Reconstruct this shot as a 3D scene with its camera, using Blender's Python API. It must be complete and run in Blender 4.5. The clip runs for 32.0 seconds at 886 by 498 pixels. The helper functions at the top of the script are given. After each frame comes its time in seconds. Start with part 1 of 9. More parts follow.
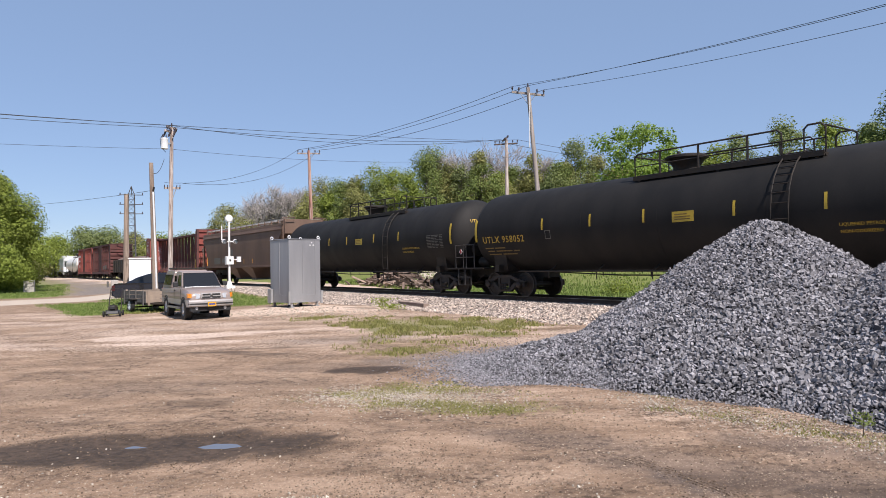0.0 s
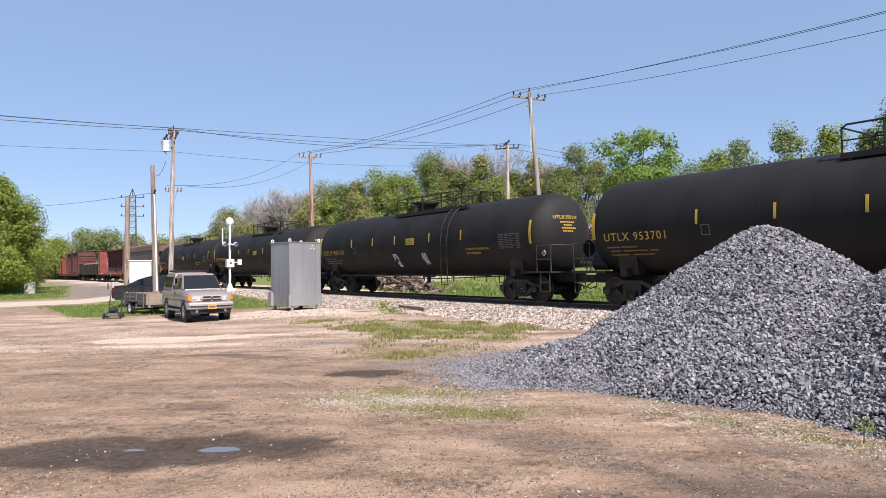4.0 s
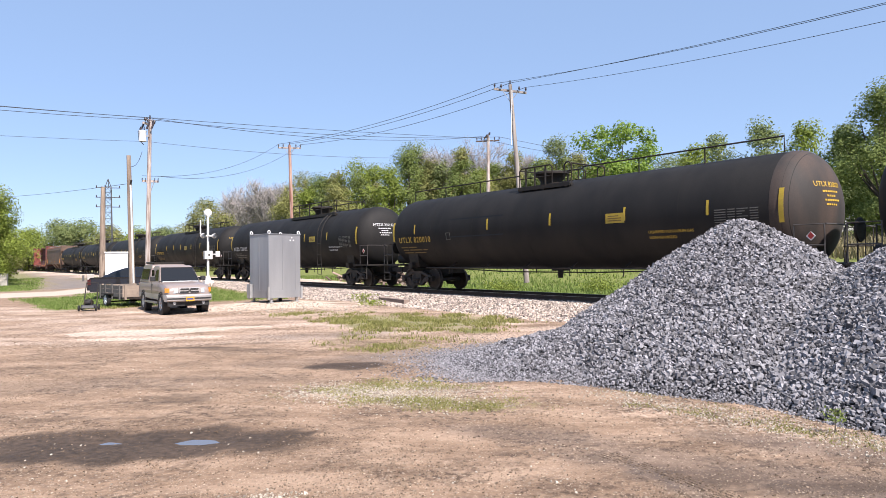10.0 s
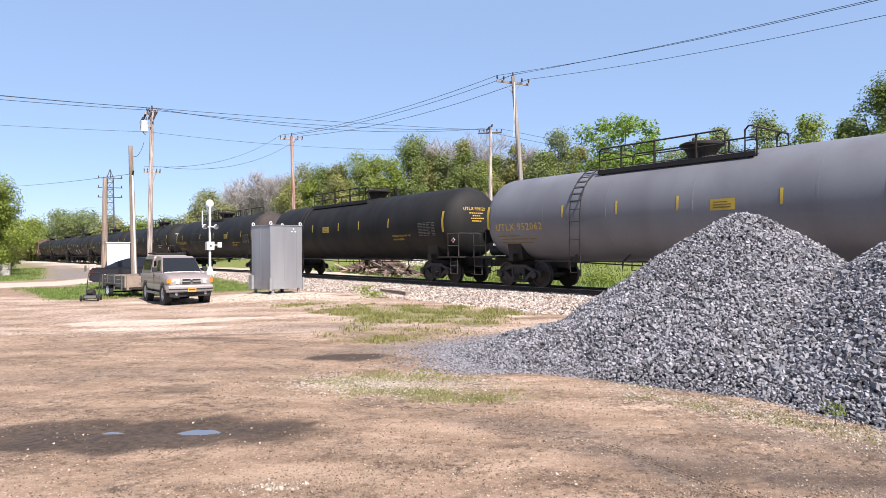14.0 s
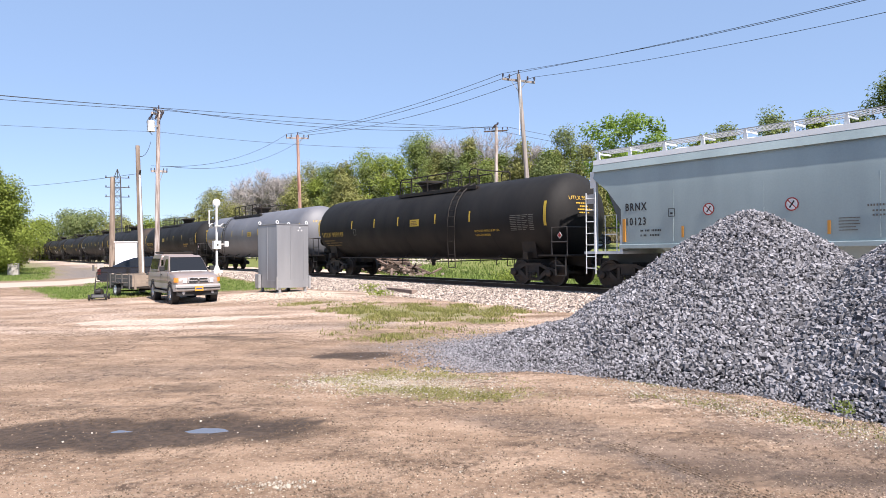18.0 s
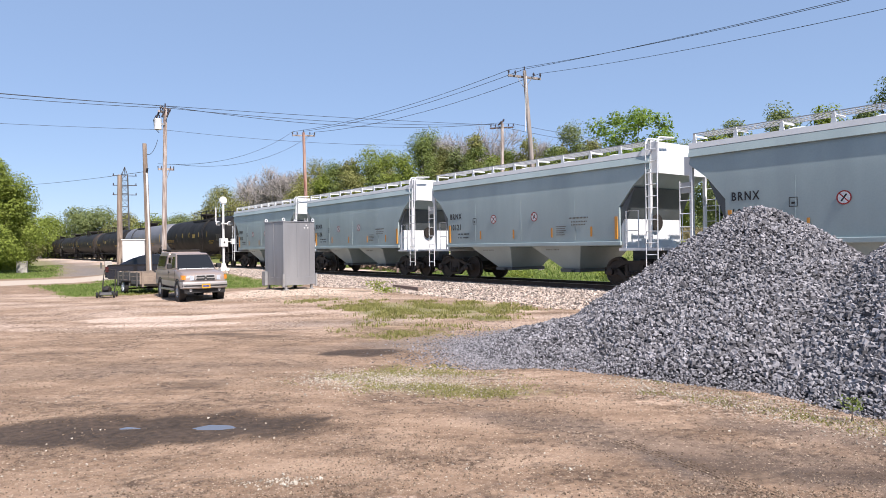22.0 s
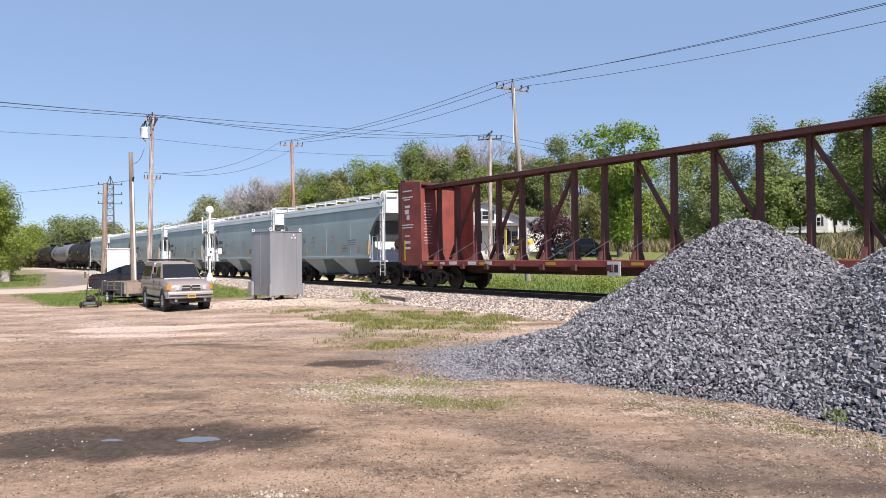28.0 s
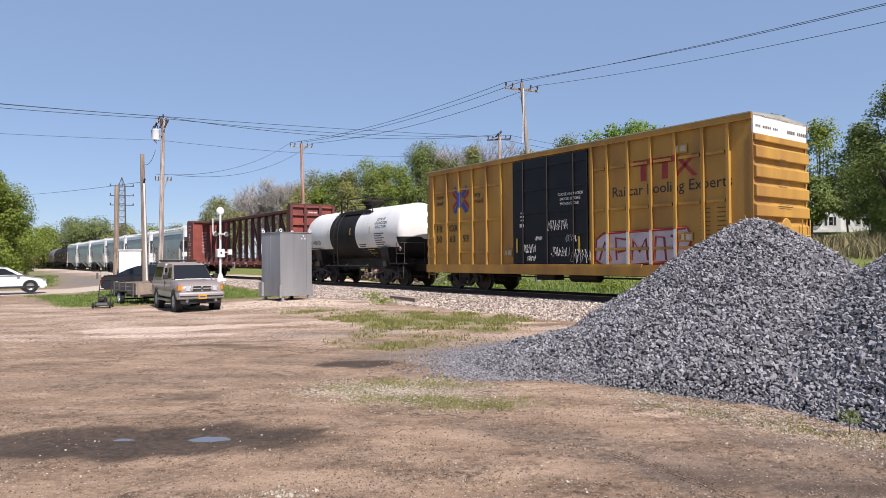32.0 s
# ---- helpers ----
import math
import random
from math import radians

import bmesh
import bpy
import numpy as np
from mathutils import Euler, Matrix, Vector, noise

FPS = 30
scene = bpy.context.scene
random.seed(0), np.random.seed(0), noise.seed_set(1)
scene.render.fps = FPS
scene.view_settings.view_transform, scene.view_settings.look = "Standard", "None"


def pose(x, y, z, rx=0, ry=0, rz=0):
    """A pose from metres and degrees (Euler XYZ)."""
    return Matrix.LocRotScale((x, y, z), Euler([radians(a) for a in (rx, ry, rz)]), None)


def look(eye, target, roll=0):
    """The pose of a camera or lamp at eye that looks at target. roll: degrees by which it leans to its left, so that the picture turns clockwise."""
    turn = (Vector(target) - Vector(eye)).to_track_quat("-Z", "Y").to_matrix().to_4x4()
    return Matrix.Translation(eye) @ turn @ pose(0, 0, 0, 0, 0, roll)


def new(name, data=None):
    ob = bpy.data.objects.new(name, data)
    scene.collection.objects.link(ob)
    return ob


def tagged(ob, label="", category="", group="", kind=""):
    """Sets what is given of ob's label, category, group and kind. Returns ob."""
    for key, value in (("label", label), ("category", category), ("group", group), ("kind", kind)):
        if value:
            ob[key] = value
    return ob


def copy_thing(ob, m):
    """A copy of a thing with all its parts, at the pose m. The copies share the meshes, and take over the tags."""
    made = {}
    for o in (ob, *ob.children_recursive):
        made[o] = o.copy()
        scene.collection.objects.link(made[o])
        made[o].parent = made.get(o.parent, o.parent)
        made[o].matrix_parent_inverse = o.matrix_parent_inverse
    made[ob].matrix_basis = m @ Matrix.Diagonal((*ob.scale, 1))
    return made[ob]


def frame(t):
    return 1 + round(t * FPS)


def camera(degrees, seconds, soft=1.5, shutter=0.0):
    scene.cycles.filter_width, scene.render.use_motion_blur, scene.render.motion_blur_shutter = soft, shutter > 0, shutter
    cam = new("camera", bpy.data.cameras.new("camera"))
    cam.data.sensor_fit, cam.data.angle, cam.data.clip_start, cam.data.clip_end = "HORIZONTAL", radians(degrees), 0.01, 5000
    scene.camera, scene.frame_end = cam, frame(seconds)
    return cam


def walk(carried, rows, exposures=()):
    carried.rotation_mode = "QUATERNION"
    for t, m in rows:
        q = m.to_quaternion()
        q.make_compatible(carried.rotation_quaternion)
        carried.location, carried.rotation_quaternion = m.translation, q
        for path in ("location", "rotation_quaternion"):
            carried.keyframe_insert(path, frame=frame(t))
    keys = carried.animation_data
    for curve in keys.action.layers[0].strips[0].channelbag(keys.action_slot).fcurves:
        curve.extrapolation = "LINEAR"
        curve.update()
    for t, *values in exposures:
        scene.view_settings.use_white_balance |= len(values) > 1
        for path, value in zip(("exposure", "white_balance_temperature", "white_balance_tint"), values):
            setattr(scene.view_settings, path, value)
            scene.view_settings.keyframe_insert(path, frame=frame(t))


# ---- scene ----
PATH = [
    (0.0, 91.32, 1.04, 1.41), (0.5, 91.12, 1.2, 1.19), (1.0, 91.47, 1.11, 1.18), (1.5, 91.59, 1.08, 1.24),
    (2.0, 91.54, 1.05, 1.08), (2.5, 91.58, 1.02, 1.33), (3.0, 91.74, 0.88, 1.34), (3.5, 91.78, 0.8, 1.43),
    (5.5, 90.72, 0.32, 1.1), (6.0, 90.57, 0.25, 0.81), (6.5, 90.56, 0.24, 0.76), (7.0, 90.53, 0.42, 0.65),
    (7.5, 90.63, 0.35, 0.54), (8.0, 90.82, 0.33, 0.38), (8.5, 90.91, 0.61, 0.18), (9.0, 91.01, 0.58, 0.01),
    (9.5, 91.04, 0.35, -0.08), (10.0, 90.98, 0.6, -0.25), (10.5, 90.98, 0.34, -0.36), (11.0, 90.98, 0.38, -0.42),
    (11.5, 90.93, 0.37, -0.51), (12.0, 90.79, 0.3, -0.42), (12.5, 90.68, 0.35, -0.31), (13.0, 90.5, 0.24, -0.24),
    (13.5, 90.38, 0.27, -0.17), (14.0, 90.29, 0.3, -0.11), (14.5, 90.23, 0.31, -0.15), (16.5, 90.21, 0.39, 0.18),
    (17.0, 90.23, 0.39, 0.29), (17.5, 90.2, 0.38, 0.42), (18.0, 90.15, 0.48, 0.42), (18.5, 90.01, 0.54, 0.37),
    (19.0, 89.86, 0.4, 0.37), (19.5, 89.66, 0.27, 0.49), (20.0, 89.55, 0.18, 0.62), (20.5, 89.59, 0.39, 0.69),
    (21.0, 89.67, 0.34, 0.78), (21.5, 89.76, 0.55, 0.97), (22.0, 89.9, 0.6, 0.95), (22.5, 90.03, 0.61, 0.87),
    (23.0, 90.13, 0.78, 0.75), (23.5, 90.17, 0.73, 0.48), (24.0, 90.17, 0.7, 0.35), (24.5, 90.13, 0.54, 0.26),
    (25.0, 90.13, 0.43, 0.1), (25.5, 90.24, 0.34, -0.0), (27.5, 90.55, 0.14, -0.15), (28.0, 90.82, 0.34, -0.12),
    (28.5, 91.12, 0.47, -0.19), (29.0, 91.27, 0.5, -0.26), (29.5, 91.22, 0.44, -0.2), (30.0, 91.23, 0.61, -0.11),
    (30.5, 91.28, 0.74, 0.05), (31.0, 91.13, 0.62, 0.3), (31.5, 91.01, 0.58, 0.48), (32.0, 90.87, 0.44, 0.7),
]
EYE = (0.0, 0.0, 1.70)
cam = camera(67.8, 32.0, soft=0.7)
EXPOSURE = [(0.0, 0.56), (1.0, 0.69), (2.0, 0.77), (3.5, 0.77), (6.0, 0.78), (9.0, 0.8), (9.6, 0.9), (10.2, 1.02), (11.0, 1.01), (13.0, 1.0), (17.0, 1.0), (18.2, 1.0), (19.0, 0.86), (20.5, 0.83), (22.0, 0.78), (25.0, 0.75), (28.0, 0.74), (29.0, 0.74), (30.0, 0.71), (31.0, 0.58), (32.0, 0.54)]
walk(cam, [(t, pose(*EYE, rx, ry, rz)) for t, rx, ry, rz in PATH], [(t, e, 6500, 17) for t, e in EXPOSURE])

# ---- light ----
# track: origin on the centre line at rail height, ALONG it (away from the viewer), ACROSS it (away)
TRACK = Vector((8.993, 17.879, 0.417))
ALONG = Vector((-0.60552, 0.79583, 0.0))
ACROSS = Vector((0.79583, 0.60552, 0.0))
TRACK_DEG = 127.266
SUN_UP = radians(50)
SUN_DIR = (ALONG * -0.985 + ACROSS * -0.085).normalized() * math.cos(SUN_UP) + Vector((0, 0, math.sin(SUN_UP)))

world = bpy.data.worlds.new("world")
scene.world = world
world.use_nodes = True
wn, wl = world.node_tree.nodes, world.node_tree.links
sky = wn.new("ShaderNodeTexSky")
sky.sky_type = "NISHITA"
sky.sun_disc = False
sky.sun_elevation = SUN_UP
sky.sun_rotation = math.atan2(SUN_DIR.x, SUN_DIR.y)
sky.altitude = 1500
sky.air_density, sky.dust_density, sky.ozone_density = 1.0, 0.4, 2.5
haze = wn.new("ShaderNodeMix")
haze.data_type = "RGBA"
haze.inputs[0].default_value = 0.62
haze.inputs[7].default_value = (2.2, 3.3, 4.95, 1)
wl.new(sky.outputs[0], haze.inputs[6])
wl.new(haze.outputs[2], wn["Background"].inputs[0])
wn["Background"].inputs[1].default_value = 0.094
sun = new("sun", bpy.data.lights.new("sun", "SUN"))
sun.data.energy, sun.data.angle, sun.data.color = 5.0, radians(0.6), (1.0, 0.95, 0.87)
sun.matrix_world = look(SUN_DIR * 100, (0, 0, 0))


# ---- materials ----
DULL = 0.87    # scale on all base colours, set against the raised exposure to deepen shadows


def mat(name, color, rough=0.7, metal=0.0, var=0.25, scale=3.0, fine=40.0, bump=0.15, tint=None, streak=0.0, spread=0.0, coat=0.0):
    """A surface with two scales of variation, optional stain tint, vertical streaks and spread from object to object."""
    m = bpy.data.materials.new(name)
    m.use_nodes = True
    n, l = m.node_tree.nodes, m.node_tree.links
    b = n["Principled BSDF"]
    b.inputs["Metallic"].default_value = metal
    b.inputs["Coat Weight"].default_value = coat
    co = n.new("ShaderNodeTexCoord")
    big, small = n.new("ShaderNodeTexNoise"), n.new("ShaderNodeTexNoise")
    big.inputs["Scale"].default_value, big.inputs["Detail"].default_value = scale, 5
    small.inputs["Scale"].default_value, small.inputs["Detail"].default_value = fine, 3
    src = co.outputs["Object"]
    if streak:
        mp = n.new("ShaderNodeMapping")
        mp.inputs["Scale"].default_value = (1, 1, streak)
        l.new(src, mp.inputs[0])
        l.new(mp.outputs[0], big.inputs["Vector"])
    else:
        l.new(src, big.inputs["Vector"])
    l.new(src, small.inputs["Vector"])
    ramp = n.new("ShaderNodeValToRGB")
    c = Vector(color) * DULL
    t = Vector(tint) * DULL if tint else c * (1 - var)
    ramp.color_ramp.elements[0].position, ramp.color_ramp.elements[1].position = 0.35, 0.68
    ramp.color_ramp.elements[0].color = (*t, 1)
    ramp.color_ramp.elements[1].color = (*c, 1)
    l.new(big.outputs[0], ramp.inputs[0])
    hsv = n.new("ShaderNodeHueSaturation")
    l.new(ramp.outputs[0], hsv.inputs["Color"])
    mr = n.new("ShaderNodeMapRange")
    mr.inputs[3].default_value, mr.inputs[4].default_value = 1 - var, 1 + var
    l.new(small.outputs[0], mr.inputs[0])
    if spread:
        oi = n.new("ShaderNodeObjectInfo")
        ms = n.new("ShaderNodeMapRange")
        ms.inputs[3].default_value, ms.inputs[4].default_value = 1 - spread, 1 + spread
        l.new(oi.outputs["Random"], ms.inputs[0])
        mu = n.new("ShaderNodeMath")
        mu.operation = "MULTIPLY"
        l.new(mr.outputs[0], mu.inputs[0])
        l.new(ms.outputs[0], mu.inputs[1])
        l.new(mu.outputs[0], hsv.inputs["Value"])
    else:
        l.new(mr.outputs[0], hsv.inputs["Value"])
    l.new(hsv.outputs[0], b.inputs["Base Color"])
    rr = n.new("ShaderNodeMapRange")
    rr.inputs[3].default_value, rr.inputs[4].default_value = max(0.02, rough - 0.1), min(1, rough + 0.1)
    l.new(big.outputs[0], rr.inputs[0])
    l.new(rr.outputs[0], b.inputs["Roughness"])
    if bump:
        bu = n.new("ShaderNodeBump")
        bu.inputs["Strength"].default_value, bu.inputs["Distance"].default_value = bump, 0.02
        l.new(small.outputs[0], bu.inputs["Height"])
        l.new(bu.outputs[0], b.inputs["Normal"])
    return m


def island_mat(name, dark, light, rough=0.8, hue=0.02, through_light=0.0):
    """Stones, blades and leaves: every joined piece takes a shade of its own."""
    m = bpy.data.materials.new(name)
    m.use_nodes = True
    n, l = m.node_tree.nodes, m.node_tree.links
    b = n["Principled BSDF"]
    b.inputs["Roughness"].default_value = rough
    b.inputs["Specular IOR Level"].default_value = 0.25
    ge, ramp, no = n.new("ShaderNodeNewGeometry"), n.new("ShaderNodeValToRGB"), n.new("ShaderNodeTexNoise")
    no.inputs["Scale"].default_value = 30
    ramp.color_ramp.elements[0].color, ramp.color_ramp.elements[1].color = (*(DULL * v for v in dark), 1), (*(DULL * v for v in light), 1)
    oi = n.new("ShaderNodeObjectInfo")
    add, half = n.new("ShaderNodeMath"), n.new("ShaderNodeMath")
    fr = n.new("ShaderNodeMath")
    fr.operation = "FRACT"
    l.new(ge.outputs["Random Per Island"], add.inputs[0])
    l.new(oi.outputs["Random"], add.inputs[1])
    l.new(add.outputs[0], fr.inputs[0])
    half.operation = "MULTIPLY_ADD"
    l.new(no.outputs[0], half.inputs[0])
    half.inputs[1].default_value = 0.3
    l.new(fr.outputs[0], half.inputs[2])
    sub = n.new("ShaderNodeMath")
    sub.operation = "SUBTRACT"
    sub.inputs[1].default_value = 0.15
    l.new(half.outputs[0], sub.inputs[0])
    l.new(sub.outputs[0], ramp.inputs[0])
    l.new(ramp.outputs[0], b.inputs["Base Color"])
    if through_light:
        tr = n.new("ShaderNodeBsdfTranslucent")
        mx = n.new("ShaderNodeMixShader")
        mx.inputs[0].default_value = through_light
        l.new(ramp.outputs[0], tr.inputs["Color"])
        l.new(b.outputs[0], mx.inputs[1])
        l.new(tr.outputs[0], mx.inputs[2])
        l.new(mx.outputs[0], n["Material Output"].inputs["Surface"])
    return m


M = {
    "tank_black": mat("tank_black", (0.0115, 0.0112, 0.0115), 0.68, 0, 0.3, 1.2, 30, 0.04, tint=(0.019, 0.0175, 0.016), streak=0.25),
    "tank_grey": mat("tank_grey", (0.17, 0.175, 0.19), 0.55, 0, 0.12, 0.8, 30, 0.04, tint=(0.13, 0.13, 0.145), streak=0.3),
    "rust_dirt": mat("rust_dirt", (0.058, 0.038, 0.029), 0.8, 0, 0.3, 1.5, 30, 0.1, tint=(0.022, 0.018, 0.016), streak=0.3),
    "steel_black": mat("steel_black", (0.022, 0.021, 0.021), 0.6, 0, 0.3, 4, 50, 0.1, tint=(0.035, 0.027, 0.02)),
    # lighter copy of steel_black: sunlight on the railings put into the colour
    "lit_railing": mat("lit_railing", (0.060, 0.055, 0.052), 0.6, 0, 0.3, 5, 50, 0.05, tint=(0.035, 0.030, 0.027)),
    "truck_steel": mat("truck_steel", (0.024, 0.021, 0.019), 0.75, 0, 0.3, 5, 40, 0.2, tint=(0.04, 0.029, 0.021)),
    "wheel_steel": mat("wheel_steel", (0.032, 0.027, 0.024), 0.6, 0.3, 0.3, 6, 40, 0.1, tint=(0.055, 0.036, 0.024)),
    "tread": mat("tread", (0.45, 0.44, 0.43), 0.3, 1.0, 0.1, 8, 40, 0.02),
    "worn_rim": mat("worn_rim", (0.14, 0.13, 0.125), 0.45, 0.6, 0.3, 8, 40, 0.02),
    "yellow": mat("yellow_reflector", (0.52, 0.36, 0.03), 0.5, 0, 0.15, 3, 30, 0.02),
    "mark_yellow": mat("mark_yellow", (0.62, 0.40, 0.04), 0.6, 0, 0.2, 4, 30, 0.0),
    "orange_mark": mat("orange_mark", (0.60, 0.27, 0.04), 0.6, 0, 0.15, 4, 30, 0.0),
    "mark_white": mat("mark_white", (0.7, 0.7, 0.7), 0.6, 0, 0.15, 4, 30, 0.0),
    "mark_black": mat("mark_black", (0.02, 0.02, 0.022), 0.6, 0, 0.2, 4, 30, 0.0),
    "mark_red": mat("mark_red", (0.35, 0.03, 0.025), 0.6, 0, 0.2, 4, 30, 0.0),
    "tail_red": mat("tail_red", (0.07, 0.010, 0.010), 0.35, 0, 0.1, 4, 30, 0.0),
    "mark_blue": mat("mark_blue", (0.04, 0.07, 0.3), 0.6, 0, 0.2, 4, 30, 0.0),
    "mark_dull_yellow": mat("mark_dull_yellow", (0.2, 0.13, 0.03), 0.7, 0, 0.3, 9, 60, 0.0),
    "tower_steel": mat("tower_steel", (0.10, 0.10, 0.107), 0.7, 0.1, 0.2, 4, 40, 0.05),
    "mark_faded": mat("mark_faded", (0.16, 0.15, 0.13), 0.7, 0, 0.3, 9, 60, 0.0),
    "mark_pink": mat("mark_pink", (0.60, 0.52, 0.56), 0.7, 0, 0.25, 2, 30, 0.0),
    "hopper_grey": mat("hopper_grey", (0.365, 0.45, 0.455), 0.45, 0, 0.07, 1.0, 25, 0.03, tint=(0.30, 0.372, 0.38), streak=0.2),
    "hopper_white": mat("hopper_white", (0.70, 0.72, 0.73), 0.5, 0, 0.08, 2.0, 25, 0.03),
    "hopper_dark": mat("hopper_dark", (0.10, 0.115, 0.12), 0.6, 0, 0.2, 2.0, 25, 0.05),
    "brown_hopper": mat("brown_hopper", (0.16, 0.10, 0.07), 0.7, 0, 0.2, 1.2, 25, 0.05, tint=(0.11, 0.065, 0.045), streak=0.2),
    "maroon": mat("maroon", (0.125, 0.038, 0.032), 0.75, 0, 0.25, 1.5, 30, 0.08, tint=(0.075, 0.026, 0.023)),
    "oxide_red": mat("oxide_red", (0.30, 0.066, 0.046), 0.7, 0, 0.18, 1.5, 30, 0.05, tint=(0.185, 0.043, 0.036)),
    "box_yellow": mat("box_yellow", (0.51, 0.283, 0.043), 0.65, 0, 0.16, 1.3, 40, 0.06, tint=(0.33, 0.165, 0.035), streak=0.22),
    "box_print": mat("box_print", (0.13, 0.075, 0.025), 0.7, 0, 0.3, 9, 60, 0.0),
    "box_roof": mat("box_roof", (0.5, 0.44, 0.34), 0.5, 0.2, 0.2, 1, 30, 0.05),
    "box_black": mat("box_black", (0.012, 0.014, 0.018), 0.45, 0, 0.3, 2, 30, 0.05),
    "white_paint": mat("white_paint", (0.78, 0.78, 0.77), 0.45, 0, 0.06, 1.2, 25, 0.02, tint=(0.68, 0.67, 0.65), streak=0.3),
    "galv": mat("galvanised", (0.38, 0.385, 0.395), 0.42, 0.4, 0.12, 1.6, 40, 0.03, tint=(0.29, 0.295, 0.31), streak=0.12),
    "galv_dark": mat("galvanised_grating", (0.26, 0.26, 0.255), 0.55, 0.4, 0.2, 6, 60, 0.05, tint=(0.18, 0.17, 0.16)),
    "galv_plain": mat("galvanised_fittings", (0.45, 0.45, 0.45), 0.5, 0.5, 0.15, 6, 60, 0.05),
    "pole_wood": mat("pole_wood", (0.38, 0.30, 0.235), 0.9, 0, 0.3, 11, 60, 0.4, tint=(0.17, 0.125, 0.095), streak=0.08),
    "pole_red": mat("pole_red", (0.50, 0.36, 0.30), 0.9, 0, 0.25, 9, 60, 0.3, tint=(0.25, 0.105, 0.07), streak=0.07),
    "pole_grey": mat("pole_grey", (0.38, 0.335, 0.31), 0.9, 0, 0.25, 10, 60, 0.4, tint=(0.20, 0.17, 0.15), streak=0.06),
    "pole_pale": mat("pole_pale", (0.60, 0.52, 0.48), 0.9, 0, 0.3, 10, 60, 0.3, tint=(0.19, 0.135, 0.11), streak=0.09),
    "wire": mat("wire", (0.03, 0.032, 0.036), 0.5, 0, 0.1, 4, 30, 0.0),
    "insulator": mat("insulator", (0.05, 0.04, 0.045), 0.3, 0, 0.1, 4, 30, 0.0),
    "rail_steel": mat("rail_steel", (0.10, 0.065, 0.045), 0.6, 0.4, 0.3, 5, 50, 0.1, tint=(0.07, 0.045, 0.035)),
    "tie_wood": mat("tie_wood", (0.085, 0.065, 0.05), 0.9, 0, 0.3, 6, 60, 0.4, spread=0.3),
    "concrete": mat("concrete", (0.46, 0.43, 0.39), 0.9, 0, 0.15, 4, 60, 0.3, tint=(0.36, 0.33, 0.30)),
    "bark": mat("bark", (0.12, 0.095, 0.075), 0.95, 0, 0.3, 5, 40, 0.6, tint=(0.075, 0.06, 0.05)),
    "twig": mat("twig", (0.40, 0.365, 0.345), 0.95, 0, 0.25, 3, 30, 0.2),
    "truck_paint": mat("truck_paint", (0.315, 0.25, 0.22), 0.4, 0.15, 0.05, 2, 60, 0.0, coat=0.5),
    "truck_lower": mat("truck_lower", (0.43, 0.405, 0.39), 0.35, 0.3, 0.08, 2, 60, 0.0, coat=0.3),
    "navy_paint": mat("navy_paint", (0.012, 0.017, 0.03), 0.2, 0.2, 0.1, 2, 60, 0.0, coat=0.8),
    "suv_white": mat("suv_white", (0.78, 0.79, 0.80), 0.3, 0, 0.03, 2, 60, 0.0, coat=0.7),
    "tyre": mat("tyre", (0.018, 0.018, 0.018), 0.85, 0, 0.2, 8, 60, 0.15),
    "alloy": mat("alloy", (0.5, 0.5, 0.5), 0.35, 0.9, 0.1, 8, 40, 0.02),
    "chrome": mat("chrome", (0.62, 0.62, 0.63), 0.18, 1.0, 0.05, 8, 40, 0.01),
    "plastic": mat("black_plastic", (0.02, 0.02, 0.021), 0.6, 0, 0.15, 8, 60, 0.05),
    "amber": mat("amber_lens", (0.75, 0.26, 0.02), 0.25, 0, 0.05, 8, 40, 0.0, coat=0.6),
    "lens": mat("clear_lens", (0.62, 0.64, 0.66), 0.15, 0.3, 0.08, 14, 40, 0.03, coat=0.8),
    "plate": mat("plate_orange", (0.65, 0.33, 0.03), 0.5, 0, 0.05, 8, 40, 0.0),
    "board": mat("weathered_board", (0.34, 0.27, 0.21), 0.9, 0, 0.2, 3, 60, 0.3, tint=(0.24, 0.19, 0.15), spread=0.25),
    "board_grey_shade": mat("grey_shade_board", (0.11, 0.105, 0.10), 0.9, 0, 0.2, 3, 60, 0.3, spread=0.2),
    "mower_red": mat("mower_deck", (0.03, 0.03, 0.032), 0.5, 0, 0.1, 8, 60, 0.05),
    "siding": mat("white_siding", (0.74, 0.74, 0.73), 0.7, 0, 0.06, 0.8, 25, 0.05),
    "roof_grey": mat("roof_shingle", (0.20, 0.19, 0.19), 0.9, 0, 0.2, 2, 25, 0.2),
    "shutter": mat("dark_shutter", (0.03, 0.035, 0.05), 0.6, 0, 0.1, 2, 25, 0.05),
    "brick": mat("brick_chimney", (0.25, 0.17, 0.14), 0.9, 0, 0.2, 3, 25, 0.2),
    "machine_yellow": mat("machine_yellow", (0.70, 0.48, 0.03), 0.5, 0, 0.1, 3, 25, 0.03),
    "scrap": mat("scrap_wood", (0.16, 0.11, 0.085), 0.9, 0, 0.3, 3, 40, 0.3, tint=(0.10, 0.07, 0.055), spread=0.5),
    "scrap_pale": mat("scrap_pale", (0.36, 0.27, 0.22), 0.9, 0, 0.3, 3, 40, 0.3, spread=0.4),
}


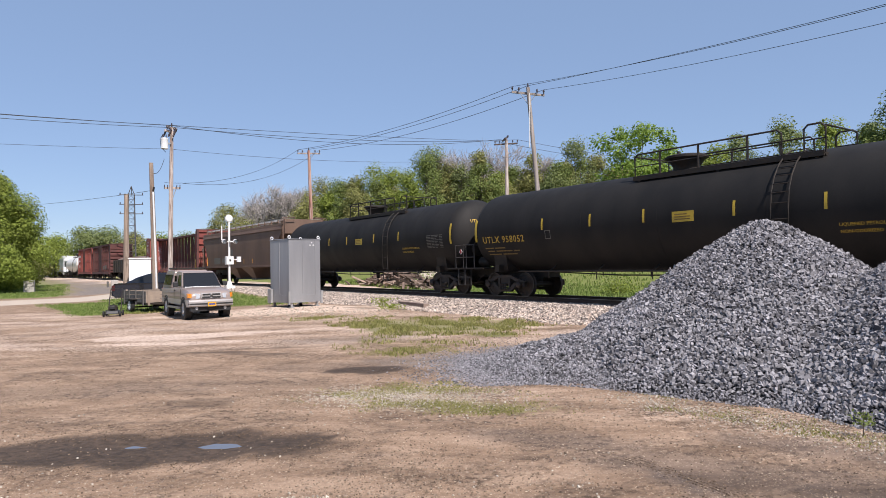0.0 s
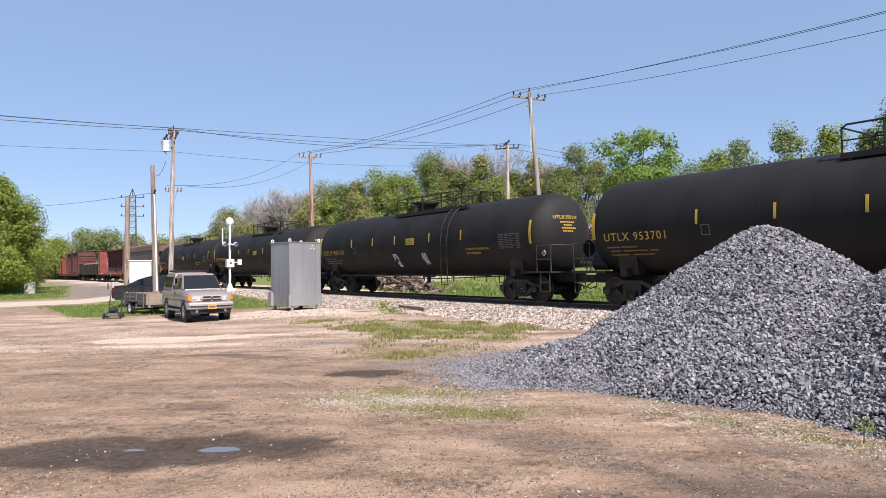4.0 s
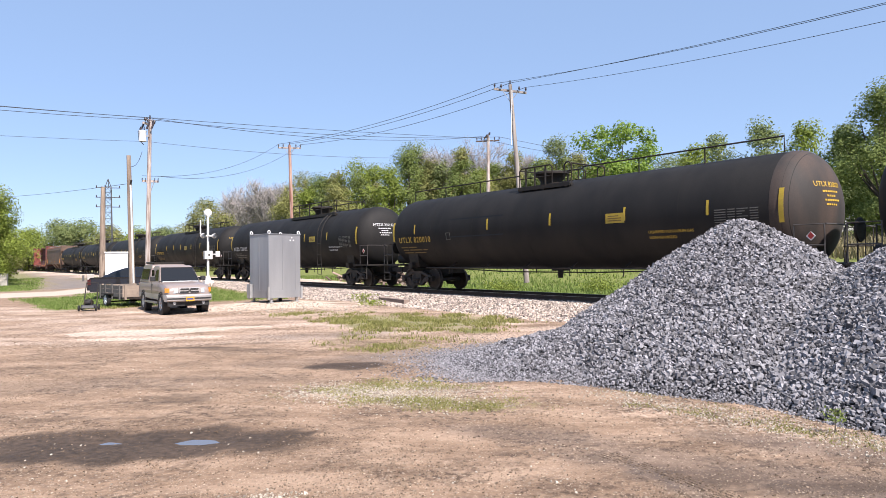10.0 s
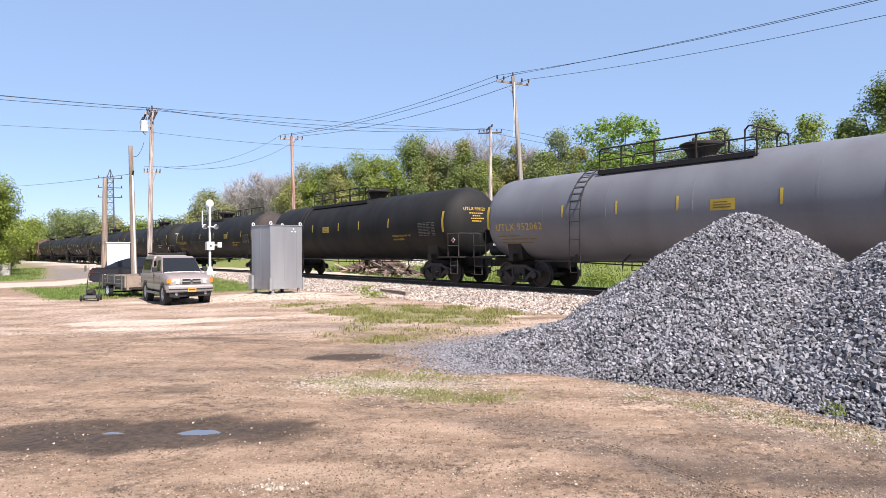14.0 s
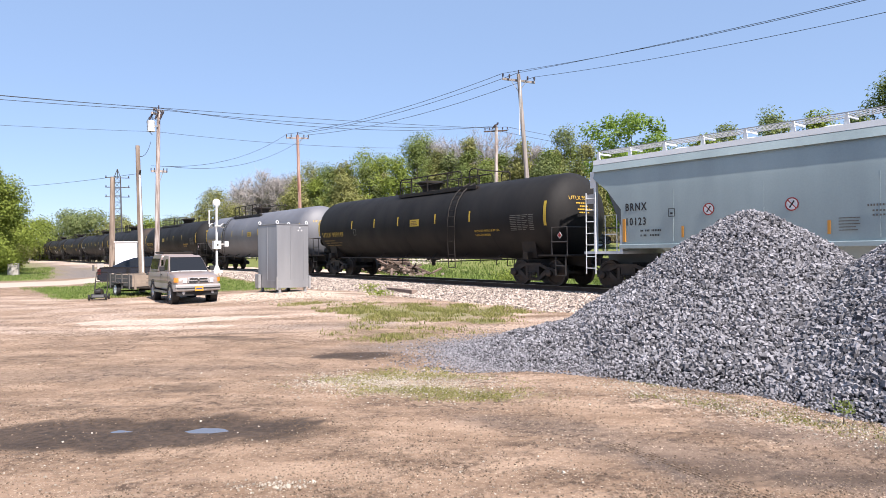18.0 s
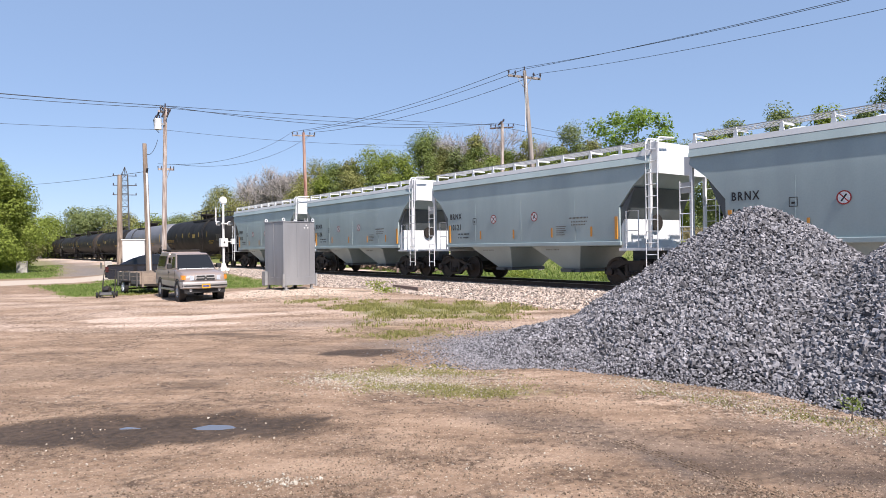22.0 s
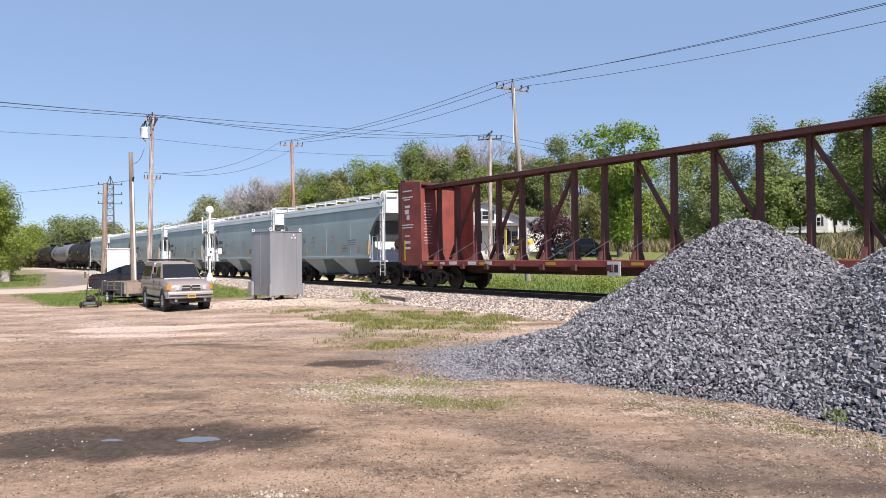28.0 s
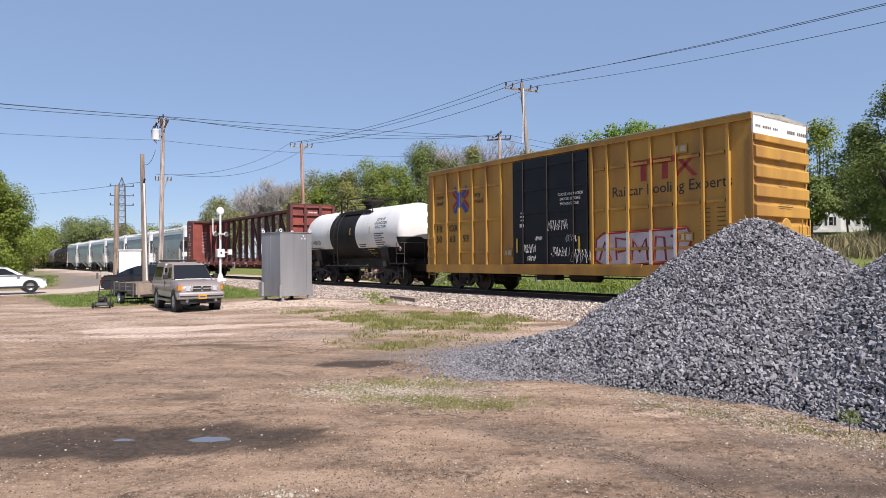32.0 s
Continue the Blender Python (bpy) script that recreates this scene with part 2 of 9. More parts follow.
def glass_mat(name, color, rough=0.04, gloss=0.8):
    m = bpy.data.materials.new(name)
    m.use_nodes = True
    b = m.node_tree.nodes["Principled BSDF"]
    b.inputs["Base Color"].default_value = (*color, 1)
    b.inputs["Roughness"].default_value = rough
    b.inputs["Specular IOR Level"].default_value = gloss
    b.inputs["Coat Weight"].default_value = 0.5 * (gloss > 0.6)
    return m


M["pebble"] = island_mat("lot_pebble", (0.10, 0.07, 0.048), (0.35, 0.268, 0.20), 0.9)
M["glass_dark"] = glass_mat("tinted_glass", (0.014, 0.015, 0.017), 0.06, 0.45)
M["stone_dark"] = island_mat("crushed_stone", (0.064, 0.062, 0.067), (0.345, 0.336, 0.355), 0.85)
M["pebble_pale"] = island_mat("pale_lot_stone", (0.24, 0.20, 0.155), (0.52, 0.47, 0.39), 0.9)
M["clod"] = island_mat("mud_clod", (0.06, 0.043, 0.031), (0.19, 0.135, 0.095), 0.95)
for key in ("tank_black", "box_black", "galv", "steel_black"):
    M[key].node_tree.nodes["Principled BSDF"].inputs["Specular IOR Level"].default_value = 0.22
M["stone_pale"] = island_mat("pale_ballast", (0.11, 0.09, 0.08), (0.61, 0.52, 0.445), 0.85)
M["grass"] = island_mat("grass_blades", (0.15, 0.165, 0.045), (0.36, 0.335, 0.125), 0.8, through_light=0.3)
M["grass_green"] = island_mat("green_grass_blades", (0.105, 0.16, 0.034), (0.225, 0.30, 0.08), 0.8, through_light=0.3)
M["dry_brush"] = island_mat("dry_brush", (0.17, 0.14, 0.075), (0.33, 0.285, 0.155), 0.85, through_light=0.2)
M["leaf_maple"] = island_mat("maple_leaves", (0.12, 0.20, 0.03), (0.28, 0.40, 0.07), 0.6, through_light=0.45)
M["leaf_spring"] = island_mat("spring_leaves", (0.158, 0.203, 0.034), (0.32, 0.39, 0.076), 0.7, through_light=0.4)
M["leaf_olive"] = island_mat("olive_leaves", (0.192, 0.198, 0.066), (0.365, 0.365, 0.132), 0.75, through_light=0.4)
M["leaf_deep"] = island_mat("deep_green_leaves", (0.12, 0.16, 0.042), (0.26, 0.32, 0.095), 0.7, through_light=0.4)
M["leaf_pale"] = island_mat("pale_green_leaves", (0.15, 0.19, 0.068), (0.29, 0.34, 0.135), 0.75, through_light=0.4)
M["leaf_plum"] = island_mat("plum_leaves", (0.05, 0.02, 0.025), (0.11, 0.04, 0.045), 0.7, through_light=0.25)


# ---- mesh tools ----
class Shape:
    """Vertices and faces that become one mesh."""

    def __init__(self):
        self.v, self.f, self.rungs = [], [], []

    def add(self, verts, faces):
        k = len(self.v)
        self.v += [tuple(p) for p in verts]
        self.f += [tuple(i + k for i in face) for face in faces]
        return self

    def box(self, x0, x1, y0, y1, z0, z1, m=None):
        c = [(x0, y0, z0), (x1, y0, z0), (x1, y1, z0), (x0, y1, z0), (x0, y0, z1), (x1, y0, z1), (x1, y1, z1), (x0, y1, z1)]
        if m is not None:
            c = [m @ Vector(p) for p in c]
        return self.add(c, [(0, 3, 2, 1), (4, 5, 6, 7), (0, 1, 5, 4), (1, 2, 6, 5), (2, 3, 7, 6), (3, 0, 4, 7)])

    def rod(self, a, b, r0, r1=None, seg=8, caps=True):
        a, b = Vector(a), Vector(b)
        r1 = r0 if r1 is None else r1
        q = (b - a).to_track_quat("Z", "Y")
        ring = [q @ Vector((math.cos(i * 2 * math.pi / seg), math.sin(i * 2 * math.pi / seg), 0)) for i in range(seg)]
        vs = [a + p * r0 for p in ring] + [b + p * r1 for p in ring]
        fs = [(i, (i + 1) % seg, seg + (i + 1) % seg, seg + i) for i in range(seg)]
        if caps:
            fs += [tuple(range(seg - 1, -1, -1)), tuple(range(seg, 2 * seg))]
        return self.add(vs, fs)

    def path(self, pts, r, seg=6):
        """A bent tube in one piece."""
        pts = [Vector(p) for p in pts]
        vs, fs = [], []
        for i, p in enumerate(pts):
            t = (pts[min(i + 1, len(pts) - 1)] - pts[max(i - 1, 0)]).normalized()
            q = t.to_track_quat("Z", "Y")
            for k in range(seg):
                a = k * 2 * math.pi / seg
                vs.append(p + q @ Vector((r * math.cos(a), r * math.sin(a), 0)))
        for i in range(len(pts) - 1):
            for k in range(seg):
                j = (k + 1) % seg
                fs.append((i * seg + k, i * seg + j, (i + 1) * seg + j, (i + 1) * seg + k))
        fs += [tuple(range(seg - 1, -1, -1)), tuple(range((len(pts) - 1) * seg, len(pts) * seg))]
        return self.add(vs, fs)

    def lathe(self, profile, seg=40, axis="x", centre=(0, 0, 0), caps=True):
        """profile: (place on the axis, radius) from end to end."""
        vs, fs, n = [], [], len(profile)
        for s, r in profile:
            for i in range(seg):
                a = i * 2 * math.pi / seg
                c, d = r * math.cos(a), r * math.sin(a)
                p = {"x": (s, c, d), "y": (d, s, c), "z": (c, d, s)}[axis]
                vs.append([p[k] + centre[k] for k in range(3)])
        for j in range(n - 1):
            for i in range(seg):
                k = (i + 1) % seg
                fs.append((j * seg + i, j * seg + k, (j + 1) * seg + k, (j + 1) * seg + i))
        if caps:
            fs += [tuple(range(seg - 1, -1, -1)), tuple(range((n - 1) * seg, n * seg))]
        return self.add(vs, fs)

    def prism(self, outline, lo, hi, axis="y"):
        """outline: points of the side view, swept from lo to hi."""
        n = len(outline)
        def at(p, s):
            return {"y": (p[0], s, p[1]), "x": (s, p[0], p[1]), "z": (p[0], p[1], s)}[axis]
        vs = [at(p, lo) for p in outline] + [at(p, hi) for p in outline]
        fs = [(i, (i + 1) % n, n + (i + 1) % n, n + i) for i in range(n)]
        return self.add(vs, fs + [tuple(range(n - 1, -1, -1)), tuple(range(n, 2 * n))])

    def loft(self, rings):
        n, vs, fs = len(rings[0]), [], []
        for r in rings:
            vs += r
        for j in range(len(rings) - 1):
            for i in range(n):
                k = (i + 1) % n
                fs.append((j * n + i, j * n + k, (j + 1) * n + k, (j + 1) * n + i))
        fs += [tuple(range(n - 1, -1, -1)), tuple(range((len(rings) - 1) * n, len(rings) * n))]
        return self.add(vs, fs)

    def mesh(self, name, material, smooth=0.0):
        me = bpy.data.meshes.new(name)
        me.from_pydata(self.v, [], self.f)
        bm = bmesh.new()
        bm.from_mesh(me)
        bmesh.ops.recalc_face_normals(bm, faces=bm.faces)
        bm.to_mesh(me)
        bm.free()
        if smooth:
            me.shade_smooth()
            me.set_sharp_from_angle(angle=smooth)
        else:
            me.shade_flat()
        me.materials.append(material)
        return me


def raw_mesh(name, verts, faces, material, smooth=False):
    me = bpy.data.meshes.new(name)
    me.from_pydata(verts, [], faces)
    if smooth:
        me.shade_smooth()
    else:
        me.shade_flat()
    me.materials.append(material)
    return me


def part(name, shape, material, parent, label="", smooth=0.0, at=None, bevel=0.0):
    me = shape if isinstance(shape, bpy.types.Mesh) else shape.mesh(name, material, smooth)
    ob = new(name, me)
    ob.parent = parent
    if at is not None:
        ob.matrix_basis = at
    if label:
        tagged(ob, label)
    if isinstance(shape, Shape) and shape.rungs:
        a, b = (Vector(p) for p in shape.rungs[0])
        rung = Shape().rod((0, 0, 0), b - a, 0.015, None, 6).mesh("rung", material)
        for a, b in shape.rungs:
            part("rung", rung, material, ob, at=Matrix.Translation(a))
    if bevel:
        mod = ob.modifiers.new("bevel", "BEVEL")
        mod.width, mod.segments, mod.limit_method = bevel, 2, "ANGLE"
    return ob


def thing(name, m, label, category, group="", kind=""):
    ob = new(name)
    ob.empty_display_size = 0.2
    ob.matrix_basis = m
    return tagged(ob, label, category, group, kind)


TEXT = {}


def letters(text, size, material, align="LEFT", spacing=1.0, narrow=1.0, bold=0.0):
    """A flat mesh of words in the built-in font, in the xy plane."""
    key = (text, size, material.name, align, narrow)
    if key not in TEXT:
        cu = bpy.data.curves.new("words", "FONT")
        cu.body, cu.size, cu.extrude, cu.align_x, cu.space_character = text, size, 0.002, align, spacing
        cu.resolution_u = 2
        cu.offset = bold
        ob = bpy.data.objects.new("words", cu)
        scene.collection.objects.link(ob)
        me = bpy.data.meshes.new_from_object(ob.evaluated_get(bpy.context.evaluated_depsgraph_get()))
        bpy.data.objects.remove(ob)
        for v in me.vertices:
            v.co.x *= narrow
        me.materials.clear()
        me.materials.append(material)
        TEXT[key] = me
    return TEXT[key]


def bars(rows, material, seed=1):
    """Unreadable writing: rows of (x, y, length, height) as plain bars in the xy plane."""
    s = Shape()
    for x, y, w, h in rows:
        s.box(x, x + w, y, y + h, 0, 0.004)
    return s.mesh("writing_bars", material)


def smoothstep(a, b, x):
    t = min(1, max(0, (x - a) / (b - a)))
    return t * t * (3 - 2 * t)


def track_uv(x, y):
    dx, dy = x - TRACK.x, y - TRACK.y
    return dx * ALONG.x + dy * ALONG.y, dx * ACROSS.x + dy * ACROSS.y


def on_track(u, n, z=0.0):
    p = TRACK + ALONG * u + ACROSS * n
    return Vector((p.x, p.y, z))


# ---- ground ----


def road_centre(n):
    """Where along the track the road lies, by its distance across it."""
    return 38.6 - 3.6 * smoothstep(-4.5, -11.5, n)


PUDDLES = ((-2.33, 6.42, 0.34, 0.16), (-3.2, 6.45, 0.27, 0.13))


def ground_z(x, y):
    u, n = track_uv(x, y)
    z = 0.0
    z += 0.22 * math.exp(-(((x + 6.1) / 2.6) ** 2 + ((y - 25.2) / 2.4) ** 2))          # mound under the cabinet
    side = smoothstep(-14, -4, n) * smoothstep(22, 34, u)
    z += 0.30 * side
    if n > 8:
        z += (2.0 * smoothstep(9, 28, n) + (0.6 + 2.6 * smoothstep(38, 12, u)) * smoothstep(26, 66, n)) * (1 - 0.8 * smoothstep(60, 110, u))
    z += 0.035 * noise.noise((x * 0.35, y * 0.35, 0.3)) + 0.012 * noise.noise((x * 1.7, y * 1.7, 2.0))
    for cx, cy, rx, ry in PUDDLES:
        z -= 0.05 * math.exp(-(((x - cx) / rx) ** 2 + ((y - cy) / ry) ** 2))
    # bed of the track
    b = abs(n)
    if b < 4.6:
        bed = 0.24 - 0.30 * smoothstep(1.9, 4.4, b)
        z = max(z, bed) if b > 2.2 else bed
    # crossing road up to the rails
    r = abs(u - road_centre(n))
    k = smoothstep(6.0, 3.2, r) * smoothstep(14, 4, b)
    if k > 0:
        z = z * (1 - k) + (0.36 if b > 1.2 else 0.38) * k
    return z


def blot(x, y, cx, cy, rx, ry, turn=0.0):
    c, s = math.cos(turn), math.sin(turn)
    dx, dy = x - cx, y - cy
    a, b = (dx * c + dy * s) / rx, (-dx * s + dy * c) / ry
    d = math.hypot(a, b) + 0.3 * noise.noise((x * 0.9, y * 0.9, cx)) + 0.28 * noise.noise((x * 2.4, y * 2.4, cy)) + 0.2 * noise.noise((x * 5.5, y * 5.5, cx))
    return smoothstep(1.25, 0.6, d)


def ground_masks(x, y):
    """grass, pale gravel, wet mud, road, blue chips, packed wheel tracks; mud and tracks also hold a painted shadow."""
    u, n = track_uv(x, y)
    w = 0.35 * noise.noise((x * 0.5, y * 0.5, 5.0)) + 0.2 * noise.noise((x * 1.6, y * 1.6, 8.0))
    grass = 0.0
    if n > 4.3:
        grass = 1.0
    grass = max(grass, 0.55 * blot(x, y, -0.55, 18.5, 3.0, 2.2, -0.6), 0.2 * blot(x, y, -3.7, 21.0, 1.9, 0.9, -0.2), 0.2 * blot(x, y, -1.1, 14.2, 1.7, 1.6, 0.0), 0.6 * blot(x, y, 0.8, 15.6, 0.5, 0.5))
    grass = max(grass, smoothstep(-12.4, -11.3, n + w) * smoothstep(-4.6, -5.4, n) * smoothstep(19, 22, u + w) * smoothstep(33, 31, u))
    grass = max(grass, smoothstep(-15.2, -14.2, n + w) * smoothstep(-10.3, -11, n) * smoothstep(18.3, 19.8, u + w) * smoothstep(31, 29, u))
    grass = max(grass, 0.27 * blot(x, y, -0.7, 8.7, 1.3, 0.9, -0.1))
    grass = max(grass, 0.12 * blot(x, y, 3.0, 7.3, 1.6, 0.4, -0.75), 0.2 * blot(x, y, 3.9, 6.0, 1.1, 0.3, -0.75), 0.42 * blot(x, y, 0.0, 7.9, 1.1, 0.42, -0.2))
    far = smoothstep(40.5, 42, u + w)
    lane = smoothstep(2.6, 1.8, abs(n + 10.6 - 0.12 * min(33, max(0, u - 42)) + w))
    grass = max(grass, far * (1 - lane) * smoothstep(-4.4, -5.4, n))
    pale = 0.0
    pale = max(pale, 1.0 * blot(x, y, -7.1, 16.6, 2.7, 0.75, 0.25), 0.75 * blot(x, y, -6.6, 15.0, 1.9, 0.45, 0.1), 0.5 * blot(x, y, -9.6, 14.2, 2.0, 0.4, 0.0))
    pale = max(pale, 0.8 * blot(x, y, -6.2, 24.2, 3.6, 1.7, 0.5), 0.6 * blot(x, y, -3.0, 25.4, 3.0, 1.2, 0.7))
    dust = smoothstep(10.5, 15, y + w) * smoothstep(29, 25, y) * smoothstep(-3.0, -6.0, n)
    pale = max(pale, (0.36 + 0.4 * noise.noise((x * 0.5, y * 1.1, 12.0))) * dust)
    pale = max(pale, 0.45 * lane * far, 0.38 * blot(x, y, -0.6, 8.7, 1.7, 1.0, -0.1), 0.3 * blot(x, y, 3.4, 7.0, 2.6, 0.7, -0.25))
    pale = max(pale, 0.35 * blot(x, y, 4.6, 6.0, 2.4, 0.35, -0.25), 0.5 * blot(x, y, -0.45, 4.35, 0.25, 0.12))
    # damp blots; the one at (3.1, 4.85) paints a cast shadow
    wet_shade = max(0.5 * blot(x, y, 2.05, 5.05, 0.75, 0.16, -0.75), 0.4 * blot(x, y, 1.5, 5.6, 0.5, 0.16, -0.5), 0.5 * blot(x, y, 3.1, 4.85, 0.9, 0.2, -0.2), 0.6 * blot(x, y, -4.9, 13.1, 1.1, 0.22, 0.1), 0.5 * blot(x, y, -3.9, 13.8, 1.6, 0.16, 0.25), 0.45 * blot(x, y, -3.3, 8.1, 0.6, 0.14, 0.1), 0.4 * blot(x, y, -3.9, 7.25, 1.2, 0.12, 0.1), blot(x, y, -3.15, 6.2, 1.85, 0.62, 0.1), 0.95 * blot(x, y, -1.5, 10.75, 0.85, 0.4, 0.15), 0.5 * blot(x, y, -4.1, 12.9, 0.8, 0.25, 0.1),
              0.4 * blot(x, y, -3.3, 8.4, 0.5, 0.2), 0.35 * blot(x, y, 2.1, 5.1, 0.9, 0.3, -0.6), 0.3 * blot(x, y, -2.6, 14.3, 1.5, 0.2, 0.1))
    road = smoothstep(3.3, 2.9, abs(u - road_centre(n))) * (1.0 if n < 60 else 0)
    chips = max(0.7 * lane * far, 0.42 * blot(x, y, 0.6, 12.0, 2.2, 1.6, 0.3), 0.35 * blot(x, y, -2.2, 15.5, 2.0, 0.8, 0.4))
    bed = smoothstep(4.9, 4.2, abs(n) + w) * (1 - road)
    # wheel tracks; the blot at (2.95, 4.75) darkens that painted shadow further
    packed_shade = max(0.6 * blot(x, y, 2.3, 5.35, 1.7, 0.42, -0.45), 1.0 * blot(x, y, 1.65, 5.2, 0.8, 0.17, -1.15), 0.95 * blot(x, y, 2.95, 4.75, 0.8, 0.2, -0.25), 0.7 * blot(x, y, 3.3, 5.9, 1.2, 0.35, -0.5),
                 0.6 * blot(x, y, 0.9, 6.4, 1.3, 0.25, -0.4), 0.35 * blot(x, y, -1.0, 11.6, 2.6, 0.5, 0.2), 0.3 * blot(x, y, -5.0, 9.2, 3.0, 0.6, 0.1))
    return grass * (1 - road) * (1 - bed), max(pale, bed) * (1 - road), wet_shade, road, chips, packed_shade


def ground_material():
    m = bpy.data.materials.new("ground")
    m.use_nodes = True
    n, l = m.node_tree.nodes, m.node_tree.links
    b = n["Principled BSDF"]
    co = n.new("ShaderNodeTexCoord")

    def tex(scale, detail=6, rough=0.6, kind="ShaderNodeTexNoise"):
        t = n.new(kind)
        t.inputs["Scale"].default_value = scale
        if kind == "ShaderNodeTexNoise":
            t.inputs["Detail"].default_value, t.inputs["Roughness"].default_value = detail, rough
        l.new(co.outputs["Object"], t.inputs["Vector"])
        return t

    def ramp(src, stops):
        r = n.new("ShaderNodeValToRGB")
        e = r.color_ramp.elements
        stops = [(p, tuple(k * DULL * v for k, v in zip((1.125, 1.08, 1.075), c))) for p, c in stops]
        e[0].position, e[0].color = stops[0][0], (*stops[0][1], 1)
        e[1].position, e[1].color = stops[-1][0], (*stops[-1][1], 1)
        for p, c in stops[1:-1]:
            x = e.new(p)
            x.color = (*c, 1)
        l.new(src, r.inputs[0])
        return r.outputs[0]

    def mix(fac, a, c):
        x = n.new("ShaderNodeMix")
        x.data_type = "RGBA"
        l.new(fac, x.inputs[0])
        l.new(a, x.inputs[6])
        l.new(c, x.inputs[7])
        return x.outputs[2]

    def mask(name, sharp=3.0, rag=None):
        a = n.new("ShaderNodeAttribute")
        a.attribute_name = name
        out = a.outputs["Fac"]
        if rag is not None:
            s = n.new("ShaderNodeMath")
            s.operation = "SUBTRACT"
            l.new(rag.outputs[0], s.inputs[0])
            s.inputs[1].default_value = 0.5
            k = n.new("ShaderNodeMath")
            k.operation = "MULTIPLY_ADD"
            l.new(s.outputs[0], k.inputs[0])
            k.inputs[1].default_value = 1.5
            l.new(out, k.inputs[2])
            r = n.new("ShaderNodeMapRange")
            r.inputs[1].default_value, r.inputs[2].default_value = 0.5 - 0.5 / sharp, 0.5 + 0.5 / sharp
            l.new(k.outputs[0], r.inputs[0])
            out = r.outputs[0]
        return out

    big, mid, fine, grit = tex(0.35), tex(2.2, 8, 0.7), tex(14, 8, 0.7), tex(60, 4)
    tracks = n.new("ShaderNodeMapping")
    tracks.inputs["Rotation"].default_value = (0, 0, 0.5)
    tracks.inputs["Scale"].default_value = (0.7, 2.2, 1.0)
    l.new(co.outputs["Object"], tracks.inputs[0])
    rut = n.new("ShaderNodeTexNoise")
    rut.inputs["Scale"].default_value, rut.inputs["Detail"].default_value, rut.inputs["Roughness"].default_value = 1.0, 7, 0.65
    l.new(tracks.outputs[0], rut.inputs["Vector"])
    dirt = ramp(mid.outputs[0], [(0.33, (0.150, 0.096, 0.061)), (0.5, (0.258, 0.175, 0.113)), (0.67, (0.345, 0.249, 0.168))])
    dirt2 = ramp(fine.outputs[0], [(0.36, (0.095, 0.062, 0.04)), (0.5, (0.24, 0.165, 0.107)), (0.64, (0.40, 0.30, 0.21))])
    dirt = mix(big.outputs[0], dirt, dirt2)
    dirt3 = ramp(rut.outputs[0], [(0.36, (0.085, 0.058, 0.041)), (0.47, (0.215, 0.150, 0.102)), (0.60, (0.395, 0.298, 0.215))])
    share = n.new("ShaderNodeValue")
    share.outputs[0].default_value = 0.42
    dirt = mix(share.outputs[0], dirt, dirt3)

    def pebbles(scale, keep, src):
        v = tex(scale, kind="ShaderNodeTexVoronoi")
        sep = n.new("ShaderNodeSeparateColor")
        l.new(v.outputs["Color"], sep.inputs[0])
        near = n.new("ShaderNodeMath")
        near.operation = "LESS_THAN"
        near.inputs[1].default_value = 0.33
        l.new(v.outputs["Distance"], near.inputs[0])
        some = n.new("ShaderNodeMath")
        some.operation = "GREATER_THAN"
        some.inputs[1].default_value = keep
        l.new(sep.outputs[0], some.inputs[0])
        both = n.new("ShaderNodeMath")
        both.operation = "MULTIPLY"
        l.new(near.outputs[0], both.inputs[0])
        l.new(some.outputs[0], both.inputs[1])
        tone = ramp(sep.outputs[1], [(0.0, (0.118, 0.084, 0.059)), (0.5, (0.286, 0.216, 0.154)), (1.0, (0.521, 0.440, 0.329))])
        return mix(both.outputs[0], src, tone), both

    # packed smooth stretches and rough cloddy stretches
    clod = tex(7.0, 7, 0.75)
    patch = n.new("ShaderNodeMapRange")
    patch.inputs[1].default_value, patch.inputs[2].default_value = 0.46, 0.56
    rough_at = tex(0.9, 5, 0.65)
    l.new(rough_at.outputs[0], patch.inputs[0])
    dark_at = n.new("ShaderNodeMapRange")
    dark_at.inputs[1].default_value, dark_at.inputs[2].default_value = 0.50, 0.43
    l.new(clod.outputs[0], dark_at.inputs[0])
    dk = n.new("ShaderNodeMath")
    dk.operation = "MULTIPLY"
    l.new(patch.outputs[0], dk.inputs[0])
    l.new(dark_at.outputs[0], dk.inputs[1])
    clodc = ramp(fine.outputs[0], [(0.3, (0.075, 0.05, 0.034)), (0.7, (0.18, 0.125, 0.085))])
    dirt = mix(dk.outputs[0], dirt, clodc)
    packed_shade = ramp(fine.outputs[0], [(0.3, (0.088, 0.067, 0.053)), (0.7, (0.178, 0.139, 0.112))])
    dirt = mix(mask("packed_shade"), dirt, packed_shade)
    col, peb = pebbles(34, 0.8, dirt)
    col, peb2 = pebbles(80, 0.55, col)
    palec = ramp(fine.outputs[0], [(0.3, (0.29, 0.22, 0.167)), (0.5, (0.50, 0.40, 0.32)), (0.68, (0.68, 0.58, 0.48))])
    col = mix(mask("pale", 2.0, fine), col, palec)
    chips = ramp(grit.outputs[0], [(0.3, (0.076, 0.074, 0.070)), (0.7, (0.218, 0.208, 0.196))])
    col = mix(mask("chips", 1.5, fine), col, chips)
    grass = ramp(fine.outputs[0], [(0.3, (0.095, 0.118, 0.030)), (0.6, (0.162, 0.190, 0.050)), (0.8, (0.265, 0.255, 0.090))])
    col = mix(mask("grass", 1.6, fine), col, grass)
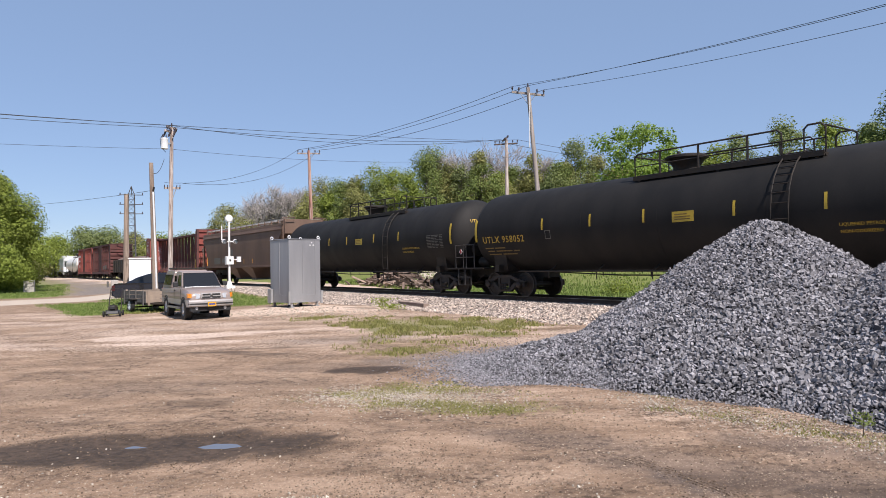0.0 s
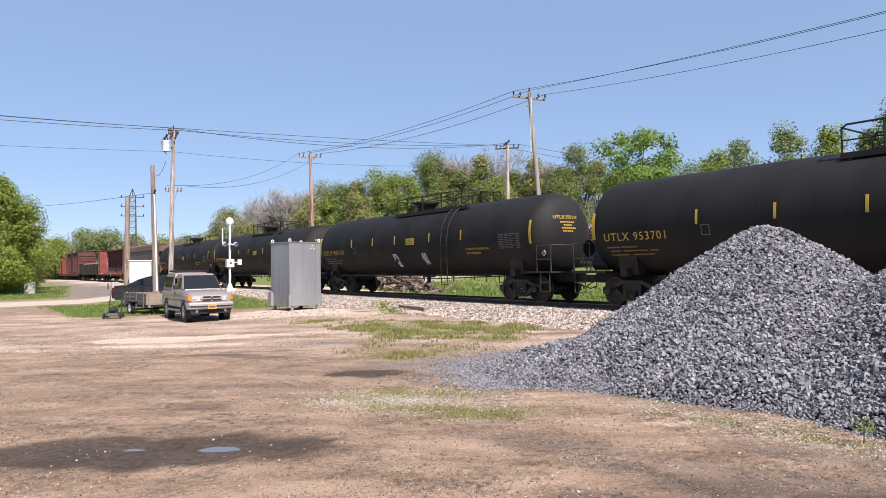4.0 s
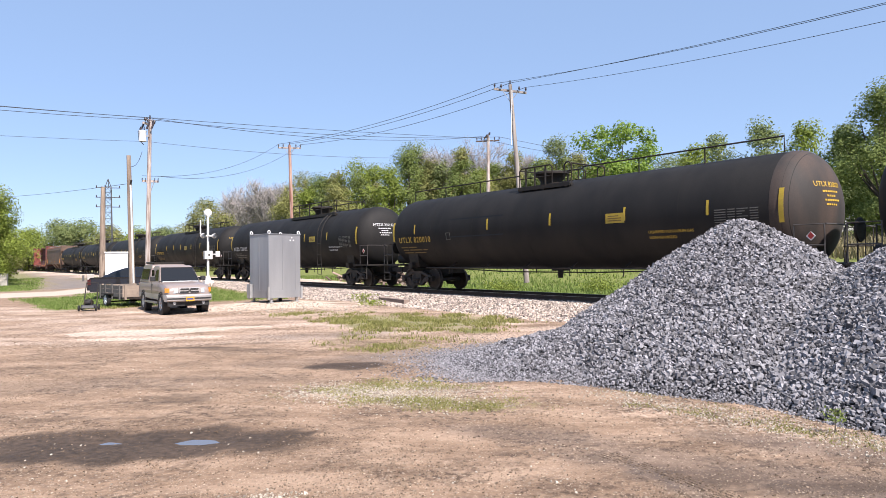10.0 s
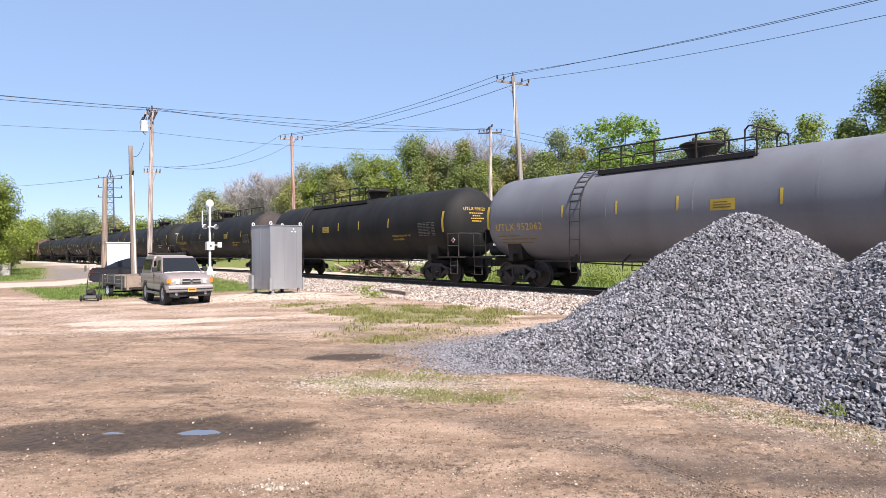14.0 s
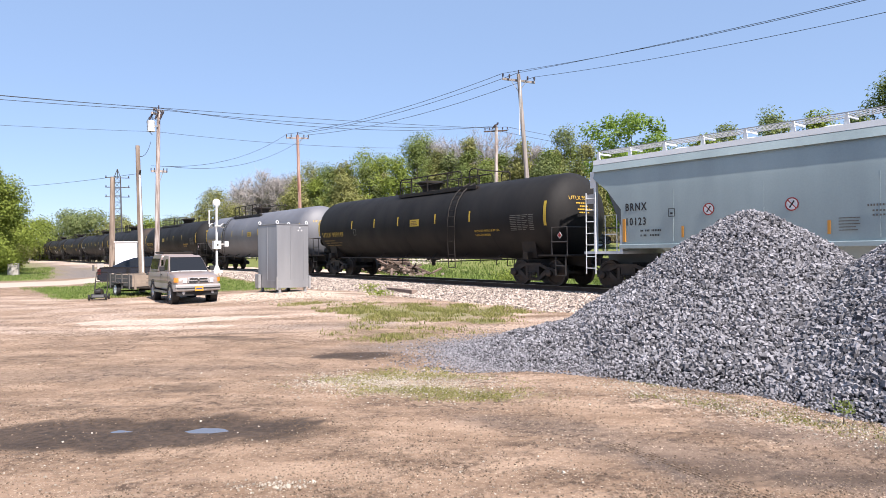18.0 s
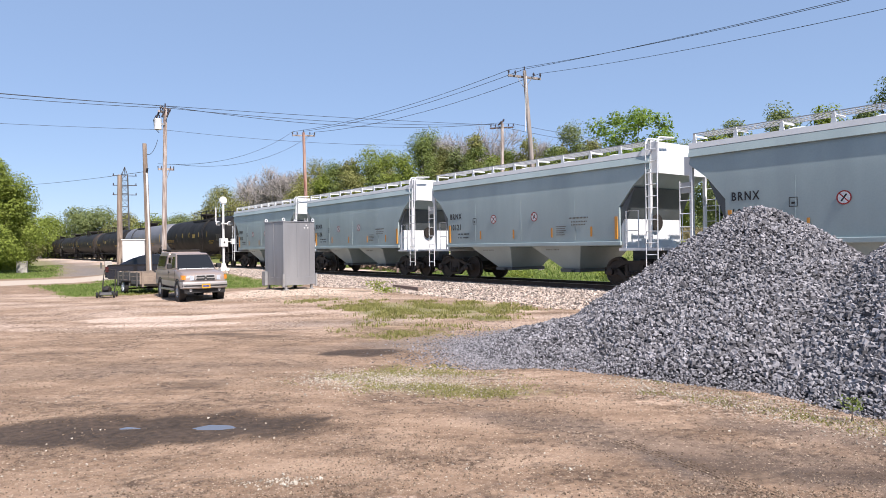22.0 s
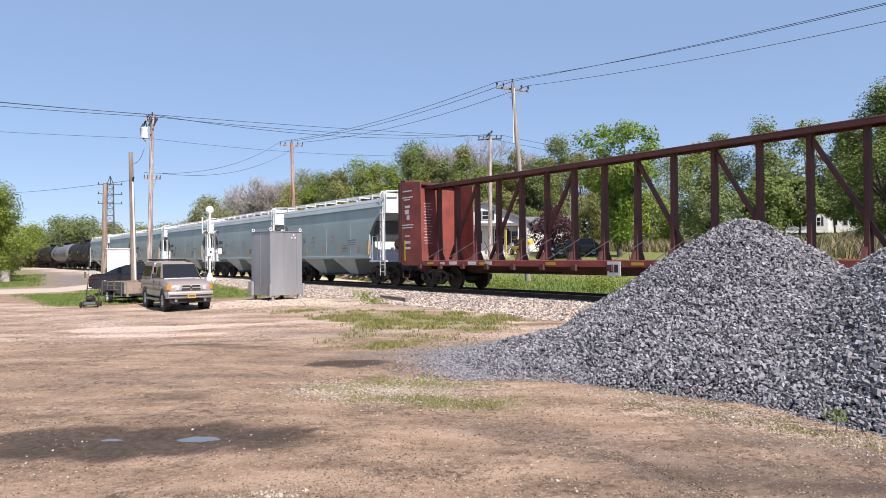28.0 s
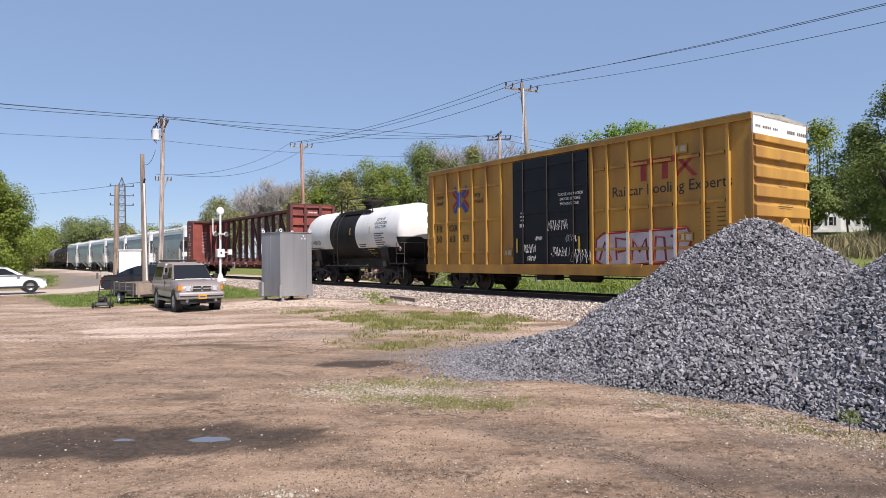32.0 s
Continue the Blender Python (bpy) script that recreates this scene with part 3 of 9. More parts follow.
    road = ramp(fine.outputs[0], [(0.3, (0.386, 0.336, 0.273)), (0.7, (0.470, 0.416, 0.343))])
    col = mix(mask("road", 2.0), col, road)
    wet_shade_c = ramp(fine.outputs[0], [(0.34, (0.032, 0.023, 0.016)), (0.66, (0.100, 0.071, 0.049))])
    wm = mask("wet_shade", 2.2, fine)
    col = mix(wm, col, wet_shade_c)
    l.new(col, b.inputs["Base Color"])
    rr = n.new("ShaderNodeMapRange")
    rr.inputs[3].default_value, rr.inputs[4].default_value = 0.95, 0.78
    l.new(wm, rr.inputs[0])
    l.new(rr.outputs[0], b.inputs["Roughness"])
    b.inputs["Specular IOR Level"].default_value = 0.3
    bu, bu2 = n.new("ShaderNodeBump"), n.new("ShaderNodeBump")
    bu.inputs["Strength"].default_value, bu.inputs["Distance"].default_value = 0.9, 0.05
    lump = n.new("ShaderNodeMath")
    lump.operation = "MULTIPLY"
    l.new(clod.outputs[0], lump.inputs[0])
    l.new(patch.outputs[0], lump.inputs[1])
    lump2 = n.new("ShaderNodeMath")
    lump2.operation = "MULTIPLY_ADD"
    lump2.inputs[1].default_value = 0.4
    l.new(fine.outputs[0], lump2.inputs[0])
    l.new(lump.outputs[0], lump2.inputs[2])
    l.new(lump2.outputs[0], bu.inputs["Height"])
    bu2.inputs["Strength"].default_value, bu2.inputs["Distance"].default_value = 0.5, 0.012
    high = n.new("ShaderNodeMath")
    high.operation = "MULTIPLY_ADD"
    high.inputs[1].default_value = 0.6
    l.new(peb.outputs[0], high.inputs[0])
    l.new(grit.outputs[0], high.inputs[2])
    l.new(high.outputs[0], bu2.inputs["Height"])
    l.new(bu.outputs[0], bu2.inputs["Normal"])
    l.new(bu2.outputs[0], b.inputs["Normal"])
    return m


def steps(lo, hi, near_lo, near_hi, fine, grow=1.12):
    xs = list(np.arange(near_lo, near_hi, fine))
    s, x = fine, near_lo
    left = []
    while x > lo:
        s *= grow
        x -= s
        left.append(x)
    s, x = fine, xs[-1]
    right = []
    while x < hi:
        s *= grow
        x += s
        right.append(x)
    return left[::-1] + xs + right


def build_ground():
    xs, ys = steps(-900, 900, -17, 8, 0.16), steps(-300, 1500, 3.5, 30, 0.18)
    verts = [(x, y, ground_z(x, y)) for y in ys for x in xs]
    w = len(xs)
    faces = [(j * w + i, j * w + i + 1, (j + 1) * w + i + 1, (j + 1) * w + i) for j in range(len(ys) - 1) for i in range(w - 1)]
    me = raw_mesh("ground", verts, faces, ground_material(), True)
    masks = np.array([ground_masks(v[0], v[1]) for v in verts], dtype=np.float32)
    for k, name in enumerate(("grass", "pale", "wet_shade", "road", "chips", "packed_shade")):
        a = me.attributes.new(name, "FLOAT", "POINT")
        a.data.foreach_set("value", masks[:, k])
    ob = new("ground", me)
    tagged(ob, "brown dirt lot with pale gravel, puddled mud and grass", "ground", kind="structure")
    water = glass_mat("puddle_water", (0.10, 0.085, 0.075), 0.06)
    for cx, cy, rx, ry in PUDDLES:
        # the ground carries its masks as point attributes
        ring = []
        for i in range(40):
            a = i * math.pi / 20
            q = 1.42 + 0.75 * noise.noise((1.6 * math.cos(a), 1.6 * math.sin(a), cx)) + 0.3 * noise.noise((5 * math.cos(a), 5 * math.sin(a), cy))
            ring.append((cx + rx * q * math.cos(a), cy + ry * q * math.sin(a)))
        z = ground_z(cx, cy) + 0.019
        p = part("puddle", Shape().prism(ring, z - 0.05, z, "z"), water, None)
        tagged(p, "shallow puddle of still water in a muddy hollow", "puddle", "puddles in the mud", "structure")


build_ground()


def build_track():
    for side, name in ((-0.755, "rail"), (0.755, "rail")):
        s = Shape()
        prof = [(-0.07, 0), (0.07, 0), (0.07, 0.02), (0.012, 0.04), (0.012, 0.12), (0.036, 0.135), (0.036, 0.17), (-0.036, 0.17), (-0.036, 0.135), (-0.012, 0.12), (-0.012, 0.04), (-0.07, 0.02)]
        s.prism([(side + a, b) for a, b in prof], -120, 600, "x")
        r = part(name, s, M["rail_steel"], None)
        r.matrix_basis = pose(*TRACK, 0, 0, TRACK_DEG) @ pose(0, 0, -0.17)
        tagged(r, "rusty steel rail on creosoted ties and pale ballast", "rail", "two rails of the track", "structure")
        h = Shape()
        h.box(-120, 600, side - 0.034, side + 0.034, -0.002, 0.002)
        part("rail_head", h, M["tread"], r, "polished running surface", at=pose(0, 0, 0.171))
    tie = Shape().box(-0.115, 0.115, -1.3, 1.3, -0.18, 0.0).mesh("tie", M["tie_wood"])
    bed = thing("track_bed", pose(*TRACK, 0, 0, TRACK_DEG), "creosoted wooden ties half sunk in pale ballast", "track", kind="structure")
    for k in range(230):
        part("tie", tie, None, bed, at=pose(-12 + k * 0.52, random.uniform(-0.03, 0.03), -0.172 + random.uniform(-0.008, 0.008), 0, 0, random.uniform(-1, 1)))


build_track()


# ---- gravel heap ----
def heap_z(x, y):
    def cone(cx, cy, h, slope, sx=1.0, sy=1.0):
        d = math.hypot((x - cx) / sx, (y - cy) / sy)
        return h + 0.22 - math.sqrt((slope * d) ** 2 + 0.05)
    a = max(cone(4.99, 10.9, 2.30, 0.69), cone(7.6, 8.4, 2.68, 0.70))
    b = cone(2.9, 11.05, 0.62, 0.26, 0.9, 0.76)
    z = max(a, b)
    if z > -0.3:
        z += 0.07 * noise.noise((x * 1.1, y * 1.1, 1.0)) + 0.03 * noise.noise((x * 3.1, y * 3.1, 4.0))
    return z


def stone_mesh(seed, size):
    """A broken block: a cube with its corners knocked about."""
    rnd = random.Random(seed)
    base = [(x, y, z) for x in (-1, 1) for y in (-1, 1) for z in (-1, 1)]
    faces = [(0, 1, 3), (0, 3, 2), (4, 6, 7), (4, 7, 5), (0, 4, 5), (0, 5, 1), (2, 3, 7), (2, 7, 6), (0, 2, 6), (0, 6, 4), (1, 5, 7), (1, 7, 3)]
    k = [rnd.uniform(0.65, 1.0), rnd.uniform(0.6, 0.95), rnd.uniform(0.45, 0.8)]
    vs = [tuple(c * f * rnd.uniform(0.45, 1.1) * size for c, f in zip(p, k)) for p in base]
    return vs, faces


STONES = [stone_mesh(i, 1.0) for i in range(14)]


def scatter_stones(name, places, material, seed):
    """places: (x, y, z, size); one joined mesh of many rough stones."""
    rnd = random.Random(seed)
    V, F = [], []
    bank = [np.array(s[0]) for s in STONES]
    faces = np.array(STONES[0][1])
    for x, y, z, size in places:
        b = bank[rnd.randrange(14)]
        m = np.array(Euler((rnd.uniform(0, 6.3), rnd.uniform(0, 6.3), rnd.uniform(0, 6.3))).to_matrix())
        F.append(faces + 8 * len(V))
        V.append((b * size) @ m.T + (x, y, z))
    V, F = np.concatenate(V), np.concatenate(F)
    me = bpy.data.meshes.new(name)
    me.vertices.add(len(V))
    me.vertices.foreach_set("co", V.astype(np.float32).ravel())
    me.loops.add(F.size)
    me.loops.foreach_set("vertex_index", F.astype(np.int32).ravel())
    me.polygons.add(len(F))
    me.polygons.foreach_set("loop_start", np.arange(0, F.size, 3, dtype=np.int32))
    me.update(calc_edges=True)
    me.shade_flat()
    me.materials.append(material)
    return me


def build_heap():
    root = thing("gravel_heap", pose(0, 0, 0), "heap of loose dark blue-grey crushed stone", "gravel pile")
    xs, ys = np.arange(-2, 12.5, 0.12), np.arange(3.2, 17.5, 0.12)
    w = len(xs)
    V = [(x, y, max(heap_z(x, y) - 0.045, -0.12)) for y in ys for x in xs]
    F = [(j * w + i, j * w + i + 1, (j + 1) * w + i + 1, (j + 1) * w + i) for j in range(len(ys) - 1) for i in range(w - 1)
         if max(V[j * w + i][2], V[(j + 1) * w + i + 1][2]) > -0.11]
    # near-black sheet: shade in the gaps between stones, put into its colour
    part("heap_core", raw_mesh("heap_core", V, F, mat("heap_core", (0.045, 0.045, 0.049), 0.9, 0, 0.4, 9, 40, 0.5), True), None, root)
    rnd = random.Random(11)
    near, rest = [], []
    step = 0.0305
    spots = [(x, y) for x in np.arange(-1.2, 9.6, step) for y in np.arange(3.8, 14.5, step)]
    for x0, y0 in spots:
        x, y = x0 + rnd.uniform(-0.4, 0.4) * step, y0 + rnd.uniform(-0.4, 0.4) * step
        z = heap_z(x, y)
        g = ground_z(x, y)
        if z < g - 0.02:
            continue
        # thinner cover on the far flanks
        if heap_z(x * 1.02, y * 1.02) - z < 0.02 * (z - 1.75) and rnd.random() > 0.12:
            continue
        if x > 9.0 or (x > 0.78 * y + 1.2):
            continue
        thin = smoothstep(-0.02, 0.3, z)
        if rnd.random() > 0.72 + 0.26 * thin:
            continue
        size = rnd.uniform(0.0195, 0.0355) * (0.55 + 0.45 * thin) * (1.0 + 0.22 * smoothstep(9.5, 6.5, y))
        if rnd.random() < 0.05:
            size *= 1.45
        if math.hypot(x, y) < 7.6 and len(near) < 300 and rnd.random() < 0.25:
            near.append((x, y, max(z, g) + 0.012, size))
        else:
            rest.append((x, y, max(z, g) + rnd.uniform(-0.022, 0.022) * (0.3 + 0.7 * thin), size))
            if thin < 0.6 and rnd.random() < 0.7 - thin:
                for k in range(2):
                    a, b = x + rnd.uniform(-0.04, 0.04), y + rnd.uniform(-0.04, 0.04)
                    rest.append((a, b, max(heap_z(a, b), ground_z(a, b)) + 0.004, rnd.uniform(0.008, 0.018)))
    r = part("loose_stone", scatter_stones("loose_stone", rest, M["stone_dark"], 5), None, root, "rough angular dark grey stones")
    tagged(r, kind="stuff")
    meshes = [raw_mesh("stone", [tuple(c for c in v) for v in STONES[i][0]], STONES[i][1], M["stone_dark"]) for i in range(8)]
    for k, (x, y, z, size) in enumerate(near):
        ob = part("stone", meshes[k % 8], None, root, at=pose(x, y, z, rnd.uniform(0, 360), rnd.uniform(0, 360), rnd.uniform(0, 360)) @ Matrix.Scale(size, 4))
    return root


build_heap()


# ---- train ----
# car space: x along the track (away), y towards the viewer's side, z up from the rail head
CARS = []
CARPOSE = pose(*TRACK, 0, 0, TRACK_DEG)


def on_side(x, y, z):
    """Writing on the side wall: reads from the left as seen from the viewer's side."""
    return pose(x, y, z, 90, 0, 180)


def on_rear(x, y, z):
    """Writing on the rear end wall, which faces back along the train."""
    return pose(x, y, z, 90, 0, -90)


def wheel_shape():
    return Shape().lathe([(-0.75, 0.0), (-0.75, 0.10), (-0.765, 0.10), (-0.765, 0.13), (-0.75, 0.36), (-0.77, 0.38), (-0.77, 0.455), (-0.68, 0.458), (-0.655, 0.485), (-0.63, 0.485), (-0.63, 0.36), (-0.66, 0.13), (-0.62, 0.09),
                          (0.62, 0.09), (0.66, 0.13), (0.63, 0.36), (0.63, 0.485), (0.655, 0.485), (0.68, 0.458), (0.77, 0.455), (0.77, 0.38), (0.75, 0.36), (0.765, 0.13), (0.765, 0.10), (0.75, 0.10), (0.75, 0.0)], 24, "y")


def sideframe_shape(y):
    """Cast frame: arched top, dropped bottom and columns with open windows between."""
    lo, hi = y - 0.07, y + 0.07
    s = Shape()
    s.prism([(-1.15, 0.60), (-0.72, 0.68), (-0.38, 0.82), (0.38, 0.82), (0.72, 0.68), (1.15, 0.60), (1.15, 0.50), (0.74, 0.55), (0.36, 0.70), (-0.36, 0.70), (-0.74, 0.55), (-1.15, 0.50)], lo, hi)
    s.prism([(-0.72, 0.56), (-0.60, 0.56), (-0.30, 0.30), (0.30, 0.30), (0.60, 0.56), (0.72, 0.56), (0.68, 0.42), (0.34, 0.18), (-0.34, 0.18), (-0.68, 0.42)], lo, hi)
    for sx in (-1, 1):
        s.box(*sorted((sx * 0.24, sx * 0.34)), lo, hi, 0.28, 0.72)
        s.box(*sorted((sx * 1.02, sx * 1.15)), lo, hi, 0.38, 0.55)
        s.box(*sorted((sx * 0.66, sx * 0.77)), lo, hi, 0.36, 0.58)
    return s


MESH = {}


def shared(key, make):
    if key not in MESH:
        MESH[key] = make()
    return MESH[key]


def truck(car, x):
    t = part("truck", shared("bolster", lambda: Shape().box(-0.22, 0.22, -1.05, 1.05, 0.42, 0.74).box(-0.3, 0.3, -0.35, 0.35, 0.66, 0.86).mesh("truck", M["truck_steel"])), None, car, at=pose(x, 0, 0))
    for y in (-1.0, 1.0):
        part("sideframe", shared("frame%d" % y, lambda: sideframe_shape(y).mesh("sideframe", M["truck_steel"])), None, t)
        tagged(part("spring_nest", shared("spring%d" % y, lambda: spring_shape(y).mesh("spring_nest", M["steel_black"])), None, t), kind="stuff")
        for a in (-0.89, 0.89):
            part("bearing_cap", shared("cap%d" % y, lambda: Shape().lathe([(0, 0.0), (0, 0.12), (0.1, 0.12), (0.13, 0.07), (0.13, 0.0)] if y > 0 else [(0, 0.0), (0, 0.12), (-0.1, 0.12), (-0.13, 0.07), (-0.13, 0.0)], 12, "y").mesh("bearing_cap", M["wheel_steel"], 0.6)), None, t, at=pose(a, y * 1.06, 0.46))
    for a in (-0.89, 0.89):
        for y in (-0.772, 0.772):
            part("wheel_rim", shared("rim", lambda: Shape().lathe([(-0.004, 0.444), (-0.004, 0.456), (0.004, 0.456), (0.004, 0.444), (-0.004, 0.444)], 28, "y", caps=False).mesh("wheel_rim", M["worn_rim"])), None, t, "polished wheel rim", at=pose(a, y, 0.458))
        w = part("wheelset", shared("wheel", lambda: wheel_shape().mesh("wheelset", M["wheel_steel"], 0.5)), None, t, "rust-brown wheels with bright treads on one axle", at=pose(x * 0 + a, 0, 0.458))
    return t


def spring_shape(y):
    s = Shape()
    for dx in (-0.13, 0.0, 0.13):
        for k in range(4):
            s.lathe([(0.26 + k * 0.06, 0.075), (0.285 + k * 0.06, 0.085), (0.31 + k * 0.06, 0.075)], 10, "z", (dx, y + (0.09 if y > 0 else -0.09), 0))
    return s


def coupler(car, x, sign):
    s = Shape().box(min(x, x + sign * 0.55), max(x, x + sign * 0.55), -0.09, 0.09, 0.76, 0.94)
    s.box(min(x + sign * 0.45, x + sign * 0.8), max(x + sign * 0.45, x + sign * 0.8), -0.17, 0.14, 0.72, 0.98)
    part("coupler", s, M["truck_steel"], car)
    part("air_hose", Shape().path([(x, 0.32, 0.8), (x + sign * 0.35, 0.34, 0.62), (x + sign * 0.65, 0.22, 0.5), (x + sign * 0.8, 0.1, 0.58)], 0.022), M["plastic"], car)


def ladder_shape(x0, x1, y, z0, z1, rungs, r=0.018):
    s = Shape()
    for x in (x0, x1):
        s.rod((x, y, z0), (x, y, z1), r, r, 6)
    s.rungs = [((x0, y, z0 + (k + 0.5) * (z1 - z0) / rungs), (x1, y, z0 + (k + 0.5) * (z1 - z0) / rungs)) for k in range(rungs)]
    return s


def shell_point(a, r, zc):
    """On the shell at angle a from straight out towards the viewer, upwards."""
    return r * math.cos(a), zc + r * math.sin(a)


def stripe_shape(x, r, zc, a0, a1, w=0.09):
    rings = []
    for k in range(7):
        b = a0 + (a1 - a0) * k / 6
        p, o = shell_point(b, r + 0.003, zc), shell_point(b, r + 0.009, zc)
        rings.append([(x - w / 2, *p), (x + w / 2, *p), (x + w / 2, *o), (x - w / 2, *o)])
    return Shape().loft(rings)


def wrap(me, r, zc, x0, z0):
    """A flat piece of writing laid onto the shell: x to the left in car space, y along the girth."""
    out = me.copy()
    for v in out.vertices:
        a = math.asin(max(-1, min(1, (z0 - zc) / r))) + v.co.y / r
        y, z = shell_point(a, r + 0.004 + v.co.z, zc)
        v.co = (x0 - v.co.x, y, z)
    return out


def tank_car(name, paint, half, label, walk_half=2.85, dome_x=-1.45, ladder_x=-3.5, dome_off=1.6, r=1.555, zc=2.505, head=0.85, spots=(4.93, 2.73, 0.63, -2.25, -4.55), ladder=True):
    """A long pressure tank car. half: half the length of the shell."""
    car = thing(name, CARPOSE, label, "tank car", "cars of the freight train")
    prof = [(-half, 0.0)]
    for k in range(1, 9):
        a = k / 8 * math.pi / 2
        prof.append((-half + head - head * math.cos(a) if k < 8 else -half + head, r * math.sin(a)))
    n = 9
    body = prof + [(-half + head + (2 * half - 2 * head) * k / n, r) for k in range(1, n)] + [(-x, q) for x, q in prof[::-1]]
    part("shell", Shape().lathe(body, 56, "x", (0, 0, zc)), paint, car, smooth=0.5)
    for k in (-0.62, -0.33, 0.02, 0.34, 0.63):
        part("weld_band", Shape().lathe([(half * k - 0.03, r - 0.01), (half * k - 0.03, r + 0.004), (half * k + 0.03, r + 0.004), (half * k + 0.03, r - 0.01)], 56, "x", (0, 0, zc)), paint, car, smooth=0.5)
    # stub sills, saddles and end platforms
    for sgn in (-1, 1):
        e = sgn * (half + 0.35)
        i = sgn * (half - 3.4)
        part("draft_sill", Shape().box(min(e, i), max(e, i), -0.3, 0.3, 0.72, 1.12), M["steel_black"], car)
        c = sgn * (half - 1.75)
        part("saddle", Shape().prism([(-1.15, 1.0), (1.15, 1.0), (1.3, 1.85), (-1.3, 1.85)], c - 0.35, c + 0.35, "x"), M["steel_black"], car)
        part("side_brace", Shape().box(c - 0.12, c + 0.12, -1.42, 1.42, 0.95, 1.2), M["steel_black"], car)
        p0, p1 = sorted((e, e - sgn * 1.35))
        part("end_platform", Shape().box(p0, p1, -1.5, 1.5, 1.06, 1.12), M["steel_black"], car)
        for y in (-1.45, 1.45):
            rail = Shape()
            rail.path([(e - sgn * 0.05, y, 1.1), (e - sgn * 0.05, y, 2.05), (e - sgn * 0.75, y, 2.05), (e - sgn * 0.75, y, 1.1)], 0.024)
            rail.rod((e - sgn * 0.05, y, 1.55), (e - sgn * 0.75, y, 1.55), 0.018)
            rail.path([(e - sgn * 0.02, y, 2.05), (e - sgn * 0.02, y * 0.24, 2.05), (e - sgn * 0.02, y * 0.24, 1.1)], 0.022)
            part("end_railing", rail, M["lit_railing"], car)
        for y in (-1.47, 1.47):
            step = Shape()
            step.path([(e - sgn * 0.1, y, 1.08), (e - sgn * 0.1, y, 0.42), (e - sgn * 0.55, y, 0.42), (e - sgn * 0.55, y, 1.08)], 0.02)
            step.rod((e - sgn * 0.1, y, 0.74), (e - sgn * 0.55, y, 0.74), 0.016)
            part("sill_step", step, M["lit_railing"], car)
        coupler(car, e, sgn)
        truck(car, sgn * (half - 1.75))
    part("brake_wheel", Shape().lathe([(0, 0.28), (0.03, 0.3), (0.06, 0.28)], 20, "x", (half + 0.28, 0.7, 1.9)).rod((half + 0.3, 0.42, 1.9), (half + 0.3, 0.98, 1.9), 0.015).rod((half + 0.3, 0.7, 1.62), (half + 0.3, 0.7, 2.18), 0.015), M["steel_black"], car)
    part("brake_cylinder", Shape().rod((half - 0.7, 0.75, 1.35), (half - 0.05, 0.75, 1.35), 0.2, 0.2, 14), M["steel_black"], car, smooth=0.5)
    part("placard_holder", Shape().prism([(0, 1.66), (0.11, 1.77), (0, 1.88), (-0.11, 1.77)], 1.5, 1.515, "y"), M["mark_white"], car, "red and white diamond placard", at=pose(-half - 0.02, 0, 0))
    part("placard_mark", Shape().prism([(0, 1.69), (0.08, 1.77), (0, 1.87), (-0.08, 1.77)], 1.514, 1.52, "y"), M["mark_red"], car, at=pose(-half - 0.02, 0, 0))
    # long low side rail with posts
    for y in (-1.42, 1.42):
        s = Shape().rod((-half + 3.0, y, 0.97), (half - 3.0, y, 0.97), 0.03, None, 6)
        part("side_handrail", s, M["steel_black"], car)
        k = -half + 3.3
        while k < half - 3.0:
            part("handrail_post", shared("hpost%d" % (y > 0), lambda: Shape().rod((0, y * 0.72, 1.18), (0, y, 0.97), 0.022, None, 5).rod((0, y, 0.97), (0, y, 0.72), 0.02, None, 5).mesh("handrail_post", M["steel_black"])), None, car, at=pose(k, 0, 0))
            k += 2.15
    # walkway, dome and railing on top
    top = zc + r
    w = walk_half
    deck = zc + math.sqrt(r * r - 0.64) - 0.01
    for y in (-0.72, 0.72):
        part("top_walkway", Shape().box(dome_x - w, dome_x + w, y - 0.26, y + 0.26, deck, deck + 0.04).box(dome_x - w, dome_x + w, y * 1.34 - 0.02, y * 1.34 + 0.02, deck - 0.05, deck + 0.09), M["steel_black"], car)
    for x in (dome_x - w + 0.2, dome_x, dome_x + w - 0.2):
        part("walkway_bracket", Shape().box(x - 0.04, x + 0.04, -0.95, 0.95, deck - 0.1, deck), M["steel_black"], car)
    part("dome", Shape().lathe([(top - 0.1, 0.40), (top + 0.08, 0.40), (top + 0.26, 0.52), (top + 0.32, 0.61), (top + 0.40, 0.61), (top + 0.43, 0.55), (top + 0.44, 0.2), (top + 0.44, 0.0)], 26, "z", (dome_x + dome_off, 0, 0)), M["steel_black"], car, "black flared dome cover", smooth=0.6)
    part("dome_rim", Shape().lathe([(top + 0.32, 0.60), (top + 0.33, 0.65), (top + 0.37, 0.65), (top + 0.38, 0.60)], 26, "z", (dome_x + dome_off, 0, 0)), M["steel_black"], car, smooth=0.6)
    part("dome_vent", Shape().rod((dome_x + dome_off + 0.2, 0.1, top + 0.43), (dome_x + dome_off + 0.2, 0.1, top + 0.58), 0.07, 0.05, 8), M["steel_black"], car)
    rail = deck + 0.78
    for y in (-0.88, 0.88):
        s = Shape()
        lo, hi = dome_x - w, dome_x + w
        gap = ladder_x if abs(ladder_x - dome_x) < w else lo + 0.6
        for a, b in ((lo, gap - 0.28), (gap + 0.28, hi)):
            if b - a < 0.3:
                continue
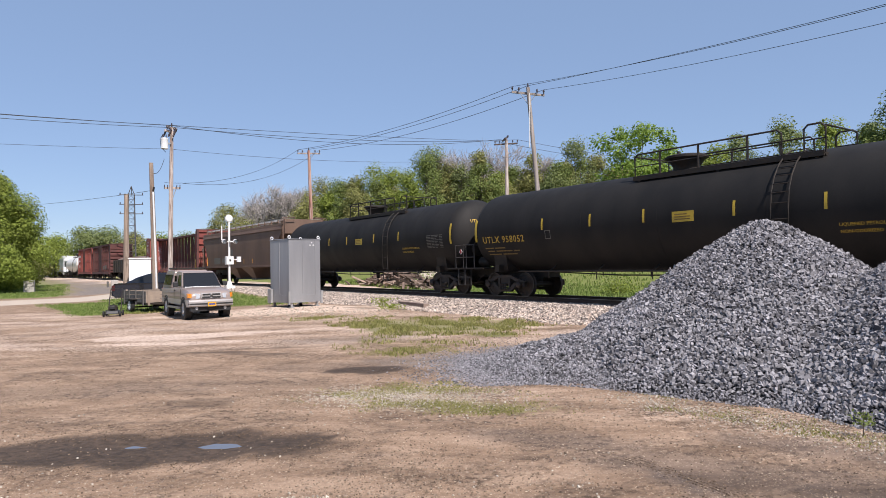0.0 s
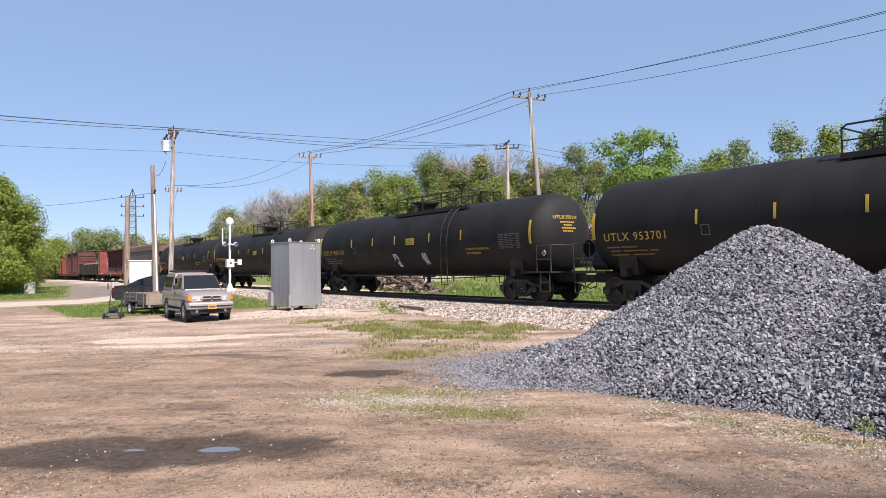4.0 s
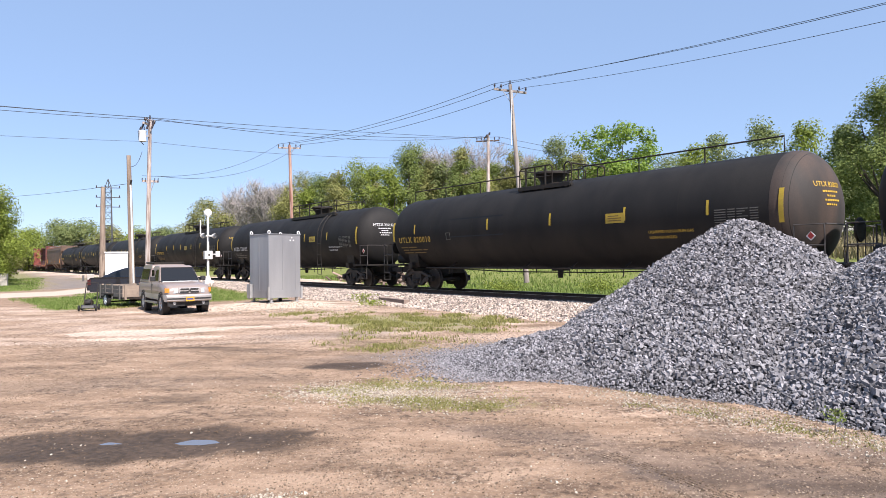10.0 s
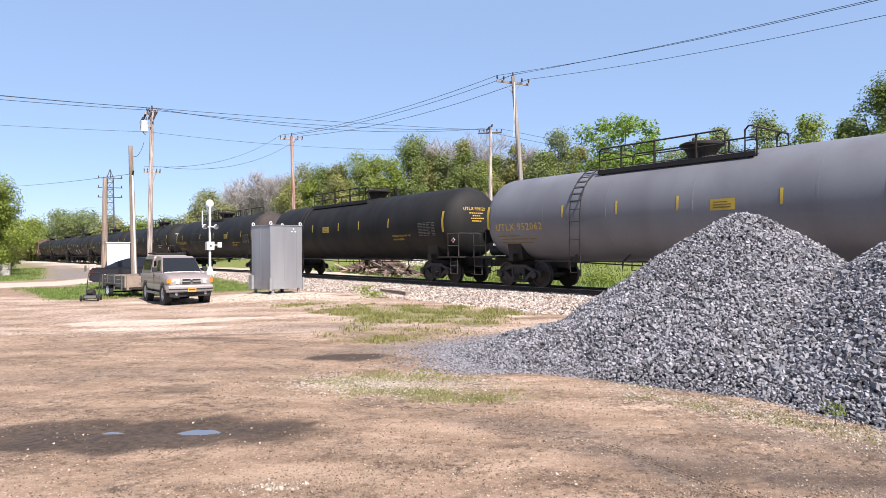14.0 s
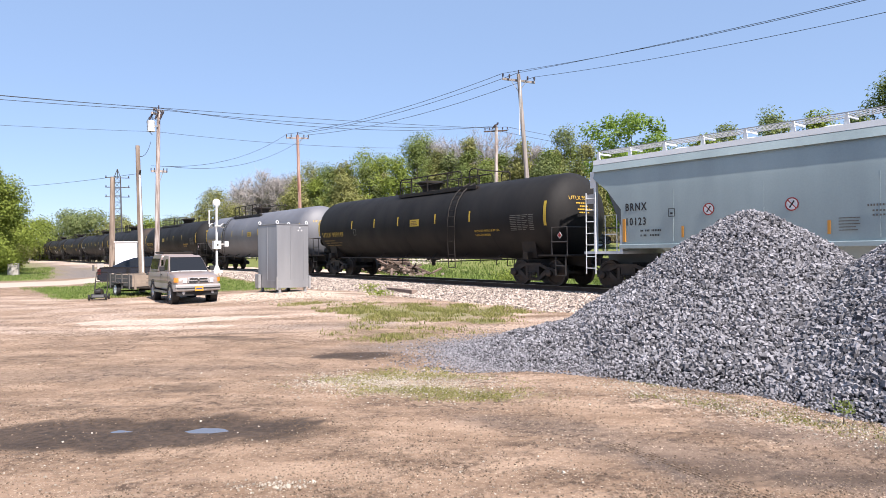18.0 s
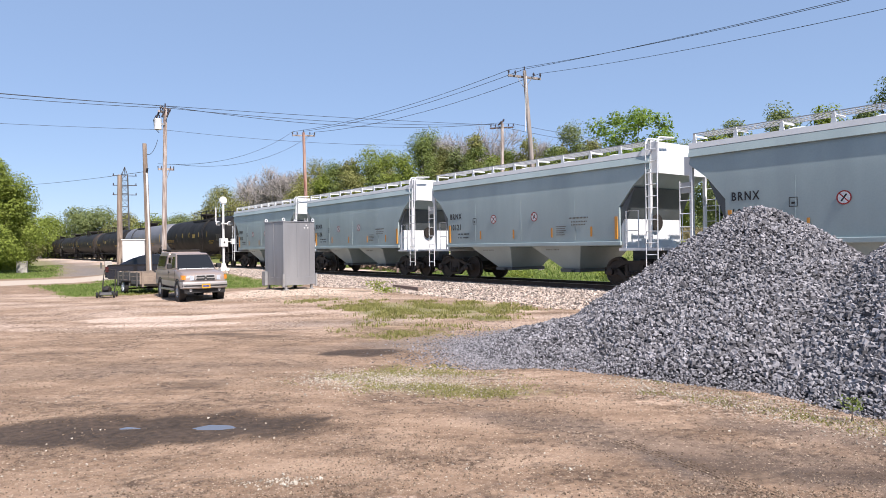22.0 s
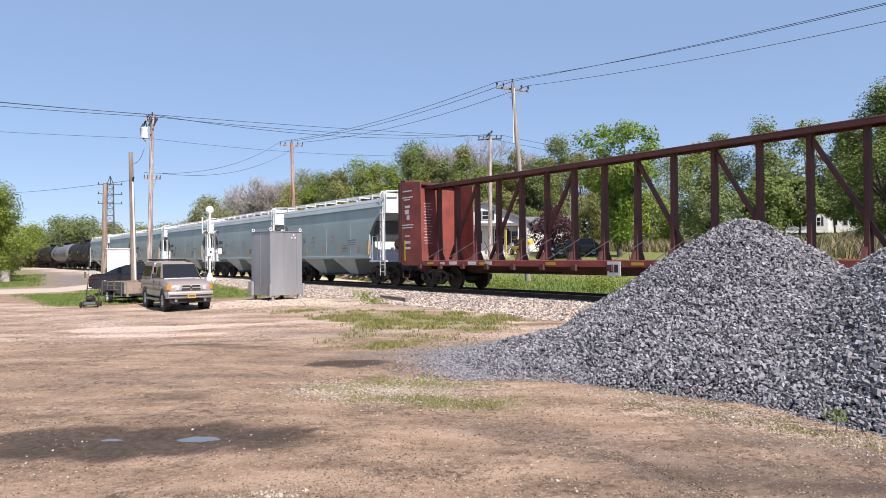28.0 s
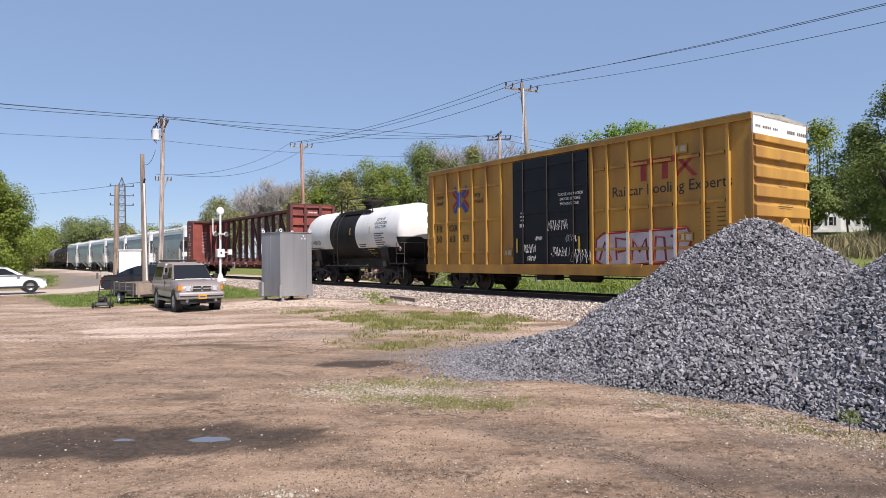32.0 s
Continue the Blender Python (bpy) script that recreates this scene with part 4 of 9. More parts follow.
            s.path([(a, y, deck - 0.05), (a, y, rail - 0.1), (a + 0.1, y, rail), (b - 0.1, y, rail), (b, y, rail - 0.1), (b, y, deck - 0.05)], 0.027)
            s.rod((a, y, deck + 0.4), (b, y, deck + 0.4), 0.018)
        part("top_railing", s, M["steel_black"], car)
        for f in (0.2, 0.52, 0.8):
            x = gap + 0.28 + (hi - gap - 0.28) * f
            part("railing_post", Shape().rod((x, y, deck - 0.05), (x, y, rail), 0.033), M["steel_black"], car)
    for x in (dome_x - w, dome_x + w):
        part("end_rail", Shape().path([(x, -0.88, rail - 0.06), (x, 0.88, rail - 0.06)], 0.024), M["steel_black"], car)
    for y in (1, -1) if ladder else ():
        s = Shape()
        lad = [(math.radians(a), r + 0.1) for a in (72, 58, 44, 30, 16, 0)]
        pts = [shell_point(a, q, zc) for a, q in lad] + [(r + 0.1, 1.5), (r + 0.06, 0.6)]
        for dx in (-0.22, 0.22):
            s.path([(ladder_x + dx, y * p[0], p[1]) for p in pts], 0.02)
        s.rungs = []
        for k in range(13):
            f = k / 12 * (len(pts) - 1)
            i = min(int(f), len(pts) - 2)
            g = f - i
            q = [pts[i][j] * (1 - g) + pts[i + 1][j] * g for j in (0, 1)]
            s.rungs.append(((ladder_x - 0.22, y * q[0], q[1]), (ladder_x + 0.22, y * q[0], q[1])))
        part("side_ladder", s, M["steel_black"], car)
    # bottom piping
    part("bottom_valve", Shape().rod((0.0, 0, 0.95), (0.0, 0, 0.6), 0.12, 0.09, 10).box(-0.25, 0.25, -0.2, 0.2, 0.86, 1.0), M["steel_black"], car)
    part("brake_pipe", Shape().path([(-half + 2.9, 0.25, 0.95), (-2, 0.5, 0.82), (2.4, 0.5, 0.82), (half - 2.9, 0.25, 0.95)], 0.025), M["steel_black"], car)
    # reflectors
    for f in (-0.93, 0.93) if r > 1.5 else ():
        part("reflector", stripe_shape(f * half, r if abs(f) < 0.9 else r * 0.995, zc, radians(-14), radians(18), 0.12), M["yellow"], car)
    for x in spots:
        part("reflector", stripe_shape(x, r, zc, radians(-3), radians(12), 0.07), M["yellow"], car)
    return car


def tank_marks(car, half, owner, number, ink, r=1.555, zc=2.505, graffiti=False, pale_frame=True):
    """Reporting mark and number near the far end, data block, placards and notices."""
    name = letters(owner, 0.36, ink, spacing=1.15)
    start = half - (1.05 if half > 9 else 0.55)
    part("reporting_mark", wrap(name, r, zc, start, zc - 0.44), None, car)
    part("car_number", wrap(letters(number, 0.36, ink, spacing=1.15), r, zc, start - 0.16 - max(v.co.x for v in name.vertices), zc - 0.44), None, car)
    part("small_print", wrap(bars([(0, -0.15, 0.5, 0.045), (0.56, -0.15, 0.6, 0.045), (0.1, -0.28, 0.4, 0.045), (0.6, -0.28, 0.9, 0.045), (1.6, -0.28, 0.3, 0.045), (0.1, -0.42, 0.7, 0.045), (0.9, -0.42, 0.8, 0.045)], M["mark_dull_yellow"] if ink == M["mark_yellow"] else M["mark_faded"]), r, zc, half - 1.1, zc - 0.52), None, car)
    sign = {"959120": 2.0, "330132": -3.5, "820010": -3.3}.get(number, -0.36)
    words = -5.7 if number == "330132" else -4.8
    part("notice", wrap(bars([(0, 0, 0.7, 0.3)], M["yellow"]), r, zc, sign, zc - 0.14), None, car, "yellow notice sticker")
    part("notice_print", wrap(bars([(0.06, 0.06, 0.5, 0.03), (0.06, 0.13, 0.5, 0.03), (0.06, 0.2, 0.4, 0.03)], M["mark_dull_yellow"]), r + 0.004, zc, sign - 0.03, zc - 0.14), None, car)
    gas = letters("LIQUEFIED PETROLEUM GAS", 0.115, ink)
    part("contents_line", wrap(gas, r, zc, words, zc - 0.5), None, car)
    part("contents_line", wrap(letters("NON-ODORIZED", 0.115, ink), r, zc, words, zc - 0.66), None, car)
    block = []
    for k in range(9):
        block += [(0, -k * 0.066, 0.32, 0.026), (0.37, -k * 0.066, 0.2, 0.026), (0.62, -k * 0.066, 0.3 - 0.08 * (k % 3), 0.026), (0.97, -k * 0.066, 0.22, 0.026)]
    tagged(part("data_block", wrap(bars(block, M["mark_faded"]), r, zc, -6.9, zc + 0.02), None, car), kind="stuff")
    part("test_square", wrap(bars([(0, 0, 0.26, 0.02), (0, 0.28, 0.26, 0.02), (0, 0, 0.02, 0.3), (0.24, 0, 0.02, 0.3)], M["mark_faded"]), r, zc, 4.8, zc - 0.40), None, car)
    # on the rear head
    def on_head(me):
        out = me.copy()
        for v in out.vertices:
            y, z = 0.82 - v.co.x, 0.52 + v.co.y
            v.co = (-half + 0.85 * (1 - math.sqrt(max(0, 1 - (y * y + z * z) / (r * r)))) - 0.006 - v.co.z, y, zc + z)
        return out
    part("head_mark", on_head(letters(owner + " " + number, 0.19, ink)), None, car)
    part("head_print", on_head(bars([(0.25 + 0.1 * k, -0.14, 0.07, 0.045) for k in range(7)] + [(0.4 + 0.1 * k, -0.25, 0.07, 0.045) for k in range(4)] + [(0.3 + 0.1 * k, -0.36, 0.07, 0.045) for k in range(7)] + [(0.35 + 0.1 * k, -0.47, 0.07, 0.045) for k in range(5)], ink)), None, car)
    if number == "820010":
        prof = [(-half + 0.85 - 0.853 * math.cos(k / 10 * math.pi / 2), (r + 0.003) * math.sin(k / 10 * math.pi / 2)) for k in range(0, 11)] + [(-half + 0.95, r + 0.004)]
        part("stained_head", Shape().lathe(prof, 56, "x", (0, 0, zc)), M["rust_dirt"], car, "brown dirt baked onto the end of the tank", smooth=0.5)
    if graffiti:
        rnd = random.Random(len(number) + int(number[-2:]))
        for gx in (0.9, -1.6):
            s = Shape()
            x, y = 0.0, 0.0
            pts = [(x, y, 0.002)]
            for k in range(30):
                x, y = x + rnd.uniform(-0.14, 0.19), max(-0.35, min(0.35, y + rnd.uniform(-0.4, 0.4)))
                pts.append((x, y, 0.002))
            s.path(pts, 0.02, 4)
            part("graffiti", wrap(s.mesh("graffiti", M["mark_white"]), r, zc, gx, zc - 0.85), None, car, "white spray-painted scrawl")


def covered_hopper(name, label, half=5.5, paint=None, white=None):
    """Two-bay covered hopper with stepped, sloping ends, ladders and a roof walk. half: half the roof's length."""
    paint, white = paint or M["hopper_grey"], white or M["hopper_white"]
    car = thing(name, CARPOSE, label, "hopper car", "cars of the freight train")
    def ring(x, lo):
        pts = [(1.49, 1.42), (1.53, 2.2), (1.53, 3.0), (1.50, 3.60), (1.45, 3.86), (1.26, 4.10), (-1.26, 4.10), (-1.45, 3.86), (-1.50, 3.60), (-1.53, 3.0), (-1.53, 2.2), (-1.49, 1.42)]
        return [(x, y, max(z, lo)) for y, z in pts]
    m = half - 1.12
    part("body", Shape().loft([ring(-m - 0.04, 1.42), ring(-m, 1.42), ring(m, 1.42), ring(m + 0.04, 1.42)]), paint, car, smooth=0.5)
    for y in (-1, 1):
        part("top_chord", Shape().prism([(y * 1.30, 4.14), (y * 1.47, 4.12), (y * 1.49, 3.97), (y * 1.36, 3.95)], -half - 0.03, half + 0.03, "x"), white, car, "white top edge")
        part("eave_strip", Shape().prism([(y * 1.36, 3.962), (y * 1.485, 3.962), (y * 1.555, 3.74), (y * 1.40, 3.74)], -half - 0.01, half + 0.01, "x"), paint, car)
    part("roof", Shape().prism([(-1.42, 4.1), (-0.7, 4.25), (0.7, 4.25), (1.42, 4.1)], -half, half, "x"), white, car)
    for y in (-1.5, 1.5):
        part("side_sill", Shape().box(-m - 0.1, m + 0.1, y - 0.05, y + 0.055, 1.30, 1.43), paint, car, bevel=0.015)
    for x0, x1, b0, b1 in ((0.7, 3.3, 1.3, 2.05), (-2.75, -0.2, -2.15, -1.4)):
        part("hopper_bay", Shape().loft([[(x0, -1.42, 1.42), (x1, -1.42, 1.42), (x1, 1.42, 1.42), (x0, 1.42, 1.42)], [(b0, -0.8, 0.5), (b1, -0.8, 0.5), (b1, 0.8, 0.5), (b0, 0.8, 0.5)]]), paint, car)
        part("outlet_gate", Shape().box(b0 - 0.08, b1 + 0.08, -0.88, 0.88, 0.40, 0.52).rod((b0 + 0.2, -1.05, 0.45), (b0 + 0.2, 1.05, 0.45), 0.05), M["hopper_dark"], car)
        part("bay_flange", Shape().box(x0 - 0.03, x0 + 0.03, -1.46, 1.46, 1.26, 1.42), paint, car)
        part("bay_print", bars([(0.07 * k, 0, 0.045, 0.03) for k in range(9) if k != 4], M["mark_faded"]), None, car, at=on_side(b1 + 0.35, 1.30, 1.16))
    # ends: stepped slope, white transverse plates, platform and ladders
    for sgn in (-1, 1):
        e = sgn * (half + 0.4)
        part("end_slope", Shape().loft([ring(sgn * (m + 0.041), 2.5), ring(sgn * (half - 0.55), 3.12), ring(sgn * (half - 0.05), 3.5), ring(sgn * half, 3.55)]), paint, car, smooth=0.4)
        # sheet coloured dark for the shade under the overhanging end
        part("slope_sheet", Shape().prism([(sgn * (m + 0.05), 1.9), (sgn * (m + 0.05), 2.46), (sgn * (half - 0.56), 3.08), (sgn * (half - 0.54), 3.06), (sgn * (m + 0.2), 2.2)], -1.46, 1.46), M["hopper_dark"], car)
        part("end_plate", Shape().box(*sorted((sgn * (m + 0.12), sgn * (m + 0.16))), -1.44, 1.44, 1.22, 2.16), white, car, "white lower end plate")
        # solid black cylinder standing proud of the plate, no hole
        part("plate_opening", Shape().lathe([(0.0, 0.0), (0.0, 0.27), (0.10, 0.27), (0.10, 0.0)], 20, "x", (sgn * (m + 0.165) - (0.10 if sgn < 0 else 0), -0.1, 2.02)), M["steel_black"], car, "short round black cylinder")
        for y in (-1, 1):
            part("side_gusset", Shape().box(*sorted((sgn * (m + 0.05), sgn * (m + 0.12))), *sorted((y * 1.41, y * 1.44)), 1.22, 2.16), white, car)
            if sgn < 0:
                part("end_wing", Shape().prism([(sgn * (half - 0.42), 4.08), (sgn * (half + 0.02), 4.36), (sgn * (half + 0.28), 4.36), (sgn * (half + 0.28), 3.42), (sgn * (half - 0.1), 3.42), (sgn * (half - 0.42), 3.66)], *sorted((y * 1.40, y * 1.43))), white, car, "white plate under the roof end")
            else:
                part("end_wing", Shape().box(half + 0.0, half + 0.24, *sorted((y * 1.36, y * 1.40)), 3.25, 3.78), white, car, "small white rounded plate", bevel=0.03)
        part("end_panel", Shape().box(*sorted((sgn * half, sgn * (half + 0.03))), -1.45, 1.45, 3.46, 4.40 if sgn < 0 else 4.1), white, car)
        part("end_platform", Shape().box(*sorted((sgn * m, e)), -1.5, 1.5, 1.14, 1.22), white, car)
        part("centre_sill", Shape().box(*sorted((sgn * (m - 0.4), e)), -0.3, 0.3, 0.72, 1.14), M["hopper_dark"], car)
        for y in (-1.42, 1.42):
            part("corner_post", Shape().box(sgn * (half - 0.02) - 0.045, sgn * (half - 0.02) + 0.045, y - 0.05, y + 0.05, 1.2, 3.55), white, car)
            part("corner_grab", Shape().path([(sgn * (m + 0.25), y * 1.03, 1.2), (sgn * (m + 0.25), y * 1.03, 2.35), (sgn * (m + 0.7), y * 1.03, 2.35), (sgn * (m + 0.7), y * 1.03, 1.2)], 0.02).rod((sgn * (m + 0.25), y * 1.03, 1.75), (sgn * (m + 0.7), y * 1.03, 1.75), 0.016), white, car)
            if sgn > 0:
                part("end_ladder", ladder_shape(half - 0.08, half + 0.3, y * 1.07, 0.5, 3.1, 7), white, car, "short white ladder")
                part("brake_step", Shape().box(half - 0.05, half + 0.3, min(y * 1.0, y * 1.05), max(y * 1.0, y * 1.05), 2.75, 3.05), M["galv_plain"], car)
                continue
            part("end_ladder", ladder_shape(sgn * (half - 0.1), sgn * (half + 0.3), y * 1.07, 0.5, 4.3, 11), white, car, "white ladder")
            part("ladder_hoop", Shape().path([(sgn * (half - 0.1), y * 1.07, 4.3), (sgn * (half - 0.1), y, 4.46), (sgn * (half - 0.1), y * 0.5, 4.5), (sgn * (half + 0.3), y * 0.5, 4.5), (sgn * (half + 0.3), y, 4.46), (sgn * (half + 0.3), y * 1.07, 4.3)], 0.03), white, car)
        coupler(car, e, sgn)
        truck(car, sgn * (half - 0.9))
    # roof walk with raised grating edges
    for y in (-0.95, 0.95):
        grate = Shape()
        for k in range(int(half * 22)):
            x = -half + 0.05 + k / 11
            grate.box(x - 0.008, x + 0.008, y - 0.36, y + 0.36, 4.404, 4.418)
        for q in (-0.36, -0.12, 0.12, 0.36):
            grate.box(-half, half, y + q - 0.008, y + q + 0.008, 4.40, 4.425 if abs(q) > 0.2 else 4.412)
        part("roof_walk", grate, M["galv_plain"], car, "galvanised open grating")
        k = -half
        while k <= half + 0.01:
            part("walk_bracket", shared("wbr%d%s" % (y > 0, white.name), lambda: Shape().box(-0.02, 0.02, min(y * 0.7, y * 1.33), max(y * 0.7, y * 1.33), 4.32, 4.37).prism([(-0.07, 4.1), (0.07, 4.1), (0.025, 4.42), (-0.025, 4.42)], *sorted((y * 1.31, y * 1.36))).mesh("walk_bracket", white)), None, car, at=pose(k, 0, 0))
            k += 1.22
    for k in (-3.2, -1.1, 1.1, 3.2):
        part("roof_hatch", Shape().lathe([(4.24, 0.36), (4.31, 0.36), (4.35, 0.28), (4.36, 0.0)], 18, "z", (k, 0, 0)), white, car, smooth=0.5)
    for k in (-2.6, 0.0, 2.6):
        part("side_seam", Shape().box(k - 0.008, k + 0.008, 1.525, 1.534, 1.5, 2.98), paint, car)
    for f in (-3.3, -1.54, 0.4, 2.3):
        part("reflector", Shape().box(f - 0.035, f + 0.035, 1.53, 1.54, 1.60, 1.92), M["orange_mark"], car)
    for f in (-half + 1.2, half - 1.2):
        part("corner_reflector", Shape().box(f - 0.05, f + 0.05, 1.5, 1.545, 1.5, 2.2), M["orange_mark"], car)
    return car


def hopper_marks(car, number, half=5.5):
    part("reporting_mark", letters("BRNX", 0.32, M["mark_black"], spacing=1.25, narrow=0.78, bold=0.006), None, car, at=on_side(4.25, 1.54, 2.44))
    part("car_number", letters(number, 0.32, M["mark_black"], spacing=1.25, narrow=0.78, bold=0.006), None, car, at=on_side(4.25, 1.54, 2.0))
    part("small_print", bars([(0.055 * k, 0, 0.034, 0.055) for k in range(13) if k not in (2, 6)] + [(0.055 * k, -0.14, 0.034, 0.055) for k in range(12) if k not in (1, 4, 5)], M["mark_black"]), None, car, at=on_side(3.7, 1.54, 1.8))
    part("data_print", bars([(0, 0, 0.45, 0.022), (0, -0.07, 0.42, 0.022), (0, -0.14, 0.45, 0.022), (0, -0.21, 0.36, 0.022), (0, -0.28, 0.4, 0.022)], M["mark_faded"]), None, car, at=on_side(-1.75, 1.54, 1.95))
    part("data_print", bars([(0.06 * k, 0, 0.035, 0.05) for k in range(14)] + [(0.1 + 0.07 * k, -0.12, 0.04, 0.04) for k in range(10)] + [(0.1 + 0.07 * k, -0.22, 0.04, 0.04) for k in range(9)], M["mark_faded"]), None, car, at=on_side(-2.35, 1.54, 2.2))
    part("test_square", bars([(0, 0, 0.2, 0.016), (0, 0.22, 0.2, 0.016), (0, 0, 0.016, 0.22), (0.19, 0, 0.016, 0.23), (0.06, 0.07, 0.08, 0.05)], M["mark_black"]), None, car, at=on_side(2.75, 1.54, 2.2))
    for k in (1.5, -0.7):
        ring = Shape()
        for i in range(28):
            a, b = i * 2 * math.pi / 28, (i + 1) * 2 * math.pi / 28
            ring.add([(0.135 * math.cos(a), 0.135 * math.sin(a), 0), (0.135 * math.cos(b), 0.135 * math.sin(b), 0), (0.165 * math.cos(b), 0.165 * math.sin(b), 0), (0.165 * math.cos(a), 0.165 * math.sin(a), 0)], [(0, 1, 2, 3)])
        ring.add([(-0.11, 0.09, 0), (-0.09, 0.11, 0), (0.11, -0.09, 0), (0.09, -0.11, 0)], [(0, 1, 2, 3)])
        part("warning_mark", ring, M["mark_red"], car, "red ring with a slash on a white disc", at=on_side(k, 1.548, 2.35))
        part("warning_disc", Shape().lathe([(0, 0.135), (0.004, 0.135)], 24, "y", (0, 0, 0)), M["hopper_white"], car, at=pose(k, 1.54, 2.35))
        part("warning_tool", Shape().box(-0.018, 0.018, -0.1, 0.1, 0, 0.003), M["mark_black"], car, at=on_side(k, 1.547, 2.35) @ pose(0, 0, 0, 0, 0, -35))


def centre_beam(name, label, half=10.9):
    """Centre-beam flat car: bulkheads, deck and a truss down the middle."""
    car = thing(name, CARPOSE, label, "flat car", "cars of the freight train")
    part("deck", Shape().prism([(-1.42, 1.02), (1.42, 1.02), (1.42, 1.18), (-1.42, 1.18)], -half, half, "x"), M["maroon"], car)
    for y in (-1.42, 1.42):
        part("side_sill", Shape().box(-half, half, y - 0.06, y + 0.06, 0.98, 1.2), M["oxide_red"], car, "red deck edge with stencilled marks", bevel=0.02)
    part("centre_sill", Shape().box(-half - 0.3, half + 0.3, -0.25, 0.25, 0.68, 1.02), M["maroon"], car)
    part("top_chord", Shape().box(-half, half, -0.30, 0.30, 4.55, 4.62).box(-half, half, -0.30, -0.24, 4.44, 4.6).box(-half, half, 0.24, 0.30, 4.44, 4.6), M["maroon"], car, bevel=0.02)
    n = 16
    for k in range(n):
        x = -half + 0.9 + k * (2 * half - 1.8) / (n - 1)
        part("upright", Shape().prism([(-0.15, 1.18), (0.15, 1.18), (0.10, 4.5), (-0.10, 4.5)], x - 0.06, x + 0.06, "x"), M["maroon"], car)
        part("upright_gusset", Shape().prism([(-0.34, 1.18), (0.34, 1.18), (0.19, 1.5), (-0.19, 1.5)], x - 0.02, x + 0.09, "x"), M["maroon"], car)
    step = (2 * half - 1.8) / (n - 1)
    for k in range(0, n - 1):
        if k % 2 == 0:
            continue
        x0 = -half + 0.9 + k * step
        d = 1 if x0 > 0 else -1
        a, b = (x0, 0, 4.4), (x0 + step * 1.4 * d, 0, 1.25)
        v = Vector(b) - Vector(a)
        part("diagonal", Shape().box(-0.06, 0.06, -0.055, 0.055, 0, v.length, Matrix.Translation(a) @ v.to_track_quat("Z", "Y").to_matrix().to_4x4()), M["maroon"], car)
    for k in range(14):
        x = -half + 1.5 + k * (2 * half - 3) / 13
        for y in (-1, 1):
            part("tie_down_cable", Shape().rod((x, y * 1.42, 1.15), (x - 0.75, y * 0.25, 2.0), 0.012, None, 5), M["board_grey_shade"], car)
            part("winch", Shape().box(x - 0.09, x + 0.09, y * 1.5 - 0.07, y * 1.5 + 0.07, 0.86, 1.06), M["maroon"], car)
    for f in (-8.6, -5.2, -1.7, 1.8, 5.3, 8.7):
        part("reflector", Shape().box(f - 0.22, f + 0.22, 1.48, 1.492, 1.04, 1.13), M["yellow"], car)
    for sgn in (-1, 1):
        x = sgn * half
        part("bulkhead", Shape().box(*sorted((x, x - sgn * 0.16)), -1.45, 1.45, 1.1, 4.72), M["oxide_red"], car, "red end bulkhead", bevel=0.02)
        part("bulkhead_cap", Shape().box(*sorted((x + sgn * 0.04, x - sgn * 0.3)), -1.48, 1.48, 4.66, 4.78), M["maroon"], car)
        for y in (-1.42, -0.5, 0.5, 1.42):
            part("bulkhead_post", Shape().box(*sorted((x, x + sgn * 0.18)), y - 0.09, y + 0.09, 1.1, 4.7), M["maroon"], car)
        for z in (1.7, 2.3, 2.9, 3.5, 4.1, 4.6):
            part("bulkhead_rib", Shape().box(*sorted((x, x + sgn * 0.12)), -1.4, 1.4, z - 0.06, z + 0.06), M["oxide_red"], car)
        for y in (-1.46, 1.46):
            part("bulkhead_side", Shape().prism([(x, 1.15), (x - sgn * (1.6 if sgn > 0 else 0.4), 1.15), (x - sgn * (1.5 if sgn > 0 else 0.36), 4.6), (x, 4.7)], y - 0.02, y + 0.02), M["oxide_red"], car, "red side wing of the bulkhead")
            part("bulkhead_edge", Shape().box(*sorted((x + sgn * 0.02, x - sgn * 0.1)), y - 0.04, y + 0.04, 1.1, 4.72), M["maroon"], car)
        part("end_ladder", ladder_shape(x + sgn * 0.22, x + sgn * 0.24, 1.2, 0.5, 2.6, 6).rod((x + sgn * 0.22, 1.2, 2.3), (x + sgn * 0.22, 0.6, 2.3), 0.02), M["maroon"], car)
        part("corner_reflector", Shape().box(x - sgn * 0.3 - 0.05, x - sgn * 0.3 + 0.05, 1.49, 1.5, 1.2, 2.1), M["yellow"], car)
        part("sill_step", Shape().path([(x - sgn * 0.1, 1.45, 1.0), (x - sgn * 0.1, 1.45, 0.45), (x - sgn * 0.6, 1.45, 0.45), (x - sgn * 0.6, 1.45, 1.0)], 0.02), M["maroon"], car)
        part("brake_rod", Shape().rod((sgn * 2.2, 0.5, 0.75), (sgn * 6.5, 0.4, 0.75), 0.03), M["steel_black"], car)
        coupler(car, x + sgn * 0.3, sgn)
        truck(car, sgn * (half - 2.1))
    s = []
    for k in range(9):
        s.append((0.1 + 0.05 * (k % 3), -k * 0.28, 0.7 - 0.12 * (k % 4), 0.1 if k != 3 else 0.02))
